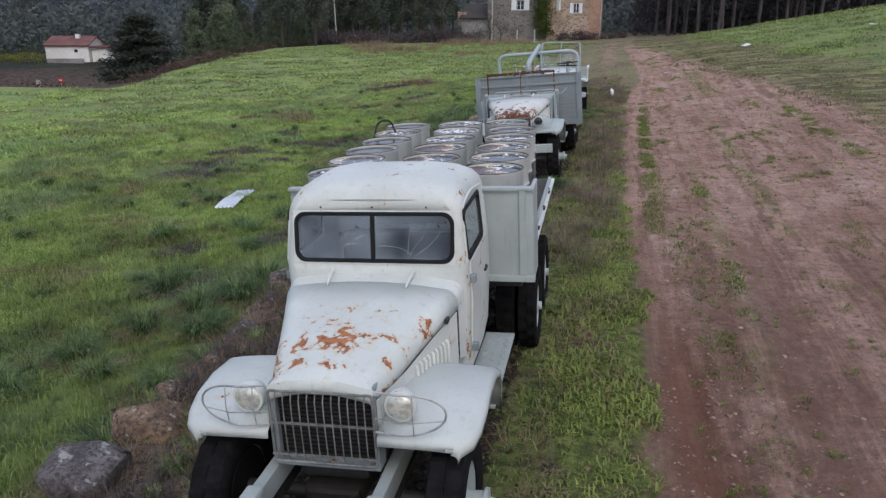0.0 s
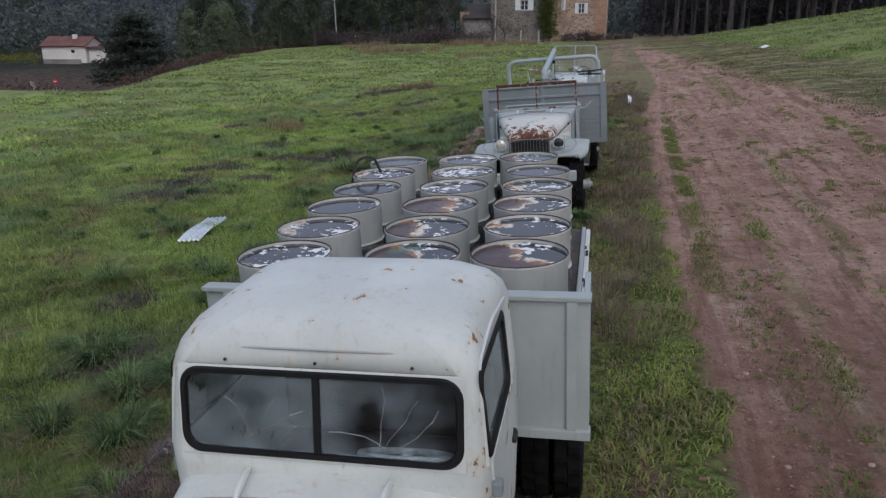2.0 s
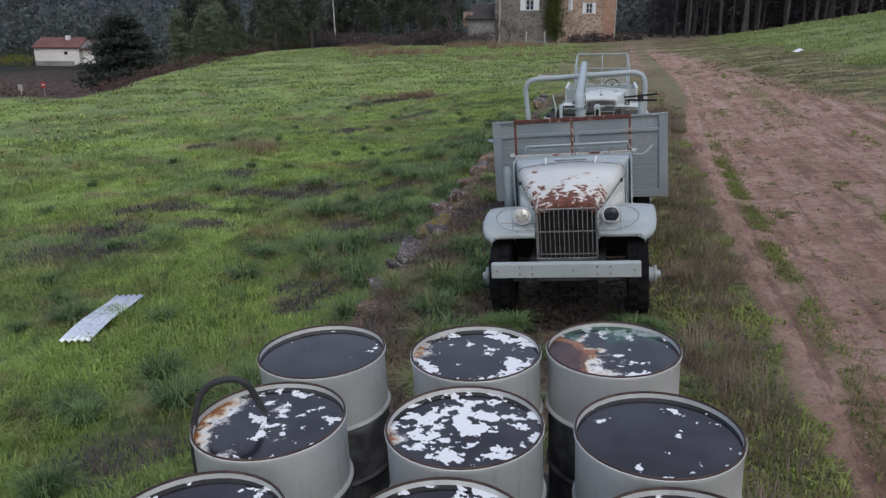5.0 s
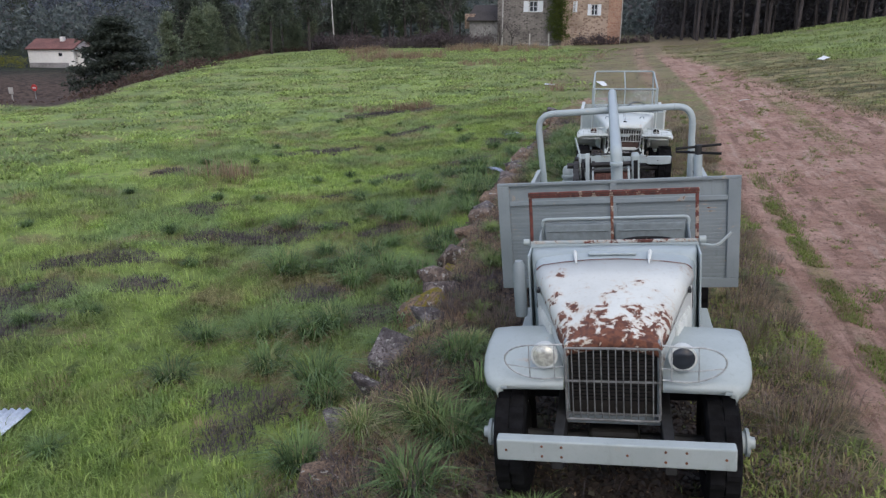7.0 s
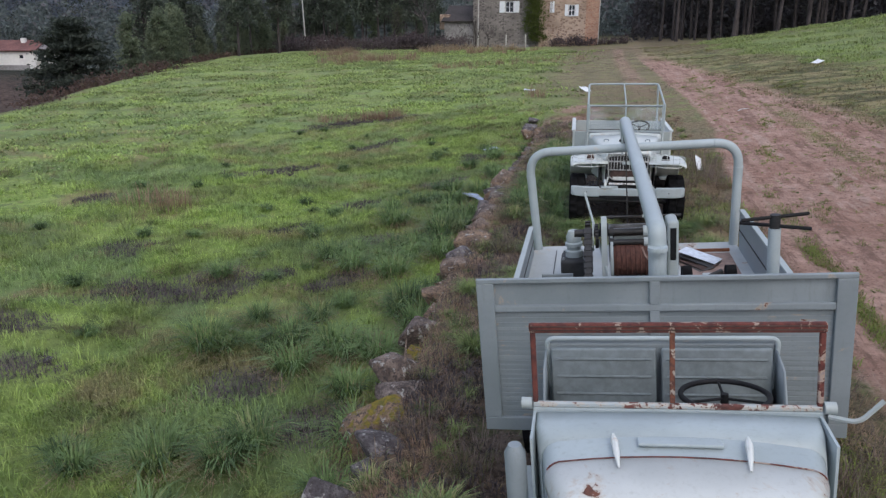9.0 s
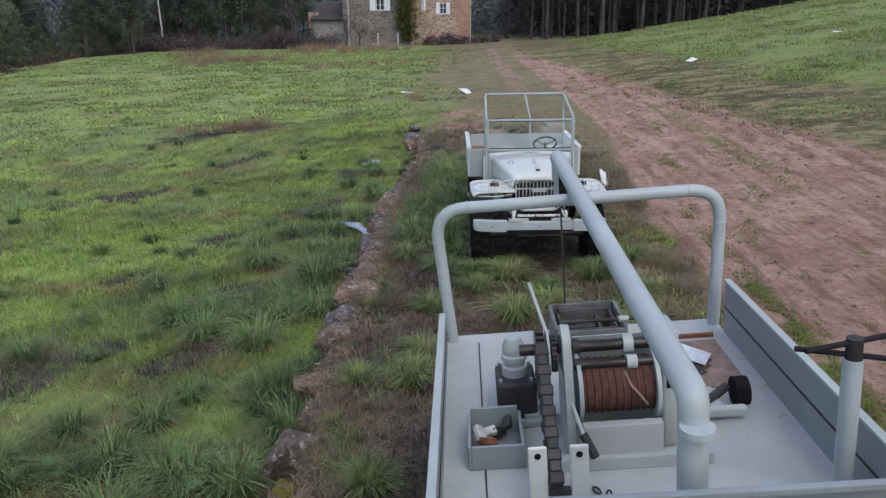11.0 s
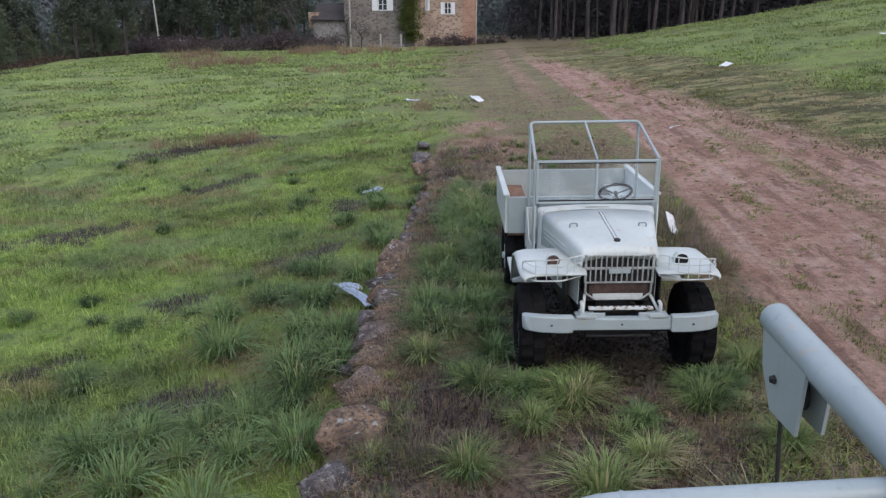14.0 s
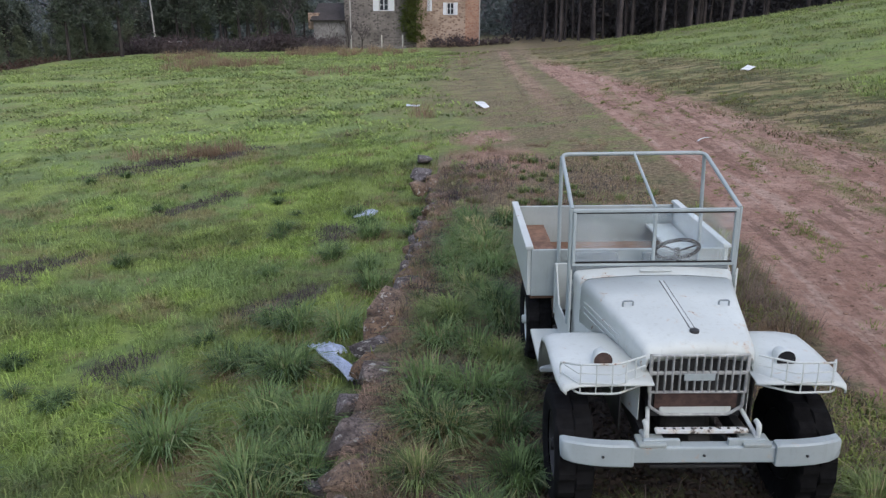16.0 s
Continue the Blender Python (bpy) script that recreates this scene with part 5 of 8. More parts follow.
for k in range(4):
    part("offcut", box(-0.11, 0.11, -0.2, 0.2, 0, 0.006, 0, 0, pose(0.04 * k, 0.03 * k, 0.01 + 0.02 * k, 4 * k, -6 + 3 * k, 12 * k)), ("wood_old", "dark_rust", "dark_steel", "zinc")[k], plates)
mat_sheet = part("rusty_sheet", box(0.44, 0.99, 4.82, 5.56, 1.252, 1.259, 0.002, 1), "bed_rust")
mat_sheet.matrix_world = TRUCK_TWO
tagged(mat_sheet, "flat brown rusted sheet lying on the bed", "metal sheet")
bracket = thing("mounting_bracket", TRUCK_TWO @ pose(-0.46, 3.62, 1.25), "pair of pale drilled plates standing on the bed", "bracket")
for x in (-0.11, 0.11):
    part("plate", block(bmesh.new(), x - 0.05, x + 0.05, -0.012, 0.012, 0.0, 0.40, 0.01, 2), "paint_pale", bracket)
    part("hole", tube(bmesh.new(), [(x, -0.0165, 0.35), (x, -0.0125, 0.35)], 0.018, 12), "black_seal", bracket)
part("bar", box(-0.06, 0.06, -0.02, 0.02, 0.1, 0.14, 0.006), "dark_steel", bracket)
chain = thing("chain", TRUCK_TWO @ pose(-0.20, 3.55, 1.25), "short greasy chain lying on the bed", "chain")
for k in range(9):
    m = pose(0.05 * math.sin(k * 1.3), 0.05 * k - 0.2, 0.014, 90 * (k % 2), 0, 20 * math.sin(k))
    part("link", tube(bmesh.new(), [m @ Vector((0.016 * math.cos(a), 0.034 * math.sin(a), 0)) for a in [math.tau * q / 12 for q in range(13)]], 0.006, 5, False), "grease", chain, "", 60)
# crate with boards in it
crate = thing("wooden_crate", TRUCK_TWO @ pose(0.0, 5.58, 1.25), "weathered grey wooden crate holding a dark inner tray", "crate")
for a in ((-0.27, -0.245, -0.25, 0.25, 0, 0.29), (0.245, 0.27, -0.25, 0.25, 0, 0.29), (-0.245, 0.245, -0.25, -0.225, 0, 0.26), (-0.245, 0.245, 0.225, 0.25, 0, 0.29), (-0.245, 0.245, -0.225, 0.225, 0, 0.03)):
    part("board", box(*a, 0.004, 1), "crate_wood", crate)
for x in (-0.14, 0.14):
    part("hasp", box(x - 0.016, x + 0.016, -0.265, -0.25, 0.12, 0.2, 0.006), "paint_bed", crate)
inner = part("inner_tray", box(-0.215, 0.215, -0.19, 0.16, 0.03, 0.06, 0.003, 1), "wood_old", crate, "dark worn inner tray")
for a in ((-0.215, -0.197, -0.19, 0.16, 0.06, 0.25), (0.197, 0.215, -0.19, 0.16, 0.06, 0.25), (-0.197, 0.197, -0.19, -0.172, 0.06, 0.25), (-0.197, 0.197, 0.142, 0.16, 0.06, 0.27), (0.085, 0.103, -0.172, 0.142, 0.06, 0.22)):
    part("side", box(*a, 0.003, 1), "wood_old", inner)
part("loose_board", box(-0.19, 0.07, -0.03, 0.1, -0.008, 0.01, 0.003, 1, pose(0, 0, 0.19, 10, 4, 7)), "dark_steel", crate)
part("loose_board", box(-0.2, 0.16, -0.02, 0.02, -0.012, 0.012, 0.003, 1, pose(0, 0.2, 0.25, 0, 3, -4)), "wood_old", crate)
# stand with a crossed handle on the side
stand = thing("crank_stand", TRUCK_TWO @ pose(0.965, 3.5, 1.25), "grey post with a black crossed crank handle", "crank")
part("post", tube(bmesh.new(), [(0, 0, 0), (0, 0, 0.86)], 0.047, 16), "paint_tube", stand, "", 40)
part("head", tube(bmesh.new(), [(0, 0, 0.84), (0, 0, 0.97)], 0.04, 12), "dark_steel", stand, "", 40)
for a, z in ((12, 0.95), (158, 0.88)):
    d = Vector((math.cos(radians(a)), math.sin(radians(a)), 0.02))
    part("handle", tube(bmesh.new(), [Vector((0, 0, z)) - d * 0.26, Vector((0, 0, z)) + d * 0.26], 0.015, 8), "black_seal", stand, "", 40)

# ---- the small weapons-carrier style truck ----
jeep = thing("army_pickup", TRUCK_SMALL, "pale grey open army pickup with wire lamp guards", "truck")
DX = 0.06


def small_ring(y, w, top, bottom, r=0.09, crown=0.03, n=6):
    pts = [Vector((DX - w, y, bottom))]
    for i in range(n):
        a = math.pi / 2 * i / (n - 1)
        pts.append(Vector((DX - w + r - r * math.cos(a), y, top - r - crown + r * math.sin(a))))
    for i in range(1, 6):
        u = -1 + 2 * i / 6
        pts.append(Vector((DX + u * (w - r), y, top - crown * u * u)))
    return pts + [Vector((2 * DX - p.x, p.y, p.z)) for p in reversed(pts[:n + 1])]


rings = [small_ring(*a) for a in ((-0.215, 0.375, 1.33, 1.28, 0.03), (-0.235, 0.385, 1.375, 1.25, 0.04), (-0.215, 0.395, 1.425, 1.2, 0.055), (-0.15, 0.41, 1.455, 1.15, 0.06), (0.15, 0.47, 1.48, 1.12, 0.065), (0.55, 0.555, 1.505, 1.1, 0.07), (0.98, 0.655, 1.53, 1.05, 0.08))]
hood = solid(part("hood", loft(bmesh.new(), rings, False), "paint_dodge", jeep, "broad pale bonnet", 50), 0.008)
hinge = part("hood_hinge", box(DX - 0.016, DX + 0.016, 0.0, 0.86, -0.004, 0.008, 0.004, 2, Matrix.Translation((0, 0, 1.468)) @ Matrix.Rotation(0.063, 4, "X")), "paint_dodge", hood)
for s in (-1, 1):
    part("seam", tube(bmesh.new(), [(DX + s * 0.017, 0.0, 1.472), (DX + s * 0.017, 0.86, 1.527)], 0.0045, 5), "dark_steel", hinge, "dark seam beside the hinge")
part("filler_cap", lathe(bmesh.new(), [(0.035, 0), (0.035, 0.02), (0.02, 0.028)], 14, pose(DX, -0.06, 1.463)), "dark_steel", hood, "", 40)
part("badge", box(DX - 0.018, DX + 0.018, -0.222, -0.205, 1.33, 1.38, 0.006), "rust_iron", hood)
for s in (-1, 1):
    part("hold_down", tube(bmesh.new(), bent([(DX + s * 0.38 - 0.04, 0.42, 1.47), (DX + s * 0.38 - 0.04, 0.42, 1.52), (DX + s * 0.38 + 0.04, 0.42, 1.52), (DX + s * 0.38 + 0.04, 0.42, 1.47)], 0.015, 3), 0.008, 6), "paint_grey", hood)
    panel = solid(part("side_panel", loft(bmesh.new(), [[Vector((DX + s * (w + 0.005), y, z)) for z in (top, 1.05, 0.8)] for y, w, top in ((-0.17, 0.395, 1.2), (0.15, 0.465, 1.15), (0.55, 0.552, 1.14), (0.98, 0.655, 1.1))], False), "paint_dodge", jeep), 0.006)
    for k in range(3):
        z = 1.22 + 0.05 * k
        part("side_louver", tube(bmesh.new(), [(DX + s * (0.487), 0.2, z), (DX + s * 0.642, 0.88, z + 0.01)], 0.005, 6), "paint_dodge", panel, "", 40)
part("cowl", loft(bmesh.new(), [small_ring(0.99, 0.66, 1.535, 0.8), small_ring(1.10, 0.69, 1.55, 0.8, 0.06), small_ring(1.17, 0.70, 1.55, 0.8, 0.05)], False), "paint_dodge", jeep, "", 50)
part("cowl_vent", box(DX - 0.14, DX + 0.14, 1.03, 1.08, 1.55, 1.562, 0.006), "paint_dodge", jeep)
# grille
gz0, gz1 = 1.06, 1.37
gb = bmesh.new()
for x0, x1, z0, z1 in ((-0.36, 0.36, gz1 - 0.018, gz1), (-0.36, 0.36, gz0, gz0 + 0.016), (-0.36, 0.36, 1.21, 1.235), (-0.36, -0.335, gz0, gz1), (0.335, 0.36, gz0, gz1)):
    block(gb, DX + x0, DX + x1, -0.25, -0.225, z0, z1, 0.004, 1)
grille = part("grille", gb, "bare_wire", jeep, "pressed bar grille")
for k in range(12):
    x = DX - 0.297 + k * 0.054
    part("grille_bar", box(x - 0.0065, x + 0.0065, -0.256, -0.23, gz0 + 0.01, gz1 - 0.01, 0.004, 1), "bare_wire", grille)
part("plate", box(DX - 0.11, DX + 0.11, -0.268, -0.258, 1.175, 1.225), "paint_tube", grille)
part("radiator", box(DX - 0.34, DX + 0.34, -0.2, -0.12, 0.85, 1.36), "dark_steel", jeep)
part("radiator_apron", box(DX - 0.30, DX + 0.30, -0.225, -0.20, 0.93, 1.05), "dark_rust", jeep, "brown rusted apron under the grille")
lower = [Vector((DX + x, -0.235, z)) for x, z in ((-0.34, 1.06), (-0.34, 0.95), (-0.24, 0.88), (0.24, 0.88), (0.34, 0.95), (0.34, 1.06))]
part("guard_tube", tube(bmesh.new(), bent(lower, 0.02, 4), 0.012, 8), "bare_wire", jeep, "", 40)
part("guard_panel", box(DX - 0.26, DX + 0.26, -0.232, -0.214, 0.885, 0.94), "paint_dodge", jeep)
# wings, lamps and their wire baskets
prof = ((0.86, 0.74), (0.80, 0.96), (0.66, 1.12), (0.45, 1.20), (0.2, 1.215), (-0.05, 1.21), (-0.22, 1.205), (-0.34, 1.20), (-0.40, 1.19))
for s in (-1, 1):
    rings = []
    for i, (y, z) in enumerate(prof):
        out = (1.03, 1.03, 1.03, 1.03, 1.03, 1.03, 1.025, 1.01, 0.98)[i]
        inner = 0.36 + 0.20 * smoothstep(0.3, 0.9, y)
        ring = [(inner, z + 0.02), ((inner + out) / 2, z + 0.018), (out - 0.1, z + 0.012), (out - 0.03, z - 0.006), (out - 0.004, z - 0.025), (out, z - 0.04), (out - 0.003, z - 0.05)]
        rings.append([Vector((DX + s * x, y, zz)) for x, zz in ring])
    solid(part("fender", loft(bmesh.new(), rings, False), "paint_dodge", jeep, "flat-topped steel wing", 50), 0.012)
    c = Vector((DX + s * 0.67, -0.10, 1.265))
    m = Matrix.Translation(c) @ Matrix.Rotation(math.pi / 2, 4, "X")
    lamp = part("headlight", lathe(bmesh.new(), [(0.03, -0.14), (0.055, -0.1), (0.07, -0.03), (0.074, 0.02), (0.069, 0.025)], 20, m, False), "paint_dodge", jeep, "", 40)
    part("lens", lathe(bmesh.new(), [(0.069, 0.023), (0.063, -0.02), (0.04, -0.055), (0.004, -0.065)], 20, m), "dark_rust" if s < 0 else "black_seal", lamp, "empty dark lamp bowl", 60)
    y = -0.40
    loop = [(s * 0.40, -0.27, 1.375), (s * 0.62, y, 1.375), (s * 0.90, y + 0.04, 1.355), (s * 1.0, y + 0.22, 1.29), (s * 0.99, y + 0.18, 1.17), (s * 0.90, y, 1.15), (s * 0.62, y - 0.01, 1.15), (s * 0.40, -0.27, 1.15)]
    lg = part("lamp_guard", tube(bmesh.new(), bent([(DX + a, b, c2) for a, b, c2 in loop], 0.05, 4), 0.008, 6), "paint_dodge", jeep, "", 40)
    for z in (1.225, 1.30):
        part("wire", tube(bmesh.new(), [(DX + s * 0.40, -0.27, z), (DX + s * 0.62, y - 0.01, z), (DX + s * 0.90, y + 0.02, z), (DX + s * 0.995, y + 0.2, z)], 0.005, 5), "paint_dodge", lg)
    for x, yy in ((0.48, -0.32), (0.56, -0.375), (0.66, y), (0.77, y + 0.01), (0.88, y + 0.02)):
        part("wire", tube(bmesh.new(), [(DX + s * x, yy, 1.15), (DX + s * x, yy - 0.01, 1.26), (DX + s * x, yy, 1.372)], 0.005, 5), "paint_dodge", lg)
    wheel(jeep, DX + s * 0.885, 0.05, 0.475, 0.29, s, "dark_steel", hub=0.06)
    wheel(jeep, DX + s * 0.87, 2.56, 0.48, 0.27, s, "paint_dodge", hub=0.08)
    part("frame_rail", box(DX + s * 0.36 - 0.035, DX + s * 0.36 + 0.035, -0.44, 4.0, 0.62, 0.75, 0.006), "dark_steel", jeep)
    part("tow_hook", tube(bmesh.new(), bent([(DX + s * 0.40, -0.3, 0.78), (DX + s * 0.40, -0.42, 0.80), (DX + s * 0.40, -0.42, 0.90), (DX + s * 0.40, -0.36, 0.90)], 0.04), 0.02, 8), "paint_dodge", jeep, "", 40)
    part("stay", tube(bmesh.new(), [(DX + s * 0.34, -0.2, 0.92), (DX + s * 0.40, -0.46, 0.78)], 0.016, 8), "paint_dodge", jeep)
# bumper: a straight middle and two swept ends
b = part("bumper", box(DX - 0.53, DX + 0.53, -0.50, -0.41, 0.64, 0.77, 0.014), "paint_bumper", jeep, "pale steel bumper section")
bolt_row(b, [(DX, -0.503, 0.705)], 0.012)
for s in (-1, 1):
    rings = []
    for x, y, h in ((0.50, -0.525, 0.082), (0.515, -0.528, 0.09), (0.65, -0.525, 0.09), (0.80, -0.505, 0.09), (0.92, -0.47, 0.088), (0.985, -0.435, 0.08), (1.005, -0.415, 0.06)):
        rings.append([Vector((DX + s * x, y + q[0], 0.71 + q[1] * h)) for q in ((0.012, -1), (0, -0.86), (0, 0.86), (0.012, 1), (0.08, 1), (0.08, -1))])
    b = part("bumper_end", loft(bmesh.new(), rings, True, True), "paint_bumper", jeep, "swept-back end of the pale bumper", 40)
    bolt_row(b, [(DX + s * 0.72, -0.523, 0.71)], 0.012)
    # unseen panel added to keep side light out from under the bonnet
    part("inner_wing", box(DX + s * 0.50 - 0.006, DX + s * 0.50 + 0.006, -0.02, 0.95, 0.62, 1.18), "dark_steel", jeep)
    part("bracket_arm", box(DX + s * 0.30 - 0.13, DX + s * 0.30 + 0.13, -0.48, -0.45, 0.76, 0.82, 0.006), "paint_bumper", jeep)
part("cross_member", box(DX - 0.33, DX + 0.33, -0.42, -0.37, 0.83, 0.86, 0.006), "paint_flaked", jeep, "flaking perforated cross bar behind the bumper")
for k in range(9):
    part("hole", lathe(bmesh.new(), [(0.012, 0), (0.012, 0.004)], 8, pose(DX - 0.26 + k * 0.065, -0.395, 0.859)), "dark_steel", jeep)
# unseen plate added so that the underside stays dark
part("skid_plate", box(DX - 0.34, DX + 0.34, -0.36, 0.9, 0.50, 0.53, 0.01), "dark_steel", jeep)
for s in (-1, 1):
    part("bracket", box(DX + s * 0.37 - 0.1, DX + s * 0.37 + 0.1, -0.51, -0.36, 0.77, 0.80, 0.008), "paint_fender", jeep)
for y in (0.05, 2.56):
    part("axle", tube(bmesh.new(), [(DX - 0.75, y, 0.43), (DX - 0.05, y, 0.43), (DX + 0.05, y, 0.45), (DX + 0.2, y, 0.45), (DX + 0.3, y, 0.43), (DX + 0.75, y, 0.43)], [0.045, 0.045, 0.13, 0.13, 0.045, 0.045], 14), "dark_steel", jeep, "", 40)
part("engine", box(DX - 0.2, DX + 0.2, -0.05, 0.9, 0.6, 1.1, 0.05), "dark_steel", jeep)
# windscreen with two panes, and the pipe frame behind it
lean = pose(DX, 1.17, 1.56, -1, 0, 0)
fr = bmesh.new()
for x0, x1, z0, z1 in ((-0.72, 0.72, 0, 0.03), (-0.72, 0.72, 0.49, 0.52), (-0.72, -0.69, 0.03, 0.49), (0.69, 0.72, 0.03, 0.49), (-0.014, 0.014, 0.05, 0.485)):
    block(fr, x0, x1, -0.016, 0.016, z0, z1, 0.005, 1, lean)
frame_ob = part("windscreen_frame", fr, "paint_tube", jeep, "two-pane windscreen with dusty glass")
for x0, x1, z0, z1 in ((-0.69, 0.69, 0.03, 0.042), (-0.69, 0.69, 0.482, 0.49)):
    part("rubber_seal", block(bmesh.new(), x0, x1, -0.018, -0.004, z0, z1, 0, 0, lean), "black_seal", frame_ob)
for s in (-1, 1):
    pn = part("pane", block(bmesh.new(), s * 0.35 - 0.335, s * 0.35 + 0.335, -0.003, 0.003, 0.05, 0.485, 0, 0, lean), "glass_dust_sky", frame_ob)
    pn.visible_shadow = False
cage = part("roof_frame", tube(bmesh.new(), bent([(DX - 0.73, 1.18, 2.08), (DX - 0.71, 2.05, 2.405), (DX + 0.67, 2.05, 2.405), (DX + 0.73, 1.18, 2.08)], 0.08, 5), 0.019, 10), "paint_tube", jeep, "thin pipe frame for a canvas top", 60)
part("mid_bar", tube(bmesh.new(), [(DX + 0.0, 1.18, 2.085), (DX - 0.01, 2.05, 2.405)], 0.014, 8), "paint_tube", cage)
for s in (-1, 1):
    part("upright", tube(bmesh.new(), [(DX + s * 0.69 - 0.02, 2.05, 2.38), (DX + s * 0.71, 2.05, 1.0)], 0.019, 8), "paint_tube", cage)
    part("upright", tube(bmesh.new(), [(DX + s * 0.735, 1.19, 2.08), (DX + s * 0.735, 1.19, 1.0)], 0.019, 8), "paint_tube", cage)
# tub, seats and wheel
part("cab_floor", box(DX - 0.72, DX + 0.72, 1.17, 2.0, 0.76, 0.80), "dark_steel", jeep)
part("back_panel", box(DX - 0.75, DX + 0.75, 2.0, 2.03, 0.76, 1.30, 0.006), "paint_dodge", jeep)
for s in (-1, 1):
    solid(part("cab_side", loft(bmesh.new(), [[Vector((DX + s * 0.73, y, z)) for z in (0.7, top)] for y, top in ((1.1, 1.55), (1.2, 1.3), (1.32, 0.98), (1.75, 0.95), (1.9, 1.15), (2.0, 1.3))], False), "paint_dodge", jeep), 0.014)
    part("seat", box(DX + s * 0.36 - 0.24, DX + s * 0.36 + 0.24, 1.55, 1.95, 1.02, 1.12, 0.04), "canvas_seat", jeep)
    part("seat_back", block(bmesh.new(), -0.24, 0.24, -0.03, 0.03, 0, 0.28, 0.028, 3, pose(DX + s * 0.36, 1.96, 1.14, -8, 0, 0)), "canvas_seat", jeep, "", 40)
steering_wheel(jeep, Matrix.Translation((DX + 0.29, 1.44, 1.62)) @ Matrix.Rotation(radians(-44), 4, "X"), 0.195)
part("dashboard", box(DX - 0.68, DX + 0.68, 1.18, 1.22, 1.38, 1.55, 0.01), "paint_grey", jeep)
# bed
for s in (-1, 1):
    part("bed_side", box(DX + s * 1.0 - 0.02, DX + s * 1.0 + 0.02, 2.10, 3.95, 0.92, 1.42, 0.008), "paint_dodge", jeep, "steel bed side")
    part("bed_rail", box(DX + s * 1.0 - 0.04, DX + s * 1.0 + 0.04, 2.08, 3.97, 1.42, 1.46, 0.01), "paint_dodge", jeep)
    part("bench", box(DX + s * 0.8 - 0.16, DX + s * 0.8 + 0.16, 2.15, 3.9, 1.14, 1.17, 0.006), "wood_brown" if s < 0 else "paint_dodge", jeep)
    part("step", box(DX + s * 0.86 - 0.15, DX + s * 0.86 + 0.15, 0.88, 1.75, 0.66, 0.70, 0.008), "paint_dodge", jeep)
    solid(part("step_guard", loft(bmesh.new(), [[Vector((DX + s * x, y, z)) for x in (0.70, 0.98)] for y, z in ((0.82, 0.98), (0.95, 0.86), (1.02, 0.70))], False), "paint_dodge", jeep), 0.01)
part("bed_front", box(DX - 0.98, DX + 0.98, 2.08, 2.12, 0.92, 1.42, 0.006), "paint_fender", jeep, "front wall of the bed")
part("bed_tail", box(DX - 0.98, DX + 0.98, 3.93, 3.97, 0.92, 1.40, 0.006), "paint_fender", jeep, "tailgate")
part("bed_floor", box(DX - 0.98, DX + 0.98, 2.12, 3.93, 0.88, 0.93), "wood_brown", jeep, "brown planked bed floor")

# ---- plants ----
def leafy(name, lo, hi, alt, alt_share=0.3, rough=0.6, scale=0.5, glow=0.35, bright=None, patchy=False):
    """Leaf colour that varies from blade to blade and from patch to patch."""
    g = Graph(name)
    c = g.mix(g.math("ADD", g.math("MULTIPLY", g.island, 0.55), g.math("MULTIPLY", g.ramp(g.noise(g.pos, scale * 3, 5, 0.65), 0.40, 0.60), 0.45)), lo, hi)
    c = g.mix(g.math("MULTIPLY", g.ramp(g.noise(g.pos, scale * 0.35, 4, 0.6), 0.45, 0.58), 0.5), c, bright or hi)
    c = g.mix(g.math("MULTIPLY", g.ramp(g.noise(g.pos, scale * 6.5, 4, 0.6), 0.52, 0.62), 0.6), c, tuple(0.55 * v for v in lo))
    patch = g.ramp(g.math("ADD", g.math("MULTIPLY", g.noise(g.pos, scale, 5, 0.6), 0.75), g.math("MULTIPLY", g.island, 0.25)), 0.62 - 0.3 * alt_share, 0.76 - 0.3 * alt_share)
    c = g.mix(patch, c, alt)
    if patchy:
        c = g.tone(c, g.math("MULTIPLY", g.ramp(g.noise(g.pos, 1.3, 5, 0.62), 0.36, 0.62, 0.74, 1.16), g.ramp(g.noise(g.pos, 0.33, 3, 0.6), 0.36, 0.64, 0.9, 1.1)))
    g.done(c, rough, 0.0, 0.3)
    through_leaf, both = g.node("ShaderNodeBsdfTranslucent"), g.node("ShaderNodeMixShader")
    g.put(through_leaf.inputs[0], c)
    both.inputs[0].default_value = glow
    g.tree.links.new(g.bsdf.outputs[0], both.inputs[1])
    g.tree.links.new(through_leaf.outputs[0], both.inputs[2])
    g.tree.links.new(both.outputs[0], g.out.inputs[0])
    return g.mat


g = Graph("blade_meadow")
c = g.tone(meadow_tone(g), g.ramp(g.island, 0.0, 1.0, 0.78, 1.60))
g.done(c, 0.7, 0.0, 0.2)
through_leaf, both = g.node("ShaderNodeBsdfTranslucent"), g.node("ShaderNodeMixShader")
g.put(through_leaf.inputs[0], c)
both.inputs[0].default_value = 0.4
g.tree.links.new(g.bsdf.outputs[0], both.inputs[1])
g.tree.links.new(through_leaf.outputs[0], both.inputs[2])
g.tree.links.new(both.outputs[0], g.out.inputs[0])
leafy("blade_sedge", (0.020, 0.045, 0.020), (0.235, 0.350, 0.135), (0.34, 0.36, 0.17), 0.06, scale=1.5, glow=0.25)
leafy("blade_tuft", (0.032, 0.058, 0.024), (0.320, 0.410, 0.150), (0.48, 0.40, 0.24), 0.22, scale=1.2, glow=0.28)
leafy("blade_olive", (0.115, 0.098, 0.052), (0.37, 0.31, 0.165), (0.25, 0.30, 0.10), 0.3, scale=0.22, glow=0.45, bright=(0.30, 0.26, 0.15), patchy=True)
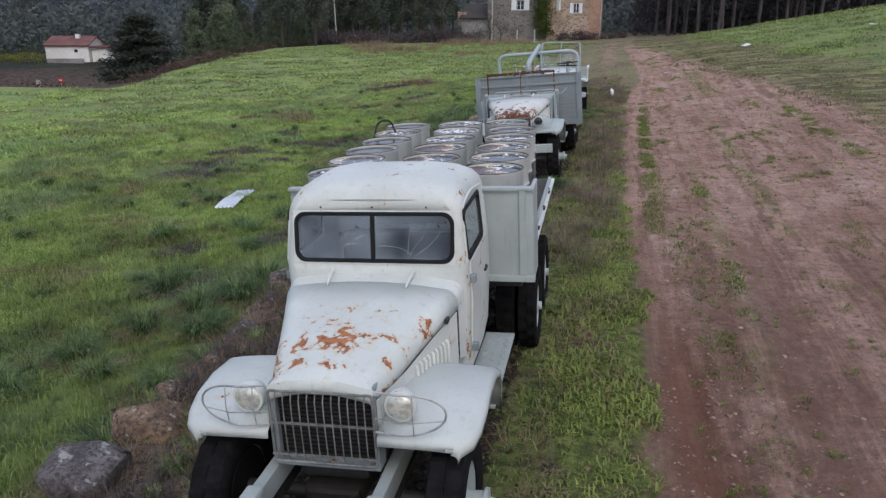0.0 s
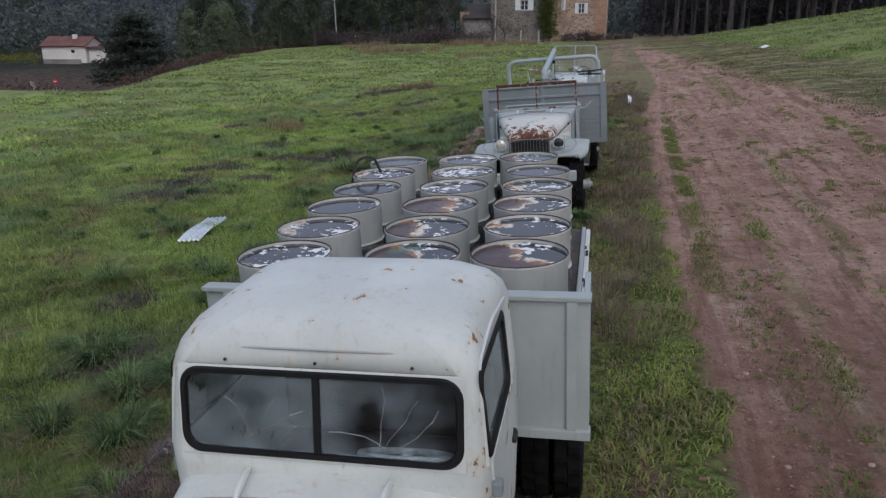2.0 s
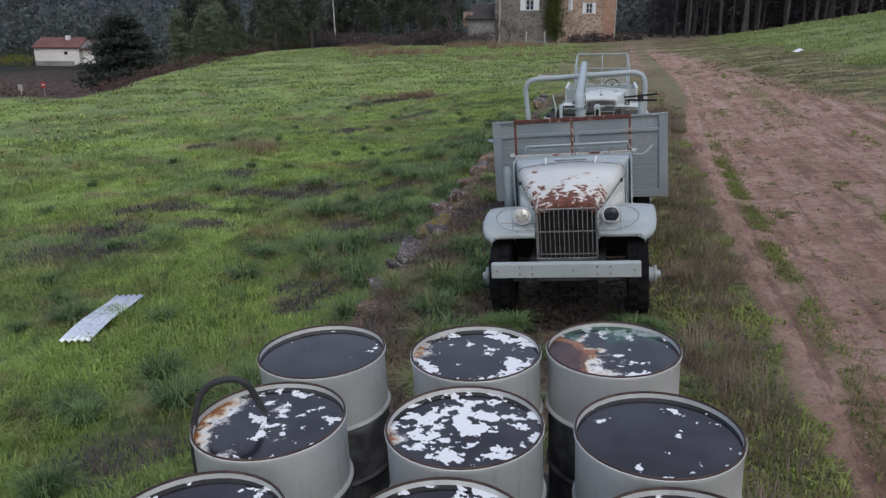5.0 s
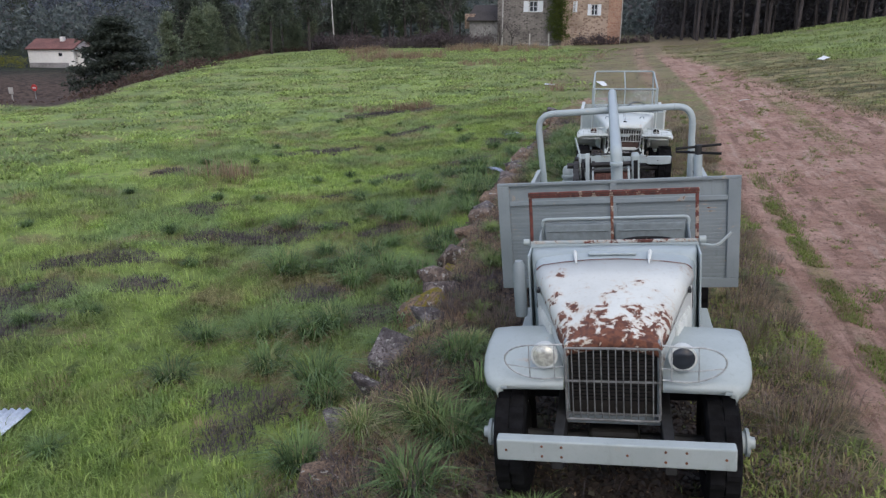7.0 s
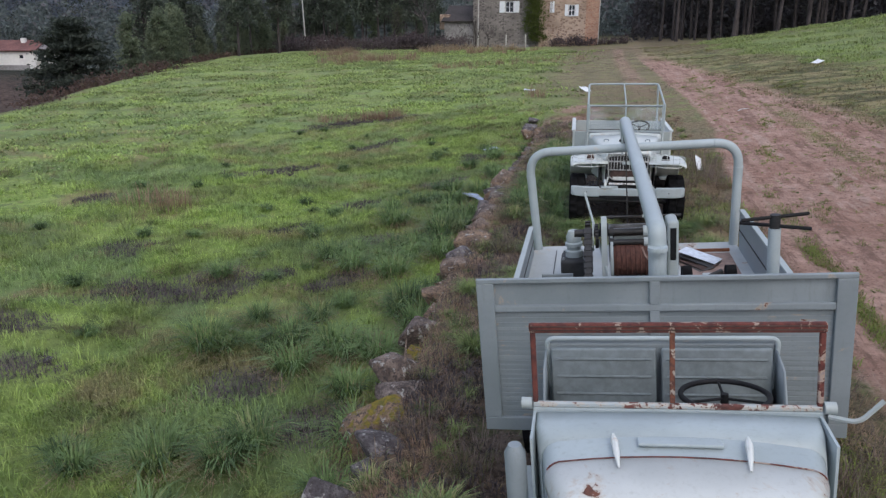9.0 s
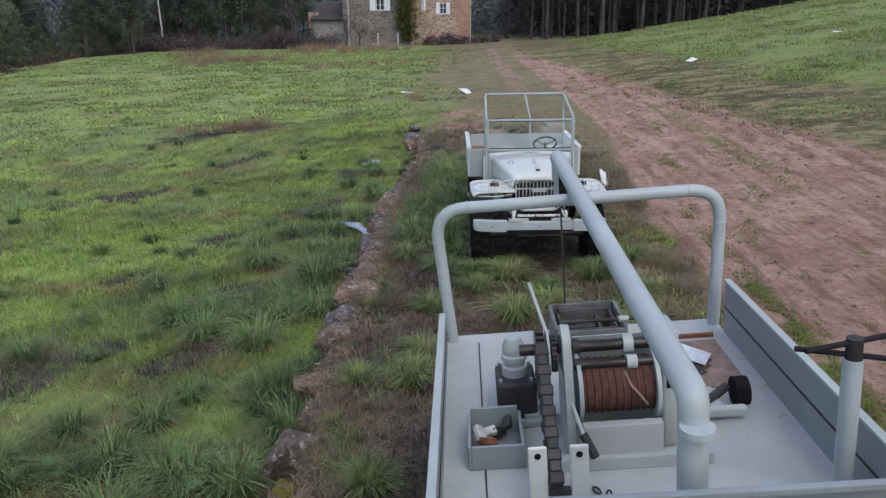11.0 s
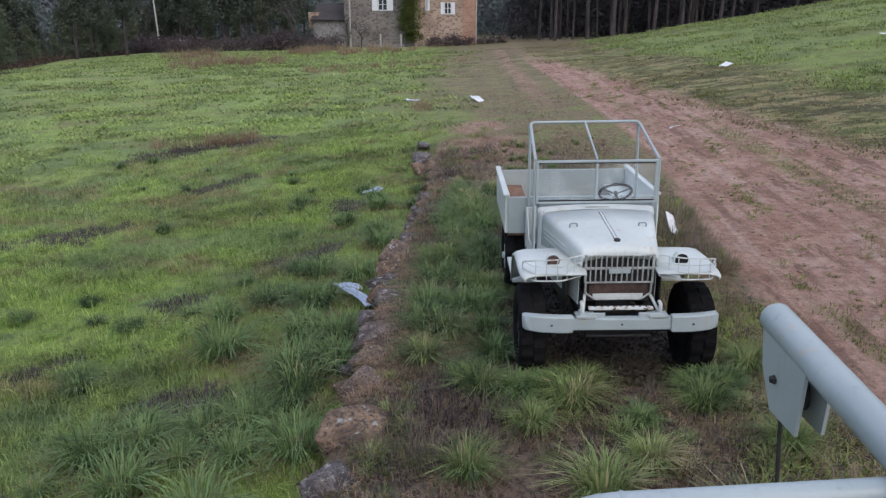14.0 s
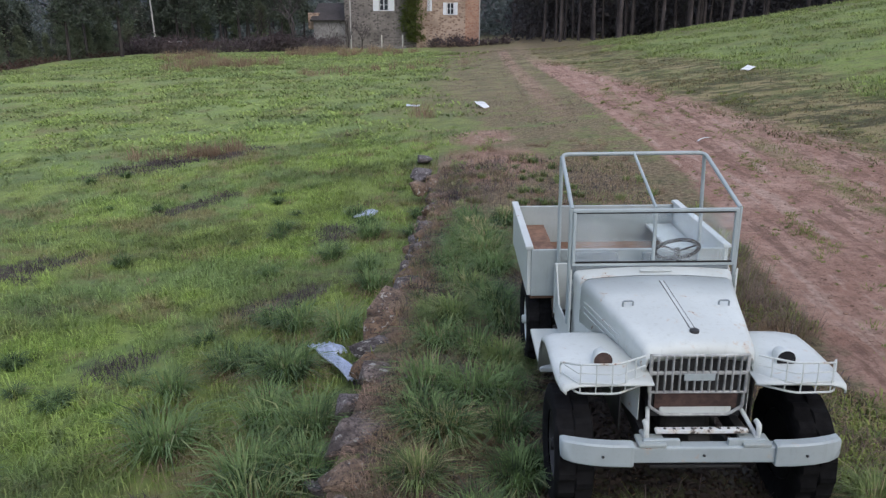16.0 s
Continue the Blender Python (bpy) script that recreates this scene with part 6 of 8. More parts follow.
leafy("blade_dry", (0.20, 0.14, 0.095), (0.50, 0.38, 0.25), (0.24, 0.15, 0.11), 0.3, glow=0.45)
leafy("twig_dark", (0.05, 0.041, 0.043), (0.155, 0.128, 0.130), (0.20, 0.158, 0.148), 0.3)
leafy("twig_pale", (0.13, 0.10, 0.085), (0.34, 0.265, 0.215), (0.19, 0.21, 0.08), 0.35, scale=1.2)
leafy("herb", (0.085, 0.120, 0.034), (0.31, 0.375, 0.100), (0.30, 0.235, 0.13), 0.35, scale=1.2, glow=0.5)

leafy("straw_pink", (0.22, 0.13, 0.095), (0.50, 0.34, 0.26), (0.36, 0.29, 0.14), 0.3, glow=0.4)
# near-black colour for the flakes that imitate shade under the vehicles
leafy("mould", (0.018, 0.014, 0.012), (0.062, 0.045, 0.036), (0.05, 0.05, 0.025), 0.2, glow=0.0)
leafy("verge_leaf", (0.095, 0.140, 0.040), (0.42, 0.50, 0.140), (0.33, 0.26, 0.15), 0.32, scale=1.4, glow=0.4)
GX0, GY0, GS = -22.0, 0.0, 0.1
GNX, GNY = 330, 500
ZGRID = np.array([[land(GX0 + i * GS, GY0 + j * GS) for i in range(GNX)] for j in range(GNY)])


def heights(x, y):
    """Ground heights for arrays of places near the vehicles."""
    u, v = np.clip((x - GX0) / GS, 0, GNX - 1.001), np.clip((y - GY0) / GS, 0, GNY - 1.001)
    i, j = u.astype(int), v.astype(int)
    a, b = u - i, v - j
    return (ZGRID[j, i] * (1 - a) + ZGRID[j, i + 1] * a) * (1 - b) + (ZGRID[j + 1, i] * (1 - a) + ZGRID[j + 1, i + 1] * a) * b


def blades(name, material, x, y, z, h, w, lean, az, label, category="grass"):
    """A joined sheet of bent blades, two quads' worth each."""
    n = len(x)
    dx, dy = np.cos(az), np.sin(az)
    sx, sy = -dy * w / 2, dx * w / 2
    co = np.empty((n, 5, 3), np.float32)
    mx, my, mz = x + dx * lean * h * 0.32, y + dy * lean * h * 0.32, z + h * 0.62
    co[:, 0] = np.stack([x - sx, y - sy, z - 0.01], 1)
    co[:, 1] = np.stack([x + sx, y + sy, z - 0.01], 1)
    co[:, 2] = np.stack([mx - sx * 0.8, my - sy * 0.8, mz], 1)
    co[:, 3] = np.stack([mx + sx * 0.8, my + sy * 0.8, mz], 1)
    co[:, 4] = np.stack([x + dx * lean * h, y + dy * lean * h, z + h * np.maximum(0.25, 1.05 - 0.35 * lean)], 1)
    tri = np.array([0, 1, 3, 0, 3, 2, 2, 3, 4], np.int32)
    idx = (np.arange(n, dtype=np.int32)[:, None] * 5 + tri[None]).ravel()
    me = bpy.data.meshes.new(name)
    me.vertices.add(n * 5)
    me.vertices.foreach_set("co", co.ravel())
    me.loops.add(n * 9)
    me.loops.foreach_set("vertex_index", idx)
    me.polygons.add(n * 3)
    me.polygons.foreach_set("loop_start", np.arange(0, n * 9, 3, dtype=np.int32))
    me.update()
    me.materials.append(MATS[material])
    return tagged(new(name, me), label, category, kind="stuff")


rng = np.random.default_rng(7)


def wavy(x, y, f, seed):
    """Cheap smooth variation for arrays, about -1 to 1."""
    return (np.sin(x * f + 1.7 * seed + 1.3 * np.sin(y * f * 0.8 + seed)) + np.sin(y * f * 1.3 + 2.1 * seed + 1.1 * np.sin(x * f * 0.9 - seed))) / 2


WALLS = np.array([wall_line(v) for v in np.arange(0, 60, 0.1)])
HEATH = ((-10.1, 24.7, 1.35, 0.55), (-12.5, 22.3, 1.1, 0.35), (-12.45, 20.45, 0.7, 0.45), (-10.65, 21.3, 0.55, 0.35), (-11.3, 19.55, 0.35, 0.25), (-13.4, 45.4, 2.0, 0.75), (-6.1, 17.45, 0.6, 0.4),
         (-6.3, 16.65, 0.4, 0.35), (-5.75, 20.1, 0.45, 0.35), (-7.2, 21.05, 0.5, 0.35), (-12.5, 26.6, 0.55, 0.3), (-7.1, 25.0, 0.5, 0.3), (-9.1, 24.45, 0.35, 0.25), (-6.1, 22.4, 0.35, 0.25),
         (-7.45, 27.35, 0.5, 0.3), (-8.8, 31.0, 0.5, 0.28), (-8.7, 25.4, 0.35, 0.22), (-6.85, 36.5, 0.45, 0.35), (-12.8, 34.7, 1.0, 0.4), (-6.8, 32.85, 0.6, 0.3), (-8.0, 12.0, 0.45, 0.35),
         (-12.0, 18.9, 0.9, 0.35), (-9.6, 28.6, 0.4, 0.2), (-17.0, 30.0, 1.3, 0.4), (-6.2, 12.6, 0.5, 0.4), (-7.0, 10.2, 0.5, 0.4), (-11.0, 40.0, 0.8, 0.3))


def heath_at(x, y):
    d = np.full(len(x), 9.0)
    for cx, cy, rx, ry in HEATH:
        a = 0.5
        u, v = (x - cx) * math.cos(a) + (y - cy) * math.sin(a), -(x - cx) * math.sin(a) + (y - cy) * math.cos(a)
        d = np.minimum(d, np.hypot(u / (rx * 1.2), v / (ry * 1.35)) + 0.35 * wavy(x, y, 3.0, cx))
    return d


def scatter(n, x0, x1, y0, y1):
    return rng.uniform(x0, x1, n), rng.uniform(y0, y1, n)


# short meadow grass beside the wall
x, y = scatter(260000, -17.5, -4.0, 1.5, 47.5)
wl = WALLS[(y * 10).astype(int)]
hd = heath_at(x, y)
keep = (x < wl - 0.05) & (hd + 0.3 * rng.random(len(x)) > 1.15) & (rng.random(len(x)) < np.clip(1.25 + (x - wl) / 13, 0.2, 1.0)) & (wavy(x, y, 1.1, 4.0) + rng.random(len(x)) * 1.3 > -0.25) & (rng.random(len(x)) < np.clip((48.5 - y) / 12, 0.05, 1))
x, y = x[keep], y[keep]
tall = np.clip(0.55 + 0.6 * wavy(x, y, 0.9, 1.0) + 0.4 * wavy(x, y, 2.7, 2.0), 0.12, 1.6)
near = np.clip(1 - (WALLS[(y * 10).astype(int)] - x) / 5, 0, 1)
h = (0.045 + 0.075 * tall + 0.01 * near * tall) * rng.uniform(0.6, 1.3, len(x))
blades("meadow_grass", "blade_meadow", x, y, heights(x, y), h, 0.008 + 0.04 * h, rng.uniform(0.2, 0.9, len(x)), rng.uniform(0, math.tau, len(x)), "uneven bright green meadow grass")

# wider meadow, further off
x, y = scatter(110000, -60.0, 44.0, 8.0, 118.0)
keep = ((x < -16.5) | (y > 46.5) | (x > 2.0)) & ((x > -40.5 - 8.4 * np.clip((y - 60) / 40, 0, 1)) | (y < 53)) & (rng.random(len(x)) < np.clip(60 / (y + 10), 0.25, 1))
LEFTS, RIGHTS = np.array([track_left(v) for v in range(121)]), np.array([track_right(v) for v in range(121)])
keep &= ~((x > LEFTS[y.astype(int)]) & (x < RIGHTS[y.astype(int)] - 0.2))
keep &= ~((x > -5.5) & (x < 2.0) & (y > 44) & (rng.random(len(x)) < 0.75))
keep &= wavy(x, y, 0.45, 3.0) + 0.6 * wavy(x, y, 1.4, 5.0) + rng.random(len(x)) > 0.35
x, y = x[keep], y[keep]
z = np.array([land(a, b) for a, b in zip(x, y)])
h = rng.uniform(0.03, 0.075, len(x)) * (1 + 0.7 * np.clip(wavy(x, y, 0.5, 9.0), -0.6, 1))
w, lean, az = 0.018 + 0.15 * h, rng.uniform(0.9, 2.4, len(x)), rng.uniform(0, math.tau, len(x))
hill = (x > 4) & (x < RIGHTS[y.astype(int)] + 6.0 + 1.5 * wavy(x, y, 0.6, 4.0))
blades("meadow_grass", "blade_meadow", x[~hill], y[~hill], z[~hill], h[~hill], w[~hill], lean[~hill], az[~hill], "distant tussocky meadow grass")
blades("slope_grass", "blade_olive", x[hill], y[hill], z[hill], h[hill], w[hill], lean[hill], az[hill], "olive and green grass on the slope")


def clumps(name, material, centres, per, reach, h0, h1, w0, label, category="grass", lean0=0.35, lean1=1.25, far=False):
    """Tufts: many blades that arch away from each centre."""
    centres = np.array(centres)
    if far:
        centres = np.column_stack([centres, [land(a, b) for a, b in centres[:, :2]]])
    cs = np.repeat(centres, per, axis=0)
    n = len(cs)
    az, r = rng.uniform(0, math.tau, n), np.sqrt(rng.random(n)) * reach * cs[:, 2]
    x, y = cs[:, 0] + r * np.cos(az), cs[:, 1] + r * np.sin(az)
    h = rng.uniform(h0, h1, n) * cs[:, 2]
    w = w0 * rng.uniform(0.6, 1.3, n) * (np.maximum(1.0, cs[:, 2]))
    return blades(name, material, x, y, cs[:, 3] if far else heights(x, y), h, w, rng.uniform(lean0, lean1, n), az + rng.normal(0, 0.5, n), label, category)


FOOT = ((-2.75, -0.65, 3.4, 10.8), (-3.2, -1.1, 15.2, 21.6), (-3.2, -1.4, 26.9, 31.2))


def clear_of_trucks(x, y):
    return all(not (a < x < b and c < y < d) for a, b, c, d in FOOT)


random.seed(21)
# the carpet of the meadow: small leaning clumps, larger and sparser away from the wall
soft, wide = [], []
while len(soft) < 8200:
    y, d = random.uniform(2.0, 49.0), random.expovariate(0.13)
    x = wall_line(min(y, 59)) - 0.15 - d
    if y > WALL_END and random.random() < 0.3:
        x += random.uniform(0, 4)
    if x > -21.5 and random.random() < (51 - y) / 13 and (d > 2.2 or random.random() < 0.25) and random.random() < 0.75 + 0.5 * wavy(np.array([x]), np.array([y]), 1.2, 6.0)[0]:
        soft.append((x, y, random.uniform(0.6, 1.35) * (1 + 0.03 * d)))
soft = [p for p, k in zip(soft, heath_at(np.array([p[0] for p in soft]), np.array([p[1] for p in soft])) > 1.2) if k]
clumps("meadow_clumps", "blade_meadow", soft, 30, 0.15, 0.06, 0.17, 0.009, "soft leaning clumps of bright meadow grass", lean0=0.5, lean1=1.7)
while len(wide) < 3600:
    y = 4 + 110 * random.random() ** 1.35
    x = -4 - 41 * random.random()
    if (x < -19 or y > 46) and (y < 53 or x > field_edge(y) + 0.5) and random.random() < 0.7 + 0.5 * wavy(np.array([x]), np.array([y]), 0.7, 6.0)[0] and not (y > 46 and x > -7 and random.random() < 0.85):
        wide.append((x, y, random.uniform(1.2, 2.6) * (1 + y / 90)))
clumps("far_meadow_clumps", "blade_meadow", wide, 30, 0.28, 0.02, 0.06, 0.024, "clumps of meadow grass further off", lean0=1.0, lean1=2.6, far=True)
hill = []
while len(hill) < 7400:
    y = 6 + 100 * random.random() ** 1.3
    x = track_right(y) - 0.5 + 34 * random.random() ** 1.5
    if random.random() < 0.55 + 0.6 * wavy(np.array([x]), np.array([y]), 0.55, 2.0)[0]:
        hill.append((x, y, random.uniform(0.9, 2.2) * (1 + y / 120)))
low = [p for p in hill if p[0] - track_right(p[1]) < 5.5 + math.sin(p[1] * 0.5)]
high = [p for p in hill if p[0] - track_right(p[1]) >= 5.5 + math.sin(p[1] * 0.5)]
clumps("slope_clumps", "blade_olive", low, 15, 0.20, 0.014, 0.042, 0.012, "low olive-green clumps on the slope", lean0=0.9, lean1=2.4, far=True)
clumps("slope_tussocks", "blade_meadow", high, 20, 0.24, 0.03, 0.085, 0.016, "brighter green clumps up the slope", lean0=0.8, lean1=2.2, far=True)
# thick blue-green tussocks on both sides of the wall
sedge = []
for _ in range(85):
    y = random.uniform(3.5, 38)
    d = random.expovariate(0.55)
    if d < 6:
        sedge.append((wall_line(y) - 0.25 - d, y, random.uniform(0.7, 1.3)))
for _ in range(60):
    sedge.append((random.uniform(-16, -7), random.uniform(6, 44), random.uniform(0.4, 0.75)))
for x, y, k in ((-7.2, 28.75, 1.5), (-6.15, 29.1, 1.35), (-6.05, 28.05, 1.35), (-5.5, 28.0, 1.2), (-6.2, 30.2, 1.35), (-5.75, 31.4, 1.2), (-6.45, 31.7, 1.25), (-5.85, 27.55, 1.35), (-5.6, 23.7, 1.3), (-6.2, 25.1, 1.3),
                (-8.25, 22.3, 1.4), (-6.95, 22.4, 1.2), (-5.65, 28.9, 1.3), (-5.7, 17.9, 1.3), (-6.8, 30.6, 1.1), (-7.6, 30.0, 1.1), (-5.6, 33.2, 1.1), (-5.55, 26.2, 1.2), (-6.6, 26.6, 1.1), (-7.7, 26.3, 1.1), (-5.5, 21.9, 1.1), (-6.4, 19.4, 1.1)):
    sedge.append((x, y, k))
for x, y, k in ((-3.35, 26.7, 0.8), (-3.55, 27.4, 1.0), (-3.6, 28.2, 1.0), (-3.65, 28.9, 1.0), (-2.15, 26.1, 0.6), (-3.85, 26.9, 0.8), (-1.35, 26.55, 0.6), (-3.75, 15.4, 1.1), (-3.6, 16.2, 1.1), (-3.5, 17.2, 1.0), (-3.9, 17.9, 1.0), (-3.4, 14.8, 0.8), (-2.4, 14.4, 0.5), (-1.4, 14.5, 0.6)):
    sedge.append((x, y, k))
bank_tussocks = [(-1.73, 24.2, 1.55), (-2.7, 24.9, 1.25), (-3.8, 25.25, 1.0), (-3.2, 26.0, 0.85), (-2.75, 26.4, 1.15), (-3.8, 23.8, 1.0), (-3.9, 23.2, 1.0), (-4.5, 23.25, 0.75), (-3.1, 23.7, 0.85), (-3.75, 34.0, 1.3), (-4.0, 31.7, 1.2),
                 (-4.1, 28.1, 1.0), (-4.2, 30.85, 1.2), (-3.85, 33.3, 1.35), (-4.0, 34.6, 1.3), (-4.5, 31.0, 0.9), (-3.7, 26.7, 1.0), (-4.35, 27.45, 1.0), (-3.9, 16.4, 1.2), (-4.5, 16.2, 0.9),
                 (-3.6, 29.6, 1.1), (-2.6, 26.75, 0.9), (-1.5, 26.3, 1.0), (-0.95, 25.6, 0.9), (-1.2, 23.4, 1.0), (-0.8, 27.1, 0.9), (-2.2, 25.4, 0.9), (-3.4, 35.6, 1.0), (-3.1, 22.9, 0.9), (-4.1, 21.3, 0.9), (-3.6, 14.6, 0.9), (-3.3, 13.5, 1.0), (-3.8, 18.2, 0.8)]
for _ in range(34):   # rank grass along the small truck's flank
    sedge.append((random.uniform(-4.45, -3.45), random.uniform(28.0, 36.0), random.uniform(0.8, 1.2)))
sedge = [p for p in sedge if clear_of_trucks(p[0], p[1])]
for x0, x1, y in ((-3.4, -2.9, 26.70), (-1.75, -1.2, 26.72), (-3.1, -2.7, 15.2), (-1.45, -1.05, 15.2), (-3.5, -3.3, 27.6), (-3.45, -3.3, 29.6), (-3.5, -3.3, 16.6)):
    for _ in range(8):
        sedge.append((random.uniform(x0, x1), y + random.uniform(-0.12, 0.02), random.uniform(0.42, 0.72)))
clumps("grass_tussocks", "blade_sedge", sedge, 260, 0.17, 0.16, 0.42, 0.0115, "thick blue-green grass tussocks by the stone wall", lean0=0.15, lean1=1.7)
clumps("bank_tussocks", "blade_tuft", bank_tussocks, 420, 0.13, 0.16, 0.38, 0.0095, "large arching green grass tussocks on the bank", lean0=0.15, lean1=1.7)
skirts = [(x + random.gauss(0, 0.05), y - 0.12 + random.gauss(0, 0.05), k) for x, y, k in bank_tussocks + [p for p in sedge if p[2] > 0.95]]
clumps("tussock_skirts", "blade_dry", skirts, 150, 0.26, 0.07, 0.24, 0.0055, "dead straw skirts round the grass tussocks", lean0=1.0, lean1=2.4)
tufts, dry_tufts = [], []
while len(tufts) < 250:
    x, y = random.uniform(-4.8, -0.3), random.uniform(2.5, 42)
    if clear_of_trucks(x, y) and not (-4.35 < x < -3.5 and random.random() < 0.7):
        tufts.append((x, y, random.uniform(0.35, 0.9)))
for y in np.arange(4, 41, 0.36):   # growing over the stones
    tufts.append((wall_line(y) + random.uniform(0.25, 0.7), y, random.uniform(0.3, 0.75)))
for x0, x1, y0, y1, n in ((-3.1, -0.7, 3.6, 10.6, 40), (-3.2, -1.2, 17.5, 21.4, 24), (-3.0, -1.5, 29, 31, 12)):   # short ones in the shade of the vehicles
    for _ in range(n):
        tufts.append((random.uniform(x0, x1), random.uniform(y0, y1), random.uniform(0.2, 0.42)))
clumps("grass_tufts", "blade_tuft", tufts, 110, 0.14, 0.10, 0.26, 0.009, "green grass tufts in the litter round the vehicles")
for _ in range(420):
    x, y = random.uniform(-4.9, -0.1), random.uniform(2.5, 44)
    if clear_of_trucks(x, y):
        dry_tufts.append((x, y, random.uniform(0.4, 1.0)))
for _ in range(130):
    dry_tufts.append((random.gauss(-0.35, 0.3), random.uniform(11, 34), random.uniform(0.5, 1.1)))
for y in np.arange(4, 41, 0.3):
    dry_tufts.append((wall_line(y) + random.uniform(0.1, 0.8), y, random.uniform(0.4, 0.9)))
pink = [(wall_line(y) + random.uniform(0.12, 0.5), y + random.uniform(-0.2, 0.2), random.uniform(0.6, 1.1)) for y in np.arange(12, 41, 0.8)]
clumps("dead_moss_grass", "straw_pink", pink, 170, 0.3, 0.04, 0.14, 0.007, "pinkish dead grass lying over the wall stones", lean0=0.8, lean1=2.2)
for _ in range(170):
    y = random.uniform(4, 46)
    dry_tufts.append((wall_line(y) - 0.3 - random.expovariate(0.3), y, random.uniform(0.4, 0.9)))
clumps("dry_grass", "blade_dry", dry_tufts, 90, 0.26, 0.06, 0.24, 0.005, "dry straw-brown grass tufts", lean0=0.7, lean1=2.0)
straw = [(random.gauss(cx, sx), random.gauss(cy, sy), random.uniform(0.8, 1.5)) for cx, cy, sx, sy, n in ((-13.2, 46.0, 0.8, 0.5, 9), (-15.5, 78.0, 1.6, 1.6, 14), (-11.5, 80.0, 1.5, 1.5, 10), (-7.5, 84.0, 1.5, 1.5, 10), (-13.7, 29.8, 0.45, 0.5, 7), (-21.0, 40.0, 0.3, 0.3, 3), (-6.5, 52.0, 0.3, 0.5, 3)) for _ in range(n)]
clumps("straw_stalks", "blade_dry", straw, 40, 0.35, 0.2, 0.5, 0.014, "tall pale dead stalks in the meadow", lean0=0.1, lean1=0.5, far=True)

# patches of short growth in the litter
x, y = scatter(100000, -4.9, -0.4, 3.0, 42.0)
keep = wavy(x, y, 1.4, 5.0) + 0.5 * wavy(x, y, 3.9, 1.0) + 0.9 * rng.random(len(x)) > 0.62 + 0.5 * np.exp(-((x + 3.95) / 0.5) ** 2)
for x0, x1, y0, y1 in FOOT:
    keep &= ~((x > x0) & (x < x1) & (y > y0) & (y < y1) & (rng.random(len(x)) < 0.85))
x, y = x[keep], y[keep]
h = rng.uniform(0.03, 0.13, len(x))
k = rng.random(len(x)) < 0.42
for pick, material, name, label in ((k, "blade_tuft", "short_grass", "short green grass in the litter"), (~k, "blade_dry", "dead_grass", "flattened dead grass in the litter")):
    n = int(pick.sum())
    blades(name, material, x[pick], y[pick], heights(x[pick], y[pick]), h[pick], 0.004 + 0.03 * h[pick], rng.uniform(0.5, 2.0, n), rng.uniform(0, math.tau, n), label)

# dead leaves, chips of bark and twigs lying flat
x, y = scatter(42000, -4.8, -0.2, 12.0, 40.0)
keep = (wavy(x, y, 1.3, 2.0) + 0.5 * wavy(x, y, 3.3, 7.0) + 1.2 * rng.random(len(x)) > 0.25)
x, y = x[keep], y[keep]
k = rng.random(len(x)) < 0.6
for pick, material, name, label in ((k, "blade_dry", "leaf_litter", "pale dead leaves and straw on the bank"), (~k, "twig_dark", "dark_litter", "dark twigs and rotten leaves on the bank")):
    n = int(pick.sum())
    blades(name, material, x[pick], y[pick], heights(x[pick], y[pick]) + 0.012, rng.uniform(0.012, 0.035, n), rng.uniform(0.008, 0.026, n), rng.uniform(1.5, 3.5, n), rng.uniform(0, math.tau, n), label, "litter")

x, y = scatter(60000, -3.3, -0.9, 4.0, 31.0)   # dark flakes that paint the shade beneath the vehicles
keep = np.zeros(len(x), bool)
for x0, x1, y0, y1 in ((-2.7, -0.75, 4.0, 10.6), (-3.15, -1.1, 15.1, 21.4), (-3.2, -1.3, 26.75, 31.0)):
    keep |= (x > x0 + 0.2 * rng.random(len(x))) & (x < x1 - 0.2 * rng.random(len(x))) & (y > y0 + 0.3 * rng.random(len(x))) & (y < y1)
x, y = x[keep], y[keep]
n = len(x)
blades("leaf_mould", "mould", x, y, heights(x, y) + 0.014, rng.uniform(0.015, 0.05, n), rng.uniform(0.03, 0.07, n), rng.uniform(1.5, 3.0, n), rng.uniform(0, math.tau, n), "dark flakes standing in for shade beneath the vehicles", "litter")

# low green herbs on the verge of the track and in its strips
x, y = scatter(95000, -1.4, 0.8, 1.5, 36.0)
keep = (x < LEFTS[y.astype(int)] + 0.14 * wavy(x, y, 2.2, 1.0) + 0.16 * wavy(x, y, 6.0, 2.0)) & (wavy(x, y, 1.6, 6.0) + 0.5 * wavy(x, y, 4.1, 3.0) + 1.3 * rng.random(len(x)) > -0.1 + 0.75 * np.clip((y - 12) / 6, 0, 1))
keep &= ~((x > -2.75) & (x < -0.62) & (y > 3.4) & (y < 10.8) & (rng.random(len(x)) < 0.8))
x, y = x[keep], y[keep]
h = rng.uniform(0.02, 0.10, len(x)) * np.clip(1 + 0.6 * wavy(x, y, 2.0, 8.0), 0.4, 1.7)
blades("verge_grass", "verge_leaf", x, y, heights(x, y), h, 0.012 + 0.05 * h, rng.uniform(0.4, 1.6, len(x)), rng.uniform(0, math.tau, len(x)), "low green weeds along the track")
sx, sy = [], []
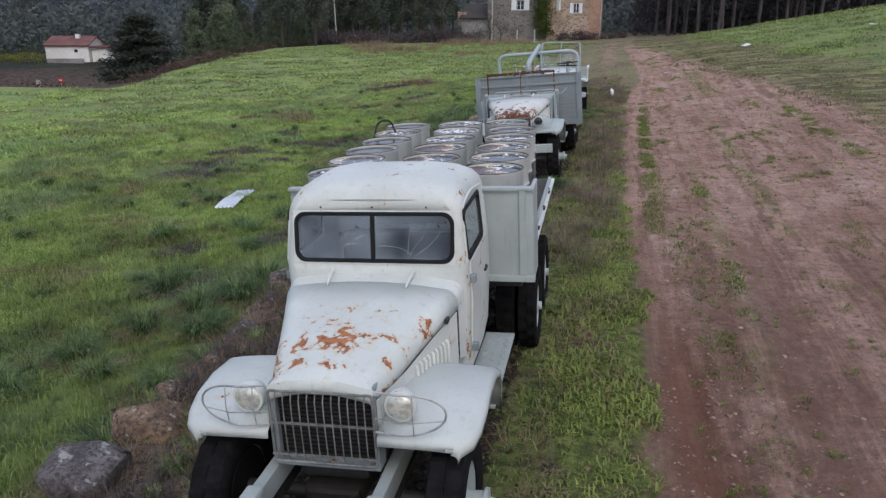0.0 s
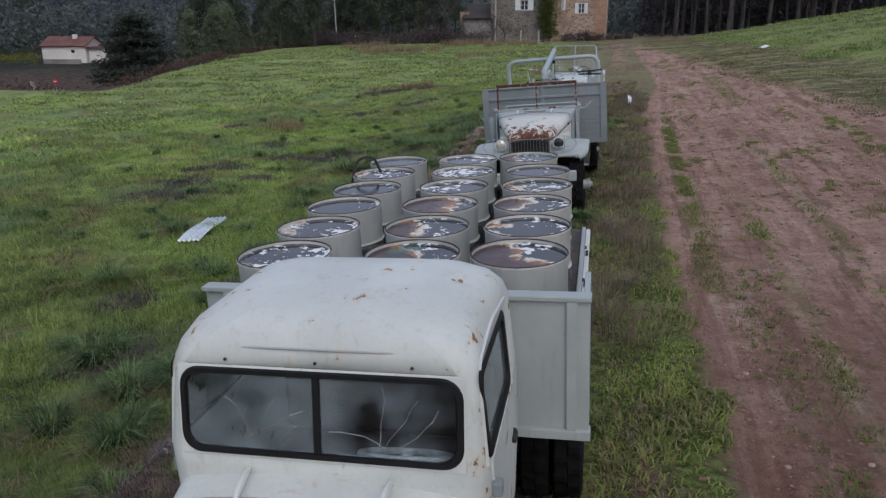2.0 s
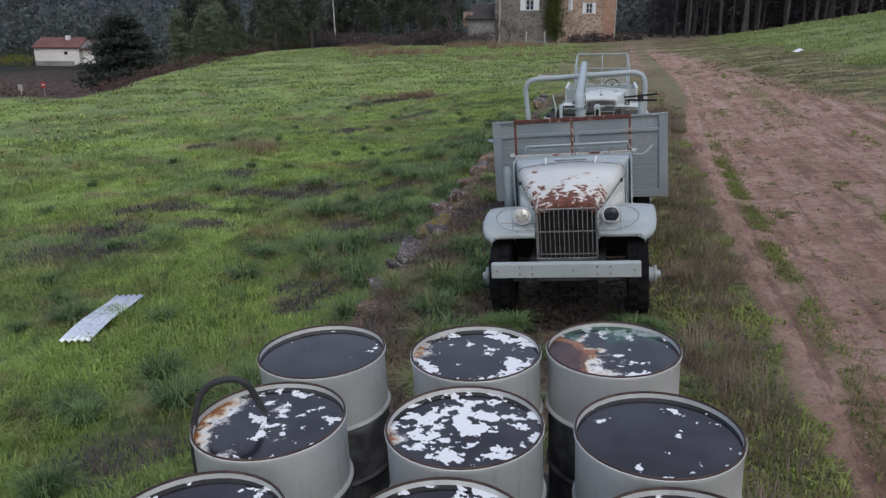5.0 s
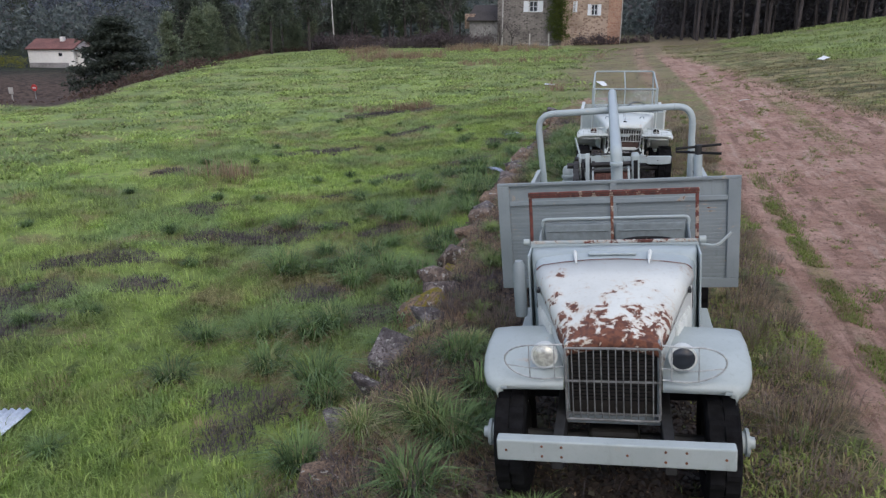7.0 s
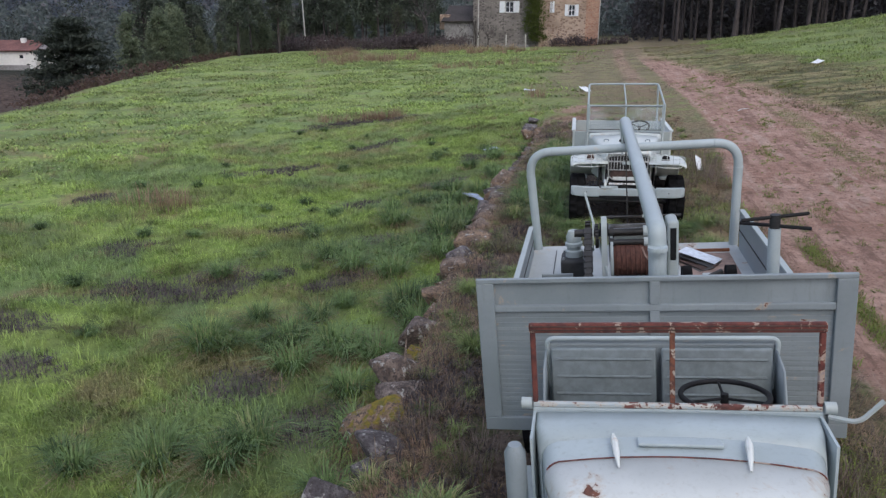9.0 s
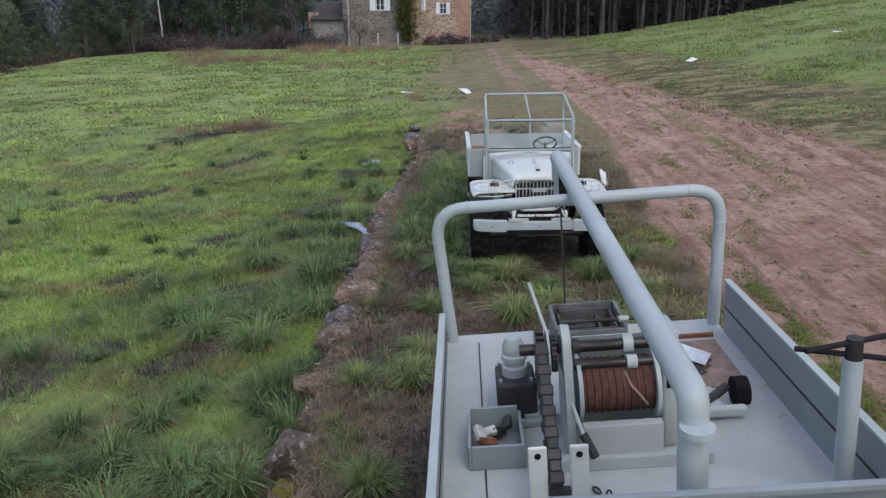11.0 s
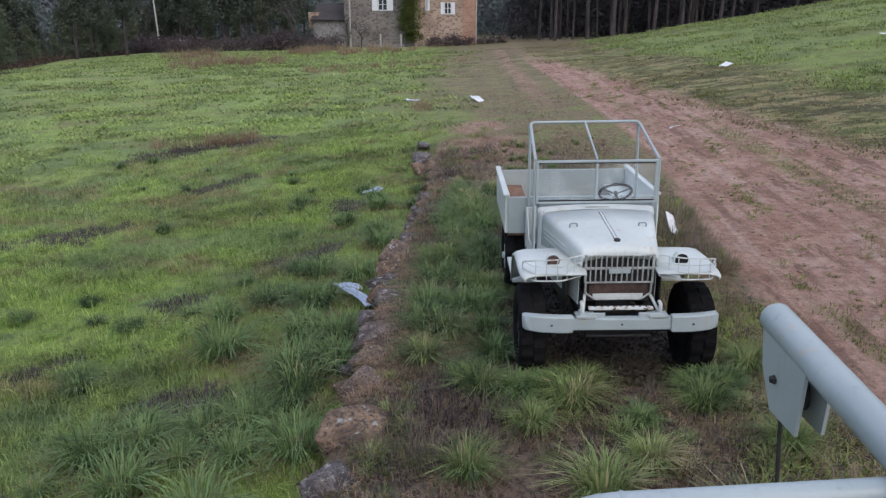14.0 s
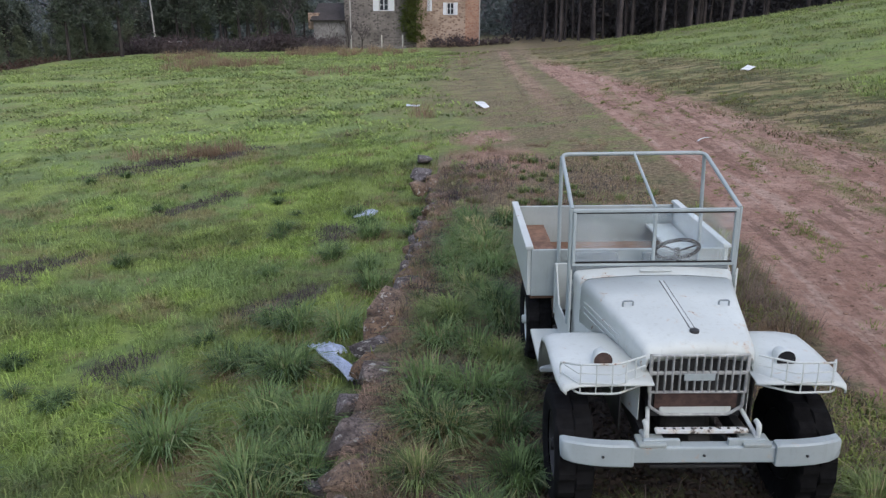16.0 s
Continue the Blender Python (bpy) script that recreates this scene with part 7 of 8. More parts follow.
for cx, half, y0, y1, n in ((0.68, 0.09, 16.5, 26, 6500), (0.68, 0.11, 12, 17, 1800), (0.75, 0.1, 26, 30, 700), (1.63, 0.09, 9.5, 16, 1700), (1.15, 0.12, 7, 13, 500), (1.4, 0.1, 6, 12, 300), (2.7, 0.12, 12, 22, 900), (3.4, 0.3, 31, 44, 2600), (5.43, 0.14, 18.5, 27.5, 3600), (4.4, 0.25, 14, 26, 900), (1.7, 0.3, 44, 58, 1500)):
    a, b = rng.normal(cx, half, n), rng.uniform(y0, y1, n)
    k = wavy(a * 0.3, b, 1.9, cx) + wavy(a, b, 4.5, 2.0) * 0.5 > -0.05
    sx.append(a[k]), sy.append(b[k])
sx, sy = np.concatenate(sx), np.concatenate(sy)
blades("track_weeds", "herb", sx, sy, np.array([land(a, b) for a, b in zip(sx, sy)]), rng.uniform(0.02, 0.075, len(sx)), 0.008 + rng.random(len(sx)) * 0.008, rng.uniform(0.5, 1.5, len(sx)), rng.uniform(0, math.tau, len(sx)), "strips of weeds in the earth track", "weeds")
sprigs = [(random.uniform(0.6, 6.2), 4 + 56 * random.random() ** 1.2, random.uniform(0.3, 0.9)) for _ in range(230)]
for _ in range(44):   # short lengthwise streaks
    cx, cy, run = random.uniform(0.8, 5.9), random.uniform(8, 58), random.uniform(0.6, 2.2)
    for k in range(9):
        sprigs.append((random.gauss(cx, 0.10) + 0.05 * k, cy + run * (k / 8 - 0.5) + random.gauss(0, 0.08), random.uniform(0.4, 1.0)))
for _ in range(520):
    lane_x = random.choice((0.95, 1.15, 1.35, 1.62, 1.9, 2.5, 2.75, 3.3, 4.2, 4.5, 5.2, 5.5, 6.0))
    sprigs.append((random.gauss(lane_x, 0.07), 5 + 40 * random.random() ** 1.4, random.uniform(0.18, 0.45)))
cs = np.repeat(np.array(sprigs), 30, axis=0)
az, r = rng.uniform(0, math.tau, len(cs)), np.sqrt(rng.random(len(cs))) * 0.16 * cs[:, 2]
x, y = cs[:, 0] + r * np.cos(az), cs[:, 1] + r * np.sin(az)
blades("track_sprigs", "herb", x, y, np.array([land(a, b) for a, b in zip(x, y)]), rng.uniform(0.02, 0.08, len(x)) * cs[:, 2] * 1.3, np.full(len(x), 0.01), rng.uniform(0.5, 1.5, len(x)), az, "small weeds growing in the earth track", "weeds")

# dead heather in the meadow and dead brambles on the bank
x, y = scatter(420000, -16.5, -5.3, 9.0, 48.5)
keep = heath_at(x, y) + 0.7 * rng.random(len(x)) < 1.25
x, y = x[keep], y[keep]
blades("dead_heather", "twig_dark", x, y, heights(x, y), rng.uniform(0.03, 0.15, len(x)), np.full(len(x), 0.010), rng.uniform(0.3, 1.8, len(x)), rng.uniform(0, math.tau, len(x)), "dark patches of dead heather in the meadow", "heather")
x, y = scatter(250000, -4.9, -0.1, 3.0, 42.0)
thick = np.where((y > 33) & (x > -4.3), 0.25, 1.0) * np.clip(0.2 + 1.7 * np.exp(-((x + 3.95) / 0.45) ** 2) + 0.12 * np.exp(-((x + 0.55) / 0.4) ** 2), 0, 1) * np.clip(1 - (x + 1.3) / 0.6, 0.25, 1) * np.clip(0.7 + 0.8 * wavy(x, y, 1.7, 3.0), 0, 1)
keep = rng.random(len(x)) < thick
for x0, x1, y0, y1 in FOOT:
    keep &= ~((x > x0) & (x < x1) & (y > y0) & (y < y1) & (rng.random(len(x)) < 0.75))
x, y = x[keep], y[keep]
blades("dead_heather", "twig_dark", x, y, heights(x, y), rng.uniform(0.04, 0.2, len(x)), np.full(len(x), 0.010), rng.uniform(0.2, 1.5, len(x)), rng.uniform(0, math.tau, len(x)), "dead heather and leaf litter round the vehicles", "heather")
bush = []
for _ in range(80):
    y = random.uniform(10, 36)
    bush.append((random.gauss(-0.45, 0.3), y, random.uniform(0.5, 1.2)))
for x, y, s in ((-0.4, 31.9, 1.6), (-0.2, 32.9, 1.7), (-0.5, 33.8, 1.3), (-0.6, 21.5, 1.4), (-0.6, 14.6, 1.3), (-0.5, 22.8, 1.4), (-0.5, 16.8, 1.2)):
    bush.append((x, y, s))
for _ in range(120):
    x, y = random.uniform(-4.7, -3.3), random.uniform(5, 41)
    bush.append((x, y, random.uniform(0.4, 0.9)))
bush = [b for b in bush if clear_of_trucks(b[0], b[1])]
clumps("dead_brambles", "twig_pale", bush, 130, 0.28, 0.08, 0.38, 0.006, "dead brown brambles and twigs on the bank", "brambles", 0.1, 1.2)

# ---- loose stones in the track ----
def pebbles(name, x, y, s, material, label):
    base = bmesh.new()
    bmesh.ops.create_icosphere(base, subdivisions=1, radius=1.0)
    v0 = np.array([v.co[:] for v in base.verts])
    f0 = np.array([[v.index for v in f.verts] for f in base.faces])
    base.free()
    n, k = len(x), len(v0)
    jit = 1 + rng.uniform(-0.3, 0.3, (n, k, 1))
    co = v0[None] * jit * (s[:, None, None] * np.array([1.2, 1.0, 0.55]))
    a = rng.uniform(0, math.tau, n)[:, None]
    co = np.stack([co[..., 0] * np.cos(a) - co[..., 1] * np.sin(a), co[..., 0] * np.sin(a) + co[..., 1] * np.cos(a), co[..., 2]], -1)
    co += np.stack([x, y, np.array([land(p, q) for p, q in zip(x, y)]) + s * 0.15], 1)[:, None]
    fs = (f0[None] + (np.arange(n) * k)[:, None, None]).reshape(-1, 3)
    me = bpy.data.meshes.new(name)
    me.from_pydata(co.reshape(-1, 3).tolist(), [], fs.tolist())
    me.materials.append(MATS[material])
    return tagged(new(name, me), label, "stones", kind="stuff")


g = Graph("pebble")
g.done(g.mix(g.island, (0.13, 0.080, 0.062), (0.36, 0.265, 0.22)), 0.9)
g = Graph("clod")
g.done(g.mix(g.island, (0.15, 0.088, 0.064), (0.30, 0.185, 0.14)), 0.95)
x, y = np.concatenate([rng.uniform(0.5, 6.5, 5200), rng.normal(1.0, 0.5, 1200)]), np.concatenate([3 + 26 * rng.random(5200) ** 1.8, rng.uniform(3, 14, 1200)])
x2, y2 = rng.uniform(-0.3, 6.3, 5000), 3 + 45 * rng.random(5000) ** 1.4
pebbles("clods", x2, y2, rng.gamma(1.6, 0.0048, len(x2)) + 0.004, "clod", "flat clods of red earth on the track")
pebbles("gravel", x, y, rng.gamma(1.4, 0.0042, len(x)) + 0.0035, "pebble", "small reddish stones scattered on the track")

# ---- the dry-stone edge ----
def stone_material(name, moss):
    g = Graph(name)
    p = g.shifted(g.obj)
    n, f = g.noise(p, 3, 5, 0.65), g.noise(p, 18, 6, 0.7)
    kind = g.ramp(g.rand, 0.25, 0.75)
    c = g.mix(g.ramp(n, 0.35, 0.65), g.mix(kind, (0.088, 0.078, 0.082), (0.145, 0.092, 0.060)), g.mix(kind, (0.265, 0.238, 0.245), (0.335, 0.225, 0.145)))
    c = g.mix(g.ramp(f, 0.44, 0.64), c, (0.060, 0.048, 0.046))
    c = g.mix(g.math("MULTIPLY", g.ramp(g.noise(p, 7, 5, 0.6), 0.58, 0.66), 0.8), c, (0.50, 0.49, 0.46))
    up = g.split(g.normal)[2]
    m = g.math("MULTIPLY", g.ramp(g.math("ADD", g.noise(p, 5, 4), g.math("MULTIPLY", up, 0.25)), 0.93 - moss, 1.0 - moss), 1.0)
    c = g.mix(m, c, g.mix(g.ramp(f, 0.4, 0.6), (0.13, 0.12, 0.02), (0.26, 0.19, 0.02)))
    g.bump(g.math("ADD", n, g.math("MULTIPLY", f, 0.8)), 1.0, 0.06)
    return g.done(c, 0.92)


stone_material("stone", 0.0)
stone_material("stone_mossy", 0.26)


def stone_mesh(seed):
    """An angular field stone: the hull of a few scattered points, its edges worn."""
    random.seed(900 + seed)
    bm = bmesh.new()
    for _ in range(15):
        p = Vector((random.uniform(-1, 1), random.uniform(-1, 1), random.uniform(-1, 1)))
        p *= 0.5 / (abs(p.x) ** 4 + abs(p.y) ** 4 + abs(p.z) ** 4) ** 0.25
        bm.verts.new(p * random.uniform(0.88, 1.06))
    hull = bmesh.ops.convex_hull(bm, input=bm.verts)
    bmesh.ops.delete(bm, geom=[v for v in bm.verts if not v.link_faces], context="VERTS")
    bmesh.ops.bevel(bm, geom=list(bm.edges), offset=0.035, segments=1, profile=0.5, affect="EDGES")
    bmesh.ops.triangulate(bm, faces=[f for f in bm.faces if len(f.verts) > 4])
    bmesh.ops.recalc_face_normals(bm, faces=bm.faces)
    me = bpy.data.meshes.new("stone")
    bm.to_mesh(me)
    bm.free()
    me.shade_smooth()
    me.set_sharp_from_angle(angle=radians(34))
    return me


wall_thing = tagged(new("stone_wall"), "low crumbling dry-stone wall along the meadow", "stone wall", kind="structure")
meshes = [stone_mesh(k) for k in range(10)]
for k, m in enumerate(meshes):
    m.materials.append(MATS["stone_mossy" if k in (3, 8) else "stone"])
random.seed(4)


def lay_stone(x, y, w, l, h, k, top=None, turn=None):
    """One stone of the edge, its head at the bank's level and its face over the meadow."""
    ob = new("stone", meshes[k])
    ob.parent = wall_thing
    z = (land(wall_line(y) + 0.3, y) if top is None else top) - h * 0.5
    ob.matrix_basis = Matrix.LocRotScale((x, y, z), Euler((random.uniform(-0.2, 0.2), random.uniform(-0.2, 0.2), random.uniform(-0.5, 0.5) if turn is None else turn)), (w, l, h))


KNOWN = ((-4.95, 25.2, 0.48, 0.42, 0.5), (-4.9, 24.5, 0.5, 0.5, 0.5), (-4.9, 23.35, 0.62, 0.6, 0.58), (-4.85, 22.0, 0.5, 0.6, 0.5), (-4.95, 20.9, 0.6, 0.55, 0.6), (-4.75, 19.75, 0.85, 0.75, 0.62), (-4.8, 18.3, 0.5, 0.55, 0.6), (-4.75, 17.4, 0.5, 0.5, 0.5),
         (-4.95, 27.0, 0.45, 0.45, 0.4), (-4.85, 26.05, 0.75, 0.7, 0.52), (-4.95, 27.6, 0.45, 0.5, 0.5), (-4.9, 28.25, 0.7, 0.55, 0.5), (-5.0, 29.5, 0.45, 0.45, 0.42), (-5.1, 30.8, 0.4, 0.45, 0.42), (-5.05, 31.7, 0.55, 0.65, 0.5), (-4.9, 31.0, 0.4, 0.35, 0.35),
         (-4.05, 5.35, 0.72, 0.62, 0.6), (-4.1, 4.5, 0.75, 0.6, 0.6), (-4.15, 6.65, 0.4, 0.45, 0.5), (-4.2, 7.5, 0.4, 0.45, 0.5), (-5.3, 38.7, 0.45, 0.6, 0.42), (-5.35, 40.3, 0.45, 0.6, 0.36), (-5.4, 42.2, 0.4, 0.6, 0.25))
for k, (x, y, w, l, h) in enumerate(KNOWN):
    lay_stone(x - 0.05, y, w * 1.14, l * 1.12, h * 1.1, 3 if abs(y - 19.75) < 0.1 else (0, 1, 2, 4, 5, 6, 7, 9)[k % 8], land(wall_line(y) + 0.3, y) + (0.24 if y < 6 else 0.13))
y = 3.2
while y < WALL_END:
    l = random.uniform(0.28, 0.55)
    if all(abs(y - q[1]) > 0.35 * (l + q[3]) for q in KNOWN):
        lay_stone(wall_line(y) + random.uniform(-0.06, 0.14), y, random.uniform(0.4, 0.7), l * 1.1, random.uniform(0.3, 0.5), random.randrange(10), land(wall_line(y) + 0.3, y) + random.uniform(-0.03, 0.09))
    if random.random() < 0.5:   # the course below, half sunk in the grass
        w = random.uniform(0.25, 0.42)
        lay_stone(wall_line(y) - 0.16, y + random.uniform(-0.2, 0.2), w, w * 1.2, 0.3, random.randrange(10), land(wall_line(y) - 0.35, y) + 0.2)
    y += l * random.uniform(0.85, 1.3)
for k, (x, y, s) in enumerate(((-7.5, 9.0, 0.09), (-6.4, 9.4, 0.08), (-10.4, 21.6, 0.14), (-4.6, 16.6, 0.12), (-3.9, 24.4, 0.09), (-2.6, 24.9, 0.14), (-3.0, 25.2, 0.1), (-5.3, 6.6, 0.1), (-9.5, 12.5, 0.1), (-2.2, 14.2, 0.12))):
    ob = new("loose_stone", meshes[k])
    ob.matrix_world = Matrix.LocRotScale((x, y, land(x, y) + s * 0.25), Euler((0, 0, k)), (s * 1.3, s, s))
    tagged(ob, "small pale stone lying in the grass", "stone", "loose stones")

# ---- scraps of sheet lying about ----
def corrugated(name, m, length, width, waves, material, label):
    bm = bmesh.new()
    n = waves * 6
    rows = [[Vector((-width / 2 + width * i / n, u * length - length / 2, 0.018 * math.sin(i / n * waves * math.tau) + 0.03 * math.sin(u * 5))) for i in range(n + 1)] for u in [k / 6 for k in range(7)]]
    ob = part(name, loft(bm, rows, False), material, None, "", 60)
    solid(ob, 0.003)
    ob.matrix_world = m
    return tagged(ob, label, "metal sheet")


corrugated("corrugated_sheet", pose(-9.1, 16.0, land(-9.1, 16.0) + 0.10, 2, -4, 10), 1.7, 0.48, 5, "zinc", "bent corrugated zinc sheet lying on the meadow")
corrugated("corrugated_sheet", pose(-5.84, 30.76, land(-5.84, 30.76) + 0.16, 6, 10, 42), 0.36, 0.42, 5, "zinc_blue", "torn corrugated zinc scrap by the wall")
corrugated("corrugated_sheet", pose(-5.56, 30.2, land(-5.56, 30.2) + 0.18, 10, 4, 42), 0.72, 0.2, 3, "zinc_blue", "narrow strip of corrugated zinc by the wall")
corrugated("corrugated_sheet", pose(-6.4, 37.8, land(-6.4, 37.8) + 0.10, 2, 3, 85), 0.4, 0.7, 7, "zinc_blue", "grey corrugated sheet flat in the grass")


def scrap(x, y, w, l, a, mat, label, lift=0.05, tip=8):
    bm = bmesh.new()
    block(bm, -w / 2, w / 2, -l / 2, l / 2, 0, 0.015)
    bmesh.ops.subdivide_edges(bm, edges=bm.edges, cuts=2, use_grid_fill=True)
    for v in bm.verts:
        v.co += noise.noise_vector(v.co * 4 + Vector((x, y, 0))) * 0.06
    ob = part("scrap_sheet", bm, mat)
    ob.matrix_world = pose(x, y, land(x, y) + lift, tip, tip / 2, a)
    return tagged(ob, label, "scrap")


scrap(-0.42, 32.1, 0.16, 0.42, 20, "scrap_white", "crumpled white plastic scrap in the brambles", 0.2, 35)
scrap(-3.85, 54.6, 0.5, 0.7, 30, "scrap_white", "crumpled white sheet on the grass", 0.1, 15)
scrap(8.2, 57.3, 0.4, 0.7, -40, "scrap_white", "white scrap on the grassy slope", 0.15, 15)
scrap(2.3, 43.0, 0.06, 0.7, -40, "scrap_white", "thin pale stick on the track", 0.03, 2)
scrap(-7.0, 56.0, 0.6, 0.3, 0, "zinc", "grey sheet flat on the grass", 0.06, 4)
scrap(17.0, 60.0, 0.9, 0.25, 10, "scrap_white", "long white scrap on the slope", 0.1, 6)

# ---- trees and shrubs ----
leafy("needle_dark", (0.040, 0.055, 0.043), (0.135, 0.165, 0.120), (0.10, 0.10, 0.09), 0.3, scale=0.15)
# distance haze is put into the next two colours, paler and bluer
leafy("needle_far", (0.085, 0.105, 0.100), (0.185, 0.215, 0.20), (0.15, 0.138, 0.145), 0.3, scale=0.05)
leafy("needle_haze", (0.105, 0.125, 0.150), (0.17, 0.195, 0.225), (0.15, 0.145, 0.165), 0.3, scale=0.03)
leafy("needle_young", (0.085, 0.115, 0.072), (0.22, 0.26, 0.165), (0.15, 0.15, 0.11), 0.2, scale=0.15)
leafy("leaf_cedar", (0.035, 0.046, 0.036), (0.085, 0.105, 0.080), (0.055, 0.062, 0.048), 0.2, scale=0.4)
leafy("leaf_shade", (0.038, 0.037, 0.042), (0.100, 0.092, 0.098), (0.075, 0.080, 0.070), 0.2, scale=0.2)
leafy("leaf_hedge", (0.14, 0.15, 0.015), (0.34, 0.32, 0.04), (0.10, 0.11, 0.02), 0.2)
leafy("leaf_ivy", (0.050, 0.075, 0.018), (0.13, 0.16, 0.04), (0.09, 0.09, 0.03), 0.2)
leafy("twig_wood", (0.075, 0.058, 0.062), (0.15, 0.12, 0.125), (0.13, 0.085, 0.075), 0.2, scale=0.1)
leafy("bracken", (0.075, 0.05, 0.042), (0.16, 0.105, 0.085), (0.10, 0.085, 0.05), 0.2, scale=0.2)


def leaf_cloud(name, centres, per, spread, size, material, flat=0.7):
    """Many small leaf cards with a bent middle, in clumps round the centres."""
    c = np.repeat(np.array(centres), per, axis=0)
    n = len(c)
    p = c[:, :3] + rng.normal(0, 1, (n, 3)) * (spread * c[:, 3:4]) * np.array([1, 1, flat])
    a, b = rng.normal(0, 1, (n, 3)), rng.normal(0, 1, (n, 3))
    a /= np.linalg.norm(a, axis=1, keepdims=True)
    b -= a * (a * b).sum(1, keepdims=True)
    b /= np.linalg.norm(b, axis=1, keepdims=True)
    s = size * rng.uniform(0.5, 1.3, (n, 1))
    k = np.cross(a, b) * s * 0.25
    co = np.stack([p - a * s, p + b * s * 0.45 + k, p + a * s, p - b * s * 0.45 + k], 1).astype(np.float32)
    me = bpy.data.meshes.new(name)
    me.vertices.add(n * 4)
    me.vertices.foreach_set("co", co.ravel())
    idx = (np.arange(n, dtype=np.int32)[:, None] * 4 + np.array([0, 1, 3, 1, 2, 3], np.int32)).ravel()
    me.loops.add(n * 6)
    me.loops.foreach_set("vertex_index", idx)
    me.polygons.add(n * 2)
    me.polygons.foreach_set("loop_start", np.arange(0, n * 6, 3, dtype=np.int32))
    me.update()
    me.materials.append(MATS[material])
    return me


def tree(name, trunk_bm, bark, crown, m, label, group):
    t = thing(name, m, label, "tree", group)
    part("trunk", trunk_bm, bark, t, "", 60)
    if crown:
        new("crown", crown).parent = t
    return t


def pine(seed, h, bare_to, width, material, leaf=0.22, clumps_n=30, per=70):
    """A pine: leaning tapered trunk, limbs, clumped needles."""
    random.seed(seed)
    bend = random.uniform(-0.4, 0.4)
    axis = [Vector((bend * math.sin(u * 2.2), bend * 0.4 * u, u * h)) for u in [k / 8 for k in range(9)]]
    bm = tube(bmesh.new(), axis, [0.16 * h / 11 * (1 - 0.8 * k / 8) + 0.02 for k in range(9)], 8)
    centres = []
    for k in range(clumps_n):
        u = mixed(bare_to, 1.0, (k + random.random()) / clumps_n)
        r = width * (1.05 - u) ** 0.7 * random.uniform(0.35, 1.0)
        a = random.uniform(0, math.tau)
        base = axis[min(8, int(u * 8))]
        tip = Vector((base.x + r * math.cos(a), base.y + r * math.sin(a), u * h + random.uniform(0.0, 0.5)))
        tube(bm, [Vector((base.x, base.y, u * h - 0.35)), tip], [0.05, 0.015], 5)
        centres.append((*tip, random.uniform(0.7, 1.2)))
        centres.append((*(tip.lerp(base, 0.45).xy), tip.z + 0.1, random.uniform(0.5, 0.9)))
    return bm, leaf_cloud("crown", centres, per, 0.42 * width / 2.2, leaf, material)


def bare_tree(seed, h, spread=0.75):
    """A leafless tree of forking limbs."""
    random.seed(seed)
    bm = bmesh.new()

    def limb(p, d, length, r, depth):
        q = p + d * length * 0.5 + Vector((random.uniform(-1, 1), random.uniform(-1, 1), 0.2)) * length * 0.06
        e = p + d * length
        tube(bm, [p, q, e], [r, r * 0.8, r * 0.55], 5 if depth > 1 else 8, False)
        if depth < 5:
            for _ in range(3 if depth < 3 else 2):
                nd = (d + Vector((random.gauss(0, spread), random.gauss(0, spread), random.uniform(-0.1, 0.45)))).normalized()
                limb(e if random.random() < 0.6 else q, nd, length * random.uniform(0.6, 0.85), r * 0.55, depth + 1)
    limb(Vector((0, 0, -0.2)), Vector((0.03, 0, 1)), h * 0.28, h * 0.02, 0)
    return bm


def plant(kinds, spots, group, lift=0.0):
    """Sets copies of the given trees on the land."""
    for x, y, s in spots:
        src = kinds[random.randrange(len(kinds))]
        c = copy_thing(src, Matrix.LocRotScale((x, y, land(x, y) - 0.15 + lift), Euler((0, 0, random.uniform(0, 6.28))), None))
        c.scale = (s, s, s * random.uniform(0.9, 1.15))


def kinds_of(makers, name, label, group, x=-75.0, y=150.0):
    out = []
    for k, (bm, crown) in enumerate(makers):
        out.append(tree(name, bm, "bark", crown, pose(x - 6 * k, y, land(x - 6 * k, y) - 0.15), label, group))
    return out


tall = kinds_of([pine(k, 13, 0.30, 3.0, "needle_dark") for k in (1, 2, 3)], "pine_tree", "tall dark pine at the edge of the wood", "pines", -70, 150)
young = kinds_of([pine(k, 6, 0.06, 1.5, "needle_young", 0.14, 34, 80) for k in (11, 12, 13)], "young_pine", "young grey-green pine at the field's edge", "young pines", -62, 118)
straight = kinds_of([pine(k, 15, 0.50, 2.0, "needle_dark", 0.26, 20, 60) for k in (21, 22, 23)], "pine_tree", "straight bare-trunked pine in a dark wood", "wood pines", 20, 152)
for t in straight:
    t.children[0].data.materials[0] = MATS["bark"]

random.seed(77)


def free(x, y):
    a = math.degrees(math.atan2(x, y))
    if x > -47 and y < 124:
        return False
    if math.hypot(x, y) < 205 and -47 < a < -32.0:
        return False
    return not (-31 < x < 0 and 118 < y < 146)


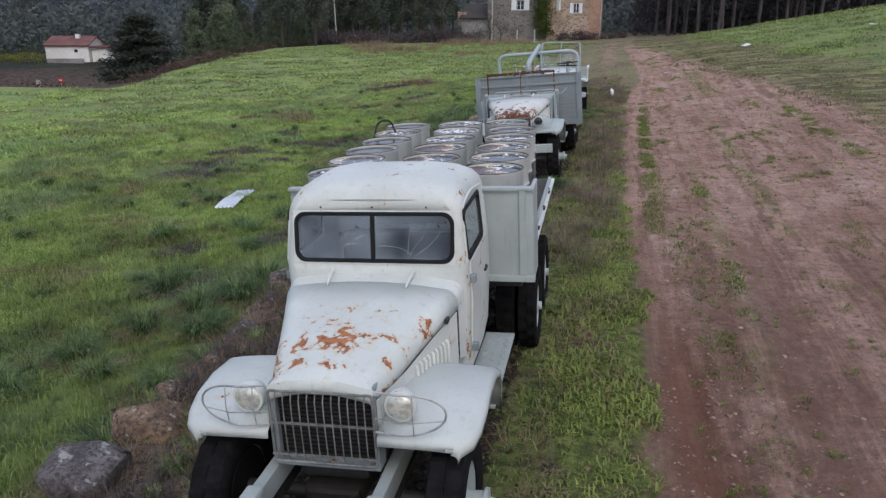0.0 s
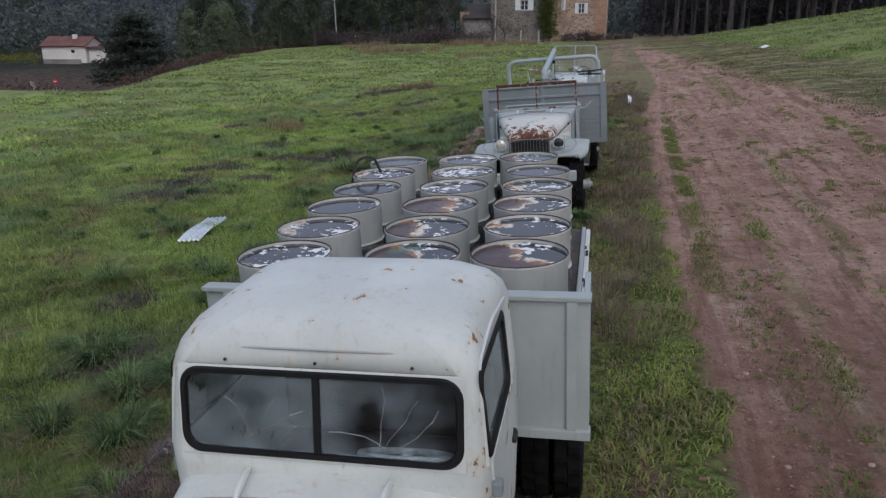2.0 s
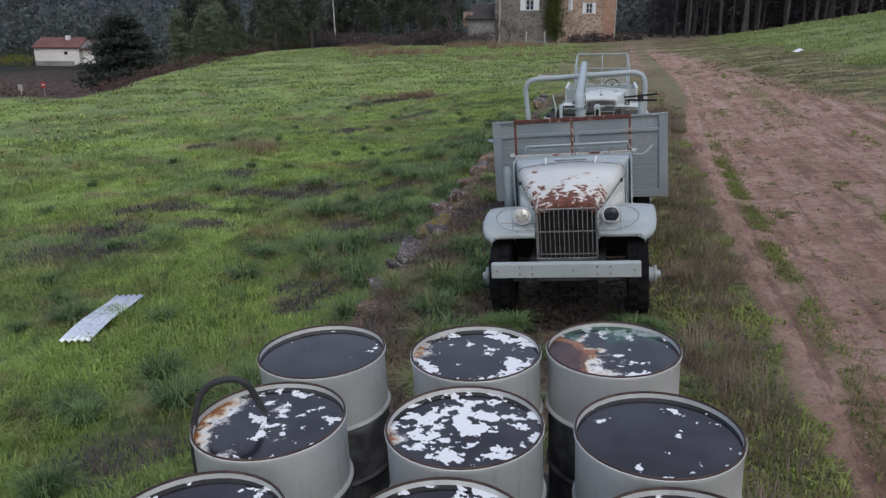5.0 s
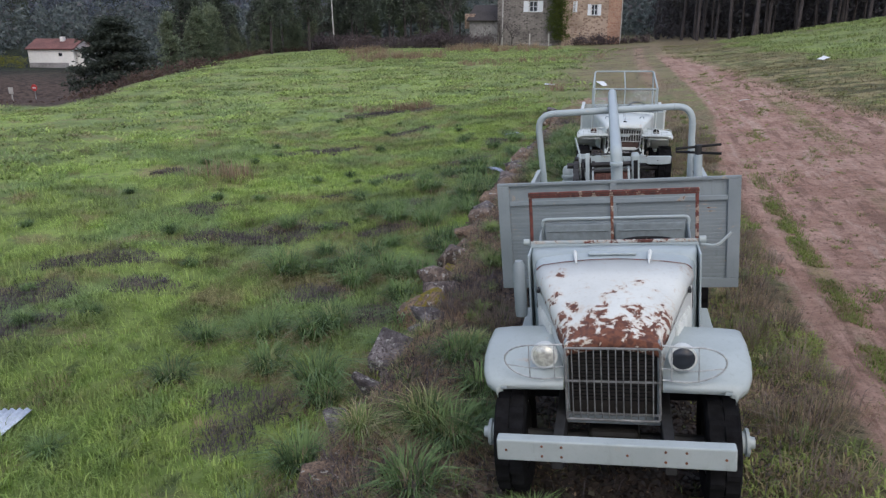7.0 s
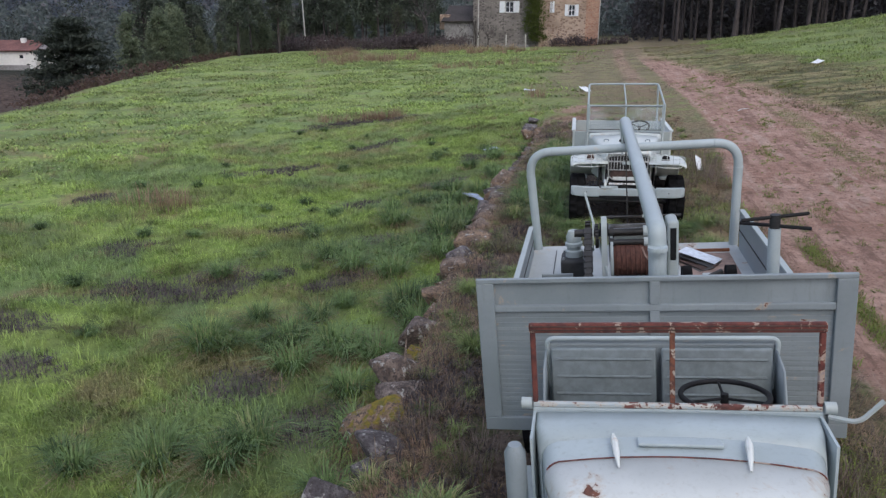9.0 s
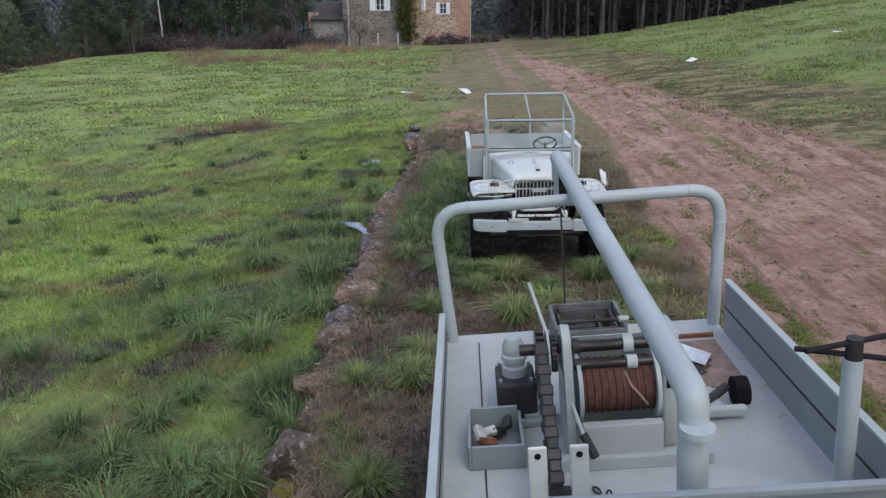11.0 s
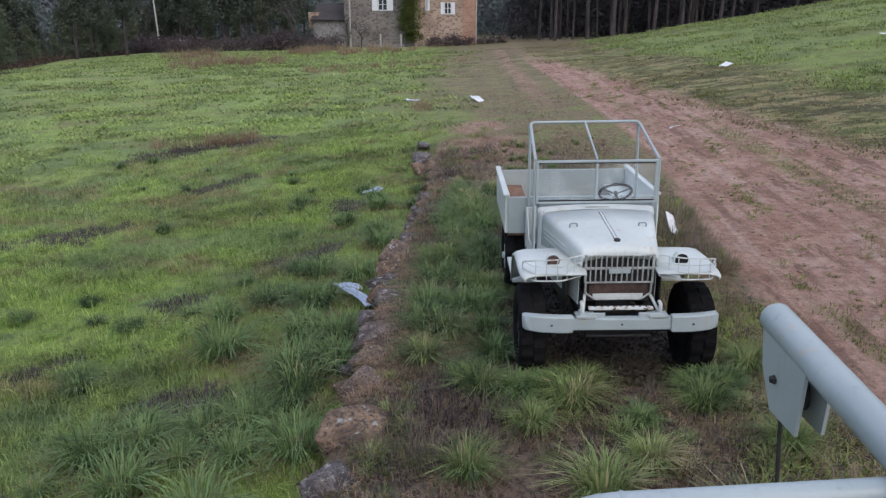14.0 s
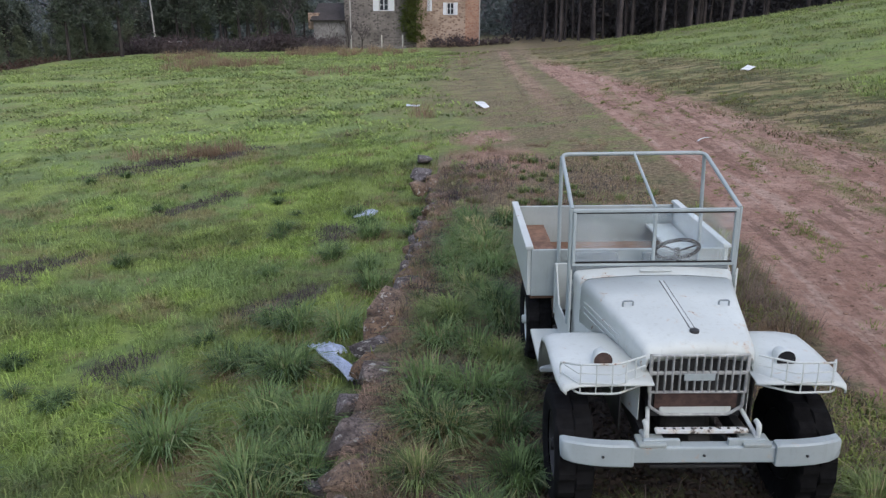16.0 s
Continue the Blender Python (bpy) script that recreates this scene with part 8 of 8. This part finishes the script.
spots = []
while len(spots) < 116:
    a, r = radians(random.uniform(-54, -12)), random.uniform(104, 182)
    x, y = r * math.sin(a), r * math.cos(a)
    if free(x, y):
        spots.append((x, y, random.uniform(0.6, 1.15)))
plant(tall, spots, "pines")
spots = []
while len(spots) < 46:
    y = random.uniform(72, 128)
    x = -48.5 - abs(random.gauss(0, 3.0)) - 0.05 * (y - 70)
    if free(x, y):
        spots.append((x, y, random.uniform(0.5, 1.1)))
for x in (-46, -41, -36, -33):
    spots.append((x, 134 + random.uniform(-2, 4), random.uniform(0.7, 1.1)))
plant(young, spots, "young pines")
spots = []
while len(spots) < 172:
    x, y = random.uniform(0.5, 95), random.uniform(112, 170)
    if y > 118 + 0.0 * x and (x > 4 or y > 134):
        spots.append((x, y - 0.12 * x, random.uniform(0.8, 1.2)))
plant(straight, spots, "wood pines")

# dark leaves added to imitate the shade between the trunks
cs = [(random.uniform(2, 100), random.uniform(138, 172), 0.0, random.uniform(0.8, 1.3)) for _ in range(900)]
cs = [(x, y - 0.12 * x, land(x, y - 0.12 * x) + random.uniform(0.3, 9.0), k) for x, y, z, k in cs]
tagged(new("understory", leaf_cloud("understory", cs, 46, 1.2, 0.5, "leaf_shade", 0.9)), "dark leaf cloud standing in for shade inside the pine wood", "undergrowth", kind="stuff")

# the dark cedar by the lane
bm = tube(bmesh.new(), [(0, 0, 0), (0, 0, 5.5), (0.1, 0, 10.4)], [0.4, 0.25, 0.03], 8)
cs = []
random.seed(31)
for k in range(34):   # tiers of level boughs
    u = (k + random.random()) / 34
    reach, a = 6.2 * (1 - u) ** 0.85 * random.uniform(0.75, 1.08) + 0.2, k * 2.4 + random.uniform(-0.4, 0.4)
    z = 0.7 + 9.6 * u
    tip = Vector((reach * math.cos(a), reach * math.sin(a), z - 0.08 * reach))
    tube(bm, [(0, 0, z), tip], [0.1, 0.02], 5)
    for f in (0.2, 0.4, 0.6, 0.8, 1.0, 0.5, 0.7, 0.9):
        w = 0.22 * reach * f
        cs.append((tip.x * f + random.uniform(-w, w), tip.y * f + random.uniform(-w, w), mixed(z, tip.z, f) + random.uniform(-0.1, 0.25), 1.0))
tree("cedar_tree", bm, "bark", leaf_cloud("crown", cs, 74, 0.5, 0.2, "leaf_cedar", 0.42), pose(-65.0, 92.5, land(-65.0, 92.5) - 0.4) @ Matrix.LocRotScale(None, None, (1.25, 1.25, 0.97)), "broad dark cedar beside the lane", "")

tree("bare_tree", bare_tree(3, 13), "bark", None, pose(-28.6, 121, land(-28.6, 121)), "large leafless dark tree near the farmhouse", "bare trees")
for k, (x, y, h) in enumerate(((-22.4, 126.5, 6.5), (-25.4, 127.5, 5.0), (-20.6, 127.2, 5.5), (-36.0, 130, 9.0), (-42.0, 140, 10.0))):
    tree("bare_tree", bare_tree(40 + k, h, 0.6), "bark", None, pose(x, y, land(x, y)), "small leafless tree by the farm buildings", "bare trees")

# shrubs: brown thickets along the field's far edge, bracken on the bank, hedge by the white house
cs = []
for _ in range(210):
    x, y = random.uniform(-47, -23), random.uniform(118, 127)
    cs.append((x, y, land(x, y) + random.uniform(0.2, 1.3), 1.0))
for _ in range(60):
    x, y = random.uniform(-61, -52), random.uniform(120, 130)
    cs.append((x, y, land(x, y) + random.uniform(0.2, 2.0), 1.1))
for _ in range(120):
    x, y = random.gauss(-31.0, 2.6), random.uniform(119, 124)
    cs.append((x, y, land(x, y) + random.uniform(0.1, 2.3) * math.exp(-((x + 31) / 4.2) ** 2), 1.0))
for _ in range(90):
    x, y = random.gauss(-48.5, 2.4), random.uniform(119, 124)
    cs.append((x, y, land(x, y) + random.uniform(0.1, 2.0), 1.0))
for _ in range(60):
    x, y = random.uniform(-11.5, -0.5), random.uniform(127, 129.5)
    cs.append((x, y, land(x, y) + random.uniform(0.1, 1.3 if x < -7 else 0.8), 0.7))
me = leaf_cloud("thicket", cs, 40, 0.6, 0.17, "twig_wood", 0.6)
tagged(new("thicket", me), "brown leafless thicket at the field's far edge", "shrubs", kind="stuff")
cs = []
for _ in range(420):
    y = random.uniform(56, 118)
    x = field_edge(y) - 1.0 - abs(random.gauss(0, 5))
    cs.append((x, y, land(x, y) + random.uniform(0.0, 0.5), 1.0))
tagged(new("bracken", leaf_cloud("bracken", cs, 26, 0.6, 0.16, "bracken", 0.35)), "brown bracken and brambles on the bank", "bracken", kind="stuff")
cs = [(x, 140 + random.uniform(-1, 1), -7.2 + random.uniform(-0.4, 2.6), 1.2) for x in np.linspace(-141, -122.5, 60)]
hedge = new("hedge", leaf_cloud("hedge", cs, 60, 0.45, 0.14, "leaf_hedge", 0.7))
tagged(hedge, "yellow-green clipped hedge before the white house", "hedge")
# reeds and dry clumps far up the meadow
def far_clumps(name, material, spots, per, reach, h0, h1, w, label):
    cs = np.repeat(np.array(spots), per, axis=0)
    n = len(cs)
    az, r = rng.uniform(0, math.tau, n), np.sqrt(rng.random(n)) * reach * cs[:, 2]
    x, y = cs[:, 0] + r * np.cos(az), cs[:, 1] + r * np.sin(az)
    return blades(name, material, x, y, np.array([land(a, b) for a, b in zip(x, y)]), rng.uniform(h0, h1, n) * cs[:, 2], np.full(n, w), rng.uniform(0.1, 0.7, n), az, label, "reeds")


spots = [(random.gauss(-27, 2.5), random.gauss(88, 3), random.uniform(0.7, 1.3)) for _ in range(26)] + [(random.uniform(-26, -12), random.uniform(104, 118), random.uniform(0.6, 1.2)) for _ in range(50)] + [(random.gauss(-36, 2.0), random.gauss(103, 3), random.uniform(0.7, 1.2)) for _ in range(16)]
far_clumps("dry_reeds", "blade_dry", spots, 60, 0.7, 0.4, 1.1, 0.03, "dry straw-coloured reeds far up the meadow")
spots = [(random.gauss(-13.3, 1.4), random.gauss(46.4, 0.5), random.uniform(0.6, 1.2)) for _ in range(14)]
far_clumps("dry_reeds", "blade_dry", spots, 50, 0.4, 0.2, 0.5, 0.014, "dry stalks among dead heather")
spots = [(random.uniform(-6.5, 1.0), random.uniform(46, 112), random.uniform(0.4, 1.0)) for _ in range(260)]
far_clumps("dead_heather", "twig_pale", spots, 40, 1.2, 0.03, 0.10, 0.022, "brownish dead growth between meadow and track")
# distant wooded slopes
near_cs, far_cs = [], []
while len(near_cs) + len(far_cs) < 11400:
    a, r = radians(random.uniform(-70, 50)), random.uniform(170, 430)
    x, y = r * math.sin(a), r * math.cos(a)
    k = random.uniform(0.8, 1.4)
    if r < 218 and -48 < math.degrees(a) < -37.5:
        continue
    z = land(x, y)
    for q in range(3):
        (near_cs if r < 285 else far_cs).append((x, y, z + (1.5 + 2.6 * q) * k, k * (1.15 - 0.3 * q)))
tagged(new("far_woods", leaf_cloud("far_woods", near_cs, 26, 1.1, 0.7, "needle_far", 0.9)), "wooded hillside in the distance, paled by painted haze", "woods", kind="stuff")
tagged(new("hazy_woods", leaf_cloud("hazy_woods", far_cs, 26, 1.1, 0.7, "needle_haze", 0.9)), "wooded hills furthest off, bluish with painted haze", "woods", kind="stuff")

# ---- the farmhouse, its outbuilding and the white house ----
def stone_facing(name, a, b, c, scale=2.6):
    g = Graph(name)
    v = g.node("ShaderNodeTexVoronoi")
    v.feature = "F1"
    g.put(v.inputs["Vector"], g.scaled(g.obj, (1, 1, 1.7)))
    v.inputs["Scale"].default_value = scale
    cell = g.split(v.outputs["Color"])[0]
    col = g.mix(g.ramp(cell, 0.2, 0.8), a, b)
    col = g.mix(g.ramp(v.outputs["Distance"], 0.42, 0.6), col, c)
    col = g.mix(g.math("MULTIPLY", g.ramp(g.noise(g.obj, 0.5, 4), 0.45, 0.7), 0.5), col, tuple(0.7 * q for q in a))
    g.bump(v.outputs["Distance"], 0.5, 0.05)
    return g.done(col, 0.92)


stone_facing("stone_grey", (0.10, 0.09, 0.087), (0.25, 0.225, 0.21), (0.20, 0.18, 0.17))
stone_facing("stone_tan", (0.22, 0.15, 0.115), (0.46, 0.35, 0.27), (0.40, 0.31, 0.25))
stone_facing("stone_rose", (0.32, 0.17, 0.12), (0.46, 0.29, 0.21), (0.38, 0.25, 0.19), 3.5)


def facade(name, owner, x0, x1, z0, z1, y, holes, material, thick=0.5, label=""):
    """A wall with openings cut through it."""
    xs = sorted({x0, x1, *[v for h in holes for v in h[:2]]})
    zs = sorted({z0, z1, *[v for h in holes for v in h[2:]]})
    bm = bmesh.new()
    for a, b in zip(xs, xs[1:]):
        for c, d in zip(zs, zs[1:]):
            if not any(h[0] <= a and b <= h[1] and h[2] <= c and d <= h[3] for h in holes):
                for yy in (y, y + thick):
                    bm.faces.new([bm.verts.new(p) for p in ((a, yy, c), (b, yy, c), (b, yy, d), (a, yy, d))])
    for h in holes:
        q = [(h[0], h[2]), (h[1], h[2]), (h[1], h[3]), (h[0], h[3])]
        for (ax, az), (bx, bz) in zip(q, q[1:] + q[:1]):
            bm.faces.new([bm.verts.new(p) for p in ((ax, y, az), (bx, y, bz), (bx, y + thick, bz), (ax, y + thick, az))])
    for xx in (x0, x1):
        bm.faces.new([bm.verts.new(p) for p in ((xx, y, z0), (xx, y + thick, z0), (xx, y + thick, z1), (xx, y, z1))])
    bmesh.ops.remove_doubles(bm, verts=bm.verts, dist=0.001)
    return part(name, bm, material, owner, label)


def shuttered(owner, x0, x1, z0, z1, y, shutter=0.8, both=True):
    w = part("window", box(x0, x1, y + 0.22, y + 0.26, z0, z1), "window_dark", owner, "dark window with white frame")
    for a in ((x0, x1, z0, z0 + 0.08), (x0, x1, z1 - 0.08, z1), (x0, x0 + 0.08, z0, z1), (x1 - 0.08, x1, z0, z1), ((x0 + x1) / 2 - 0.05, (x0 + x1) / 2 + 0.05, z0, z1), (x0, x1, (z0 + z1) / 2 - 0.03, (z0 + z1) / 2 + 0.03)):
        part("frame", box(a[0], a[1], y + 0.16, y + 0.22, a[2], a[3]), "shutter_white", w)
    part("sill", box(x0 - 0.1, x1 + 0.1, y - 0.12, y + 0.2, z0 - 0.1, z0), "post_white", w)
    for s in (-1, 1) if both else (1,):
        cx = x0 - shutter / 2 - 0.03 if s < 0 else x1 + shutter / 2 + 0.03
        part("shutter", box(cx - shutter / 2, cx + shutter / 2, y - 0.09, y - 0.03, z0 - 0.04, z1 + 0.04, 0.01), "shutter_white", owner, "white wooden shutter")


fz = land(-14, 130)
farm = thing("farmhouse", pose(0, 130, 0), "old stone farmhouse with white shutters and ivy", "house")
facade("wall", farm, -23.4, -12.5, fz - 0.5, 8.5, 0.0, [(-18.45, -17.2, 4.2, 5.75)], "stone_grey", label="grey rubble-stone wall")
facade("wall", farm, -13.2, -6.4, fz - 0.5, 8.5, -0.9, [(-11.7, -11.35, 4.2, 5.7), (-8.95, -8.0, 3.7, 5.25)], "stone_tan", label="tan rubble-stone wall")
facade("wall", farm, -6.4, -4.5, fz - 0.5, 8.5, -0.6, [], "stone_rose", label="rosy stone pier")
shuttered(farm, -18.45, -17.2, 4.2, 5.75, 0.0, 0.85)
shuttered(farm, -8.95, -8.0, 3.7, 5.25, -0.9, 0.5)
shuttered(farm, -11.7, -11.35, 4.2, 5.7, -0.9, 0.3, False)
part("wall", box(-23.4, -22.9, 0.5, 9, fz - 0.5, 8.5), "stone_grey", farm)
part("wall", box(-5.0, -4.5, -0.1, 9, fz - 0.5, 8.5), "stone_tan", farm)
part("wall", box(-22.9, -5.0, 8.6, 9, fz - 0.5, 8.5), "stone_grey", farm)
bm = bmesh.new()
for a, b in (((-1.4, 8.3), (4.2, 10.6)), ((4.2, 10.6), (9.6, 8.3))):
    bm.faces.new([bm.verts.new((x, y, z)) for x, (y, z) in ((-23.8, a), (-4.1, a), (-4.1, b), (-23.8, b))])
solid(part("roof", bm, "roof_tile", farm, "tiled roof"), 0.2)
part("downpipe", tube(bmesh.new(), [(-4.42, -0.7, fz), (-4.42, -0.7, 8.3)], 0.06, 8), "post_white", farm)
cs = [(random.gauss(-13.9, 0.75), -0.55 + random.uniform(-0.5, 0.3), z, 1.0) for z in np.linspace(fz + 1.0, 8.2, 90)]
cs = [(x, y, z, s * (1.15 if z > 2 else 0.7)) for x, y, z, s in cs]
ivy = new("ivy", leaf_cloud("ivy", cs, 60, 0.42, 0.16, "leaf_ivy", 0.8))
ivy.matrix_world = pose(0, 129.6, 0)
tagged(ivy, "thick green ivy climbing the farmhouse wall", "ivy")
barn = thing("outbuilding", pose(0, 131.5, 0), "low grey rendered outbuilding with a dark roof", "outbuilding")
facade("wall", barn, -28.2, -23.6, fz - 0.6, 2.9, 0.0, [], "render_grey", 0.4)
part("wall", box(-28.2, -27.8, 0.4, 6, fz - 0.6, 2.9), "render_grey", barn)
bm = bmesh.new()
bm.faces.new([bm.verts.new(p) for p in ((-28.6, -0.5, 2.8), (-23.4, -0.5, 2.8), (-23.4, 6, 5.2), (-28.6, 6, 5.2))])
solid(part("roof", bm, "roof_dark", barn, "dark weathered roof"), 0.18)
part("chimney", box(-29.2, -27.6, 1.0, 2.4, 1.6, 3.9, 0.1), "stone_tan", barn, "pale stone stack")

wz = -6.0
white = thing("white_house", pose(-120.6, 145, wz, 0, 0, 12) @ Matrix.Scale(1.42, 4), "white rendered cottage with a red tiled roof", "house")
facade("wall", white, -3.4, 3.4, -0.5, 2.1, 0.0, [(1.1, 1.7, 1.0, 1.45)], "white_wall", 0.3)
part("window", box(1.1, 1.7, 0.15, 0.2, 1.0, 1.45), "window_dark", white)
part("wall", box(-3.4, -3.1, 0.3, 6.0, -0.5, 2.1), "white_wall", white)
part("wall", box(3.1, 3.4, 0.3, 6.0, -0.5, 2.1), "white_wall", white)
for x in (-3.4, 3.1):
    bm = bmesh.new()
    q = [bm.verts.new((x, y, z)) for y, z in ((0, 2.1), (6.0, 2.1), (3.0, 3.25))]
    r = [bm.verts.new((x + 0.3, v.co.y, v.co.z)) for v in q]
    bm.faces.new(q), bm.faces.new(r)
    for i in range(3):
        bm.faces.new((q[i], q[(i + 1) % 3], r[(i + 1) % 3], r[i]))
    part("gable", bm, "white_wall", white)
for a, b in (((-0.35, 2.02), (3.0, 3.35)), ((3.0, 3.35), (6.35, 2.02))):
    bm = bmesh.new()
    bm.faces.new([bm.verts.new((x, y, z)) for x, (y, z) in ((-3.6, a), (3.7, a), (3.7, b), (-3.6, b))])
    solid(part("roof", bm, "roof_tile", white, "red tiled roof slope"), 0.14)
part("chimney", box(0.6, 1.2, 2.0, 2.6, 2.8, 3.7, 0.03), "white_wall", white)
annex = part("annex", box(3.5, 6.0, 0.8, 5.0, -0.5, 1.7, 0.02), "white_wall", white)
part("annex_roof", box(3.45, 6.4, 0.3, 5.3, 1.7, 1.9, 0.02), "roof_tile", white)
part("terrace_wall", box(-2.5, 3.2, -1.6, -1.3, -0.9, 0.15, 0.02), "render_grey", white)

# ---- poles, signs, shed, fence ----
sign = thing("stop_sign", pose(-90.2, 106, land(-90.2, 106), 0, 0, 0) @ Matrix.Scale(1.7, 4), "small round red road sign on a post", "road sign")
part("post", tube(bmesh.new(), [(0, 0, -0.1), (0, 0, 1.0)], 0.03, 8), "bare_wire", sign)
part("disc", tube(bmesh.new(), [(0, -0.03, 1.2), (0, 0, 1.2)], 0.3, 16), "sign_red", sign)
part("mark", box(-0.17, 0.17, -0.045, -0.032, 1.14, 1.26), "scrap_white", sign)
sign = thing("road_sign", pose(-95.0, 106.5, land(-95.0, 106.5), 0, 0, 0) @ Matrix.Scale(1.9, 4), "small white road sign on a post", "road sign")
part("post", box(-0.04, 0.04, -0.03, 0.03, -0.1, 0.6), "post_white", sign)
part("board", box(-0.22, 0.22, -0.06, -0.03, 0.55, 1.05), "post_white", sign)
pole = part("utility_pole", tube(bmesh.new(), [(0, 0, -0.3), (-0.25, 0, 8.5)], [0.14, 0.1], 10), "post_white")
pole.matrix_world = pose(-50.9, 130, land(-50.9, 130))
tagged(pole, "thin pale leaning utility pole", "pole")
pole = part("utility_pole", tube(bmesh.new(), [(0, 0, -0.3), (0, 0, 8.0)], [0.1, 0.08], 10), "post_white")
pole.matrix_world = pose(-22.2, 127.8, land(-22.2, 127.8))
tagged(pole, "thin pale pole beside the farmhouse", "pole")
shed = thing("shed", pose(-49.0, 130.5, land(-49, 130.5)), "small grey shed with a pale flat roof", "shed")
part("wall", box(-1.3, 1.3, 0, 1.8, -0.2, 1.15), "render_grey", shed)
part("roof", box(-0.6, 1.5, -0.3, 2.0, 1.15, 1.27, 0.02), "post_white", shed)
part("opening", box(0.2, 1.1, -0.01, 0.05, 0.2, 1.0), "black_seal", shed)
fence = thing("garden_fence", pose(0, 127.5, 0), "two pale posts with a wire fence", "fence")
for x in (-17.9, -15.0):
    part("post", box(x - 0.09, x + 0.09, 0, 0.16, land(x, 127.5) - 0.2, land(x, 127.5) + 1.9, 0.02), "post_white", fence)
for k in range(4):
    z = land(-16, 127.5) + 0.3 + 0.4 * k
    part("wire", tube(bmesh.new(), [(-17.9, 0.08, z), (-15.0, 0.08, z)], 0.012, 4), "dark_steel", fence)
sw = part("retaining_wall", box(-19.0, -14.6, 0, 0.4, land(-16, 128) - 0.4, land(-16, 128) + 0.35, 0.05), "render_grey")
sw.matrix_world = pose(0, 128.0, 0)
tagged(sw, "low grey garden wall beside the farmhouse", "wall")
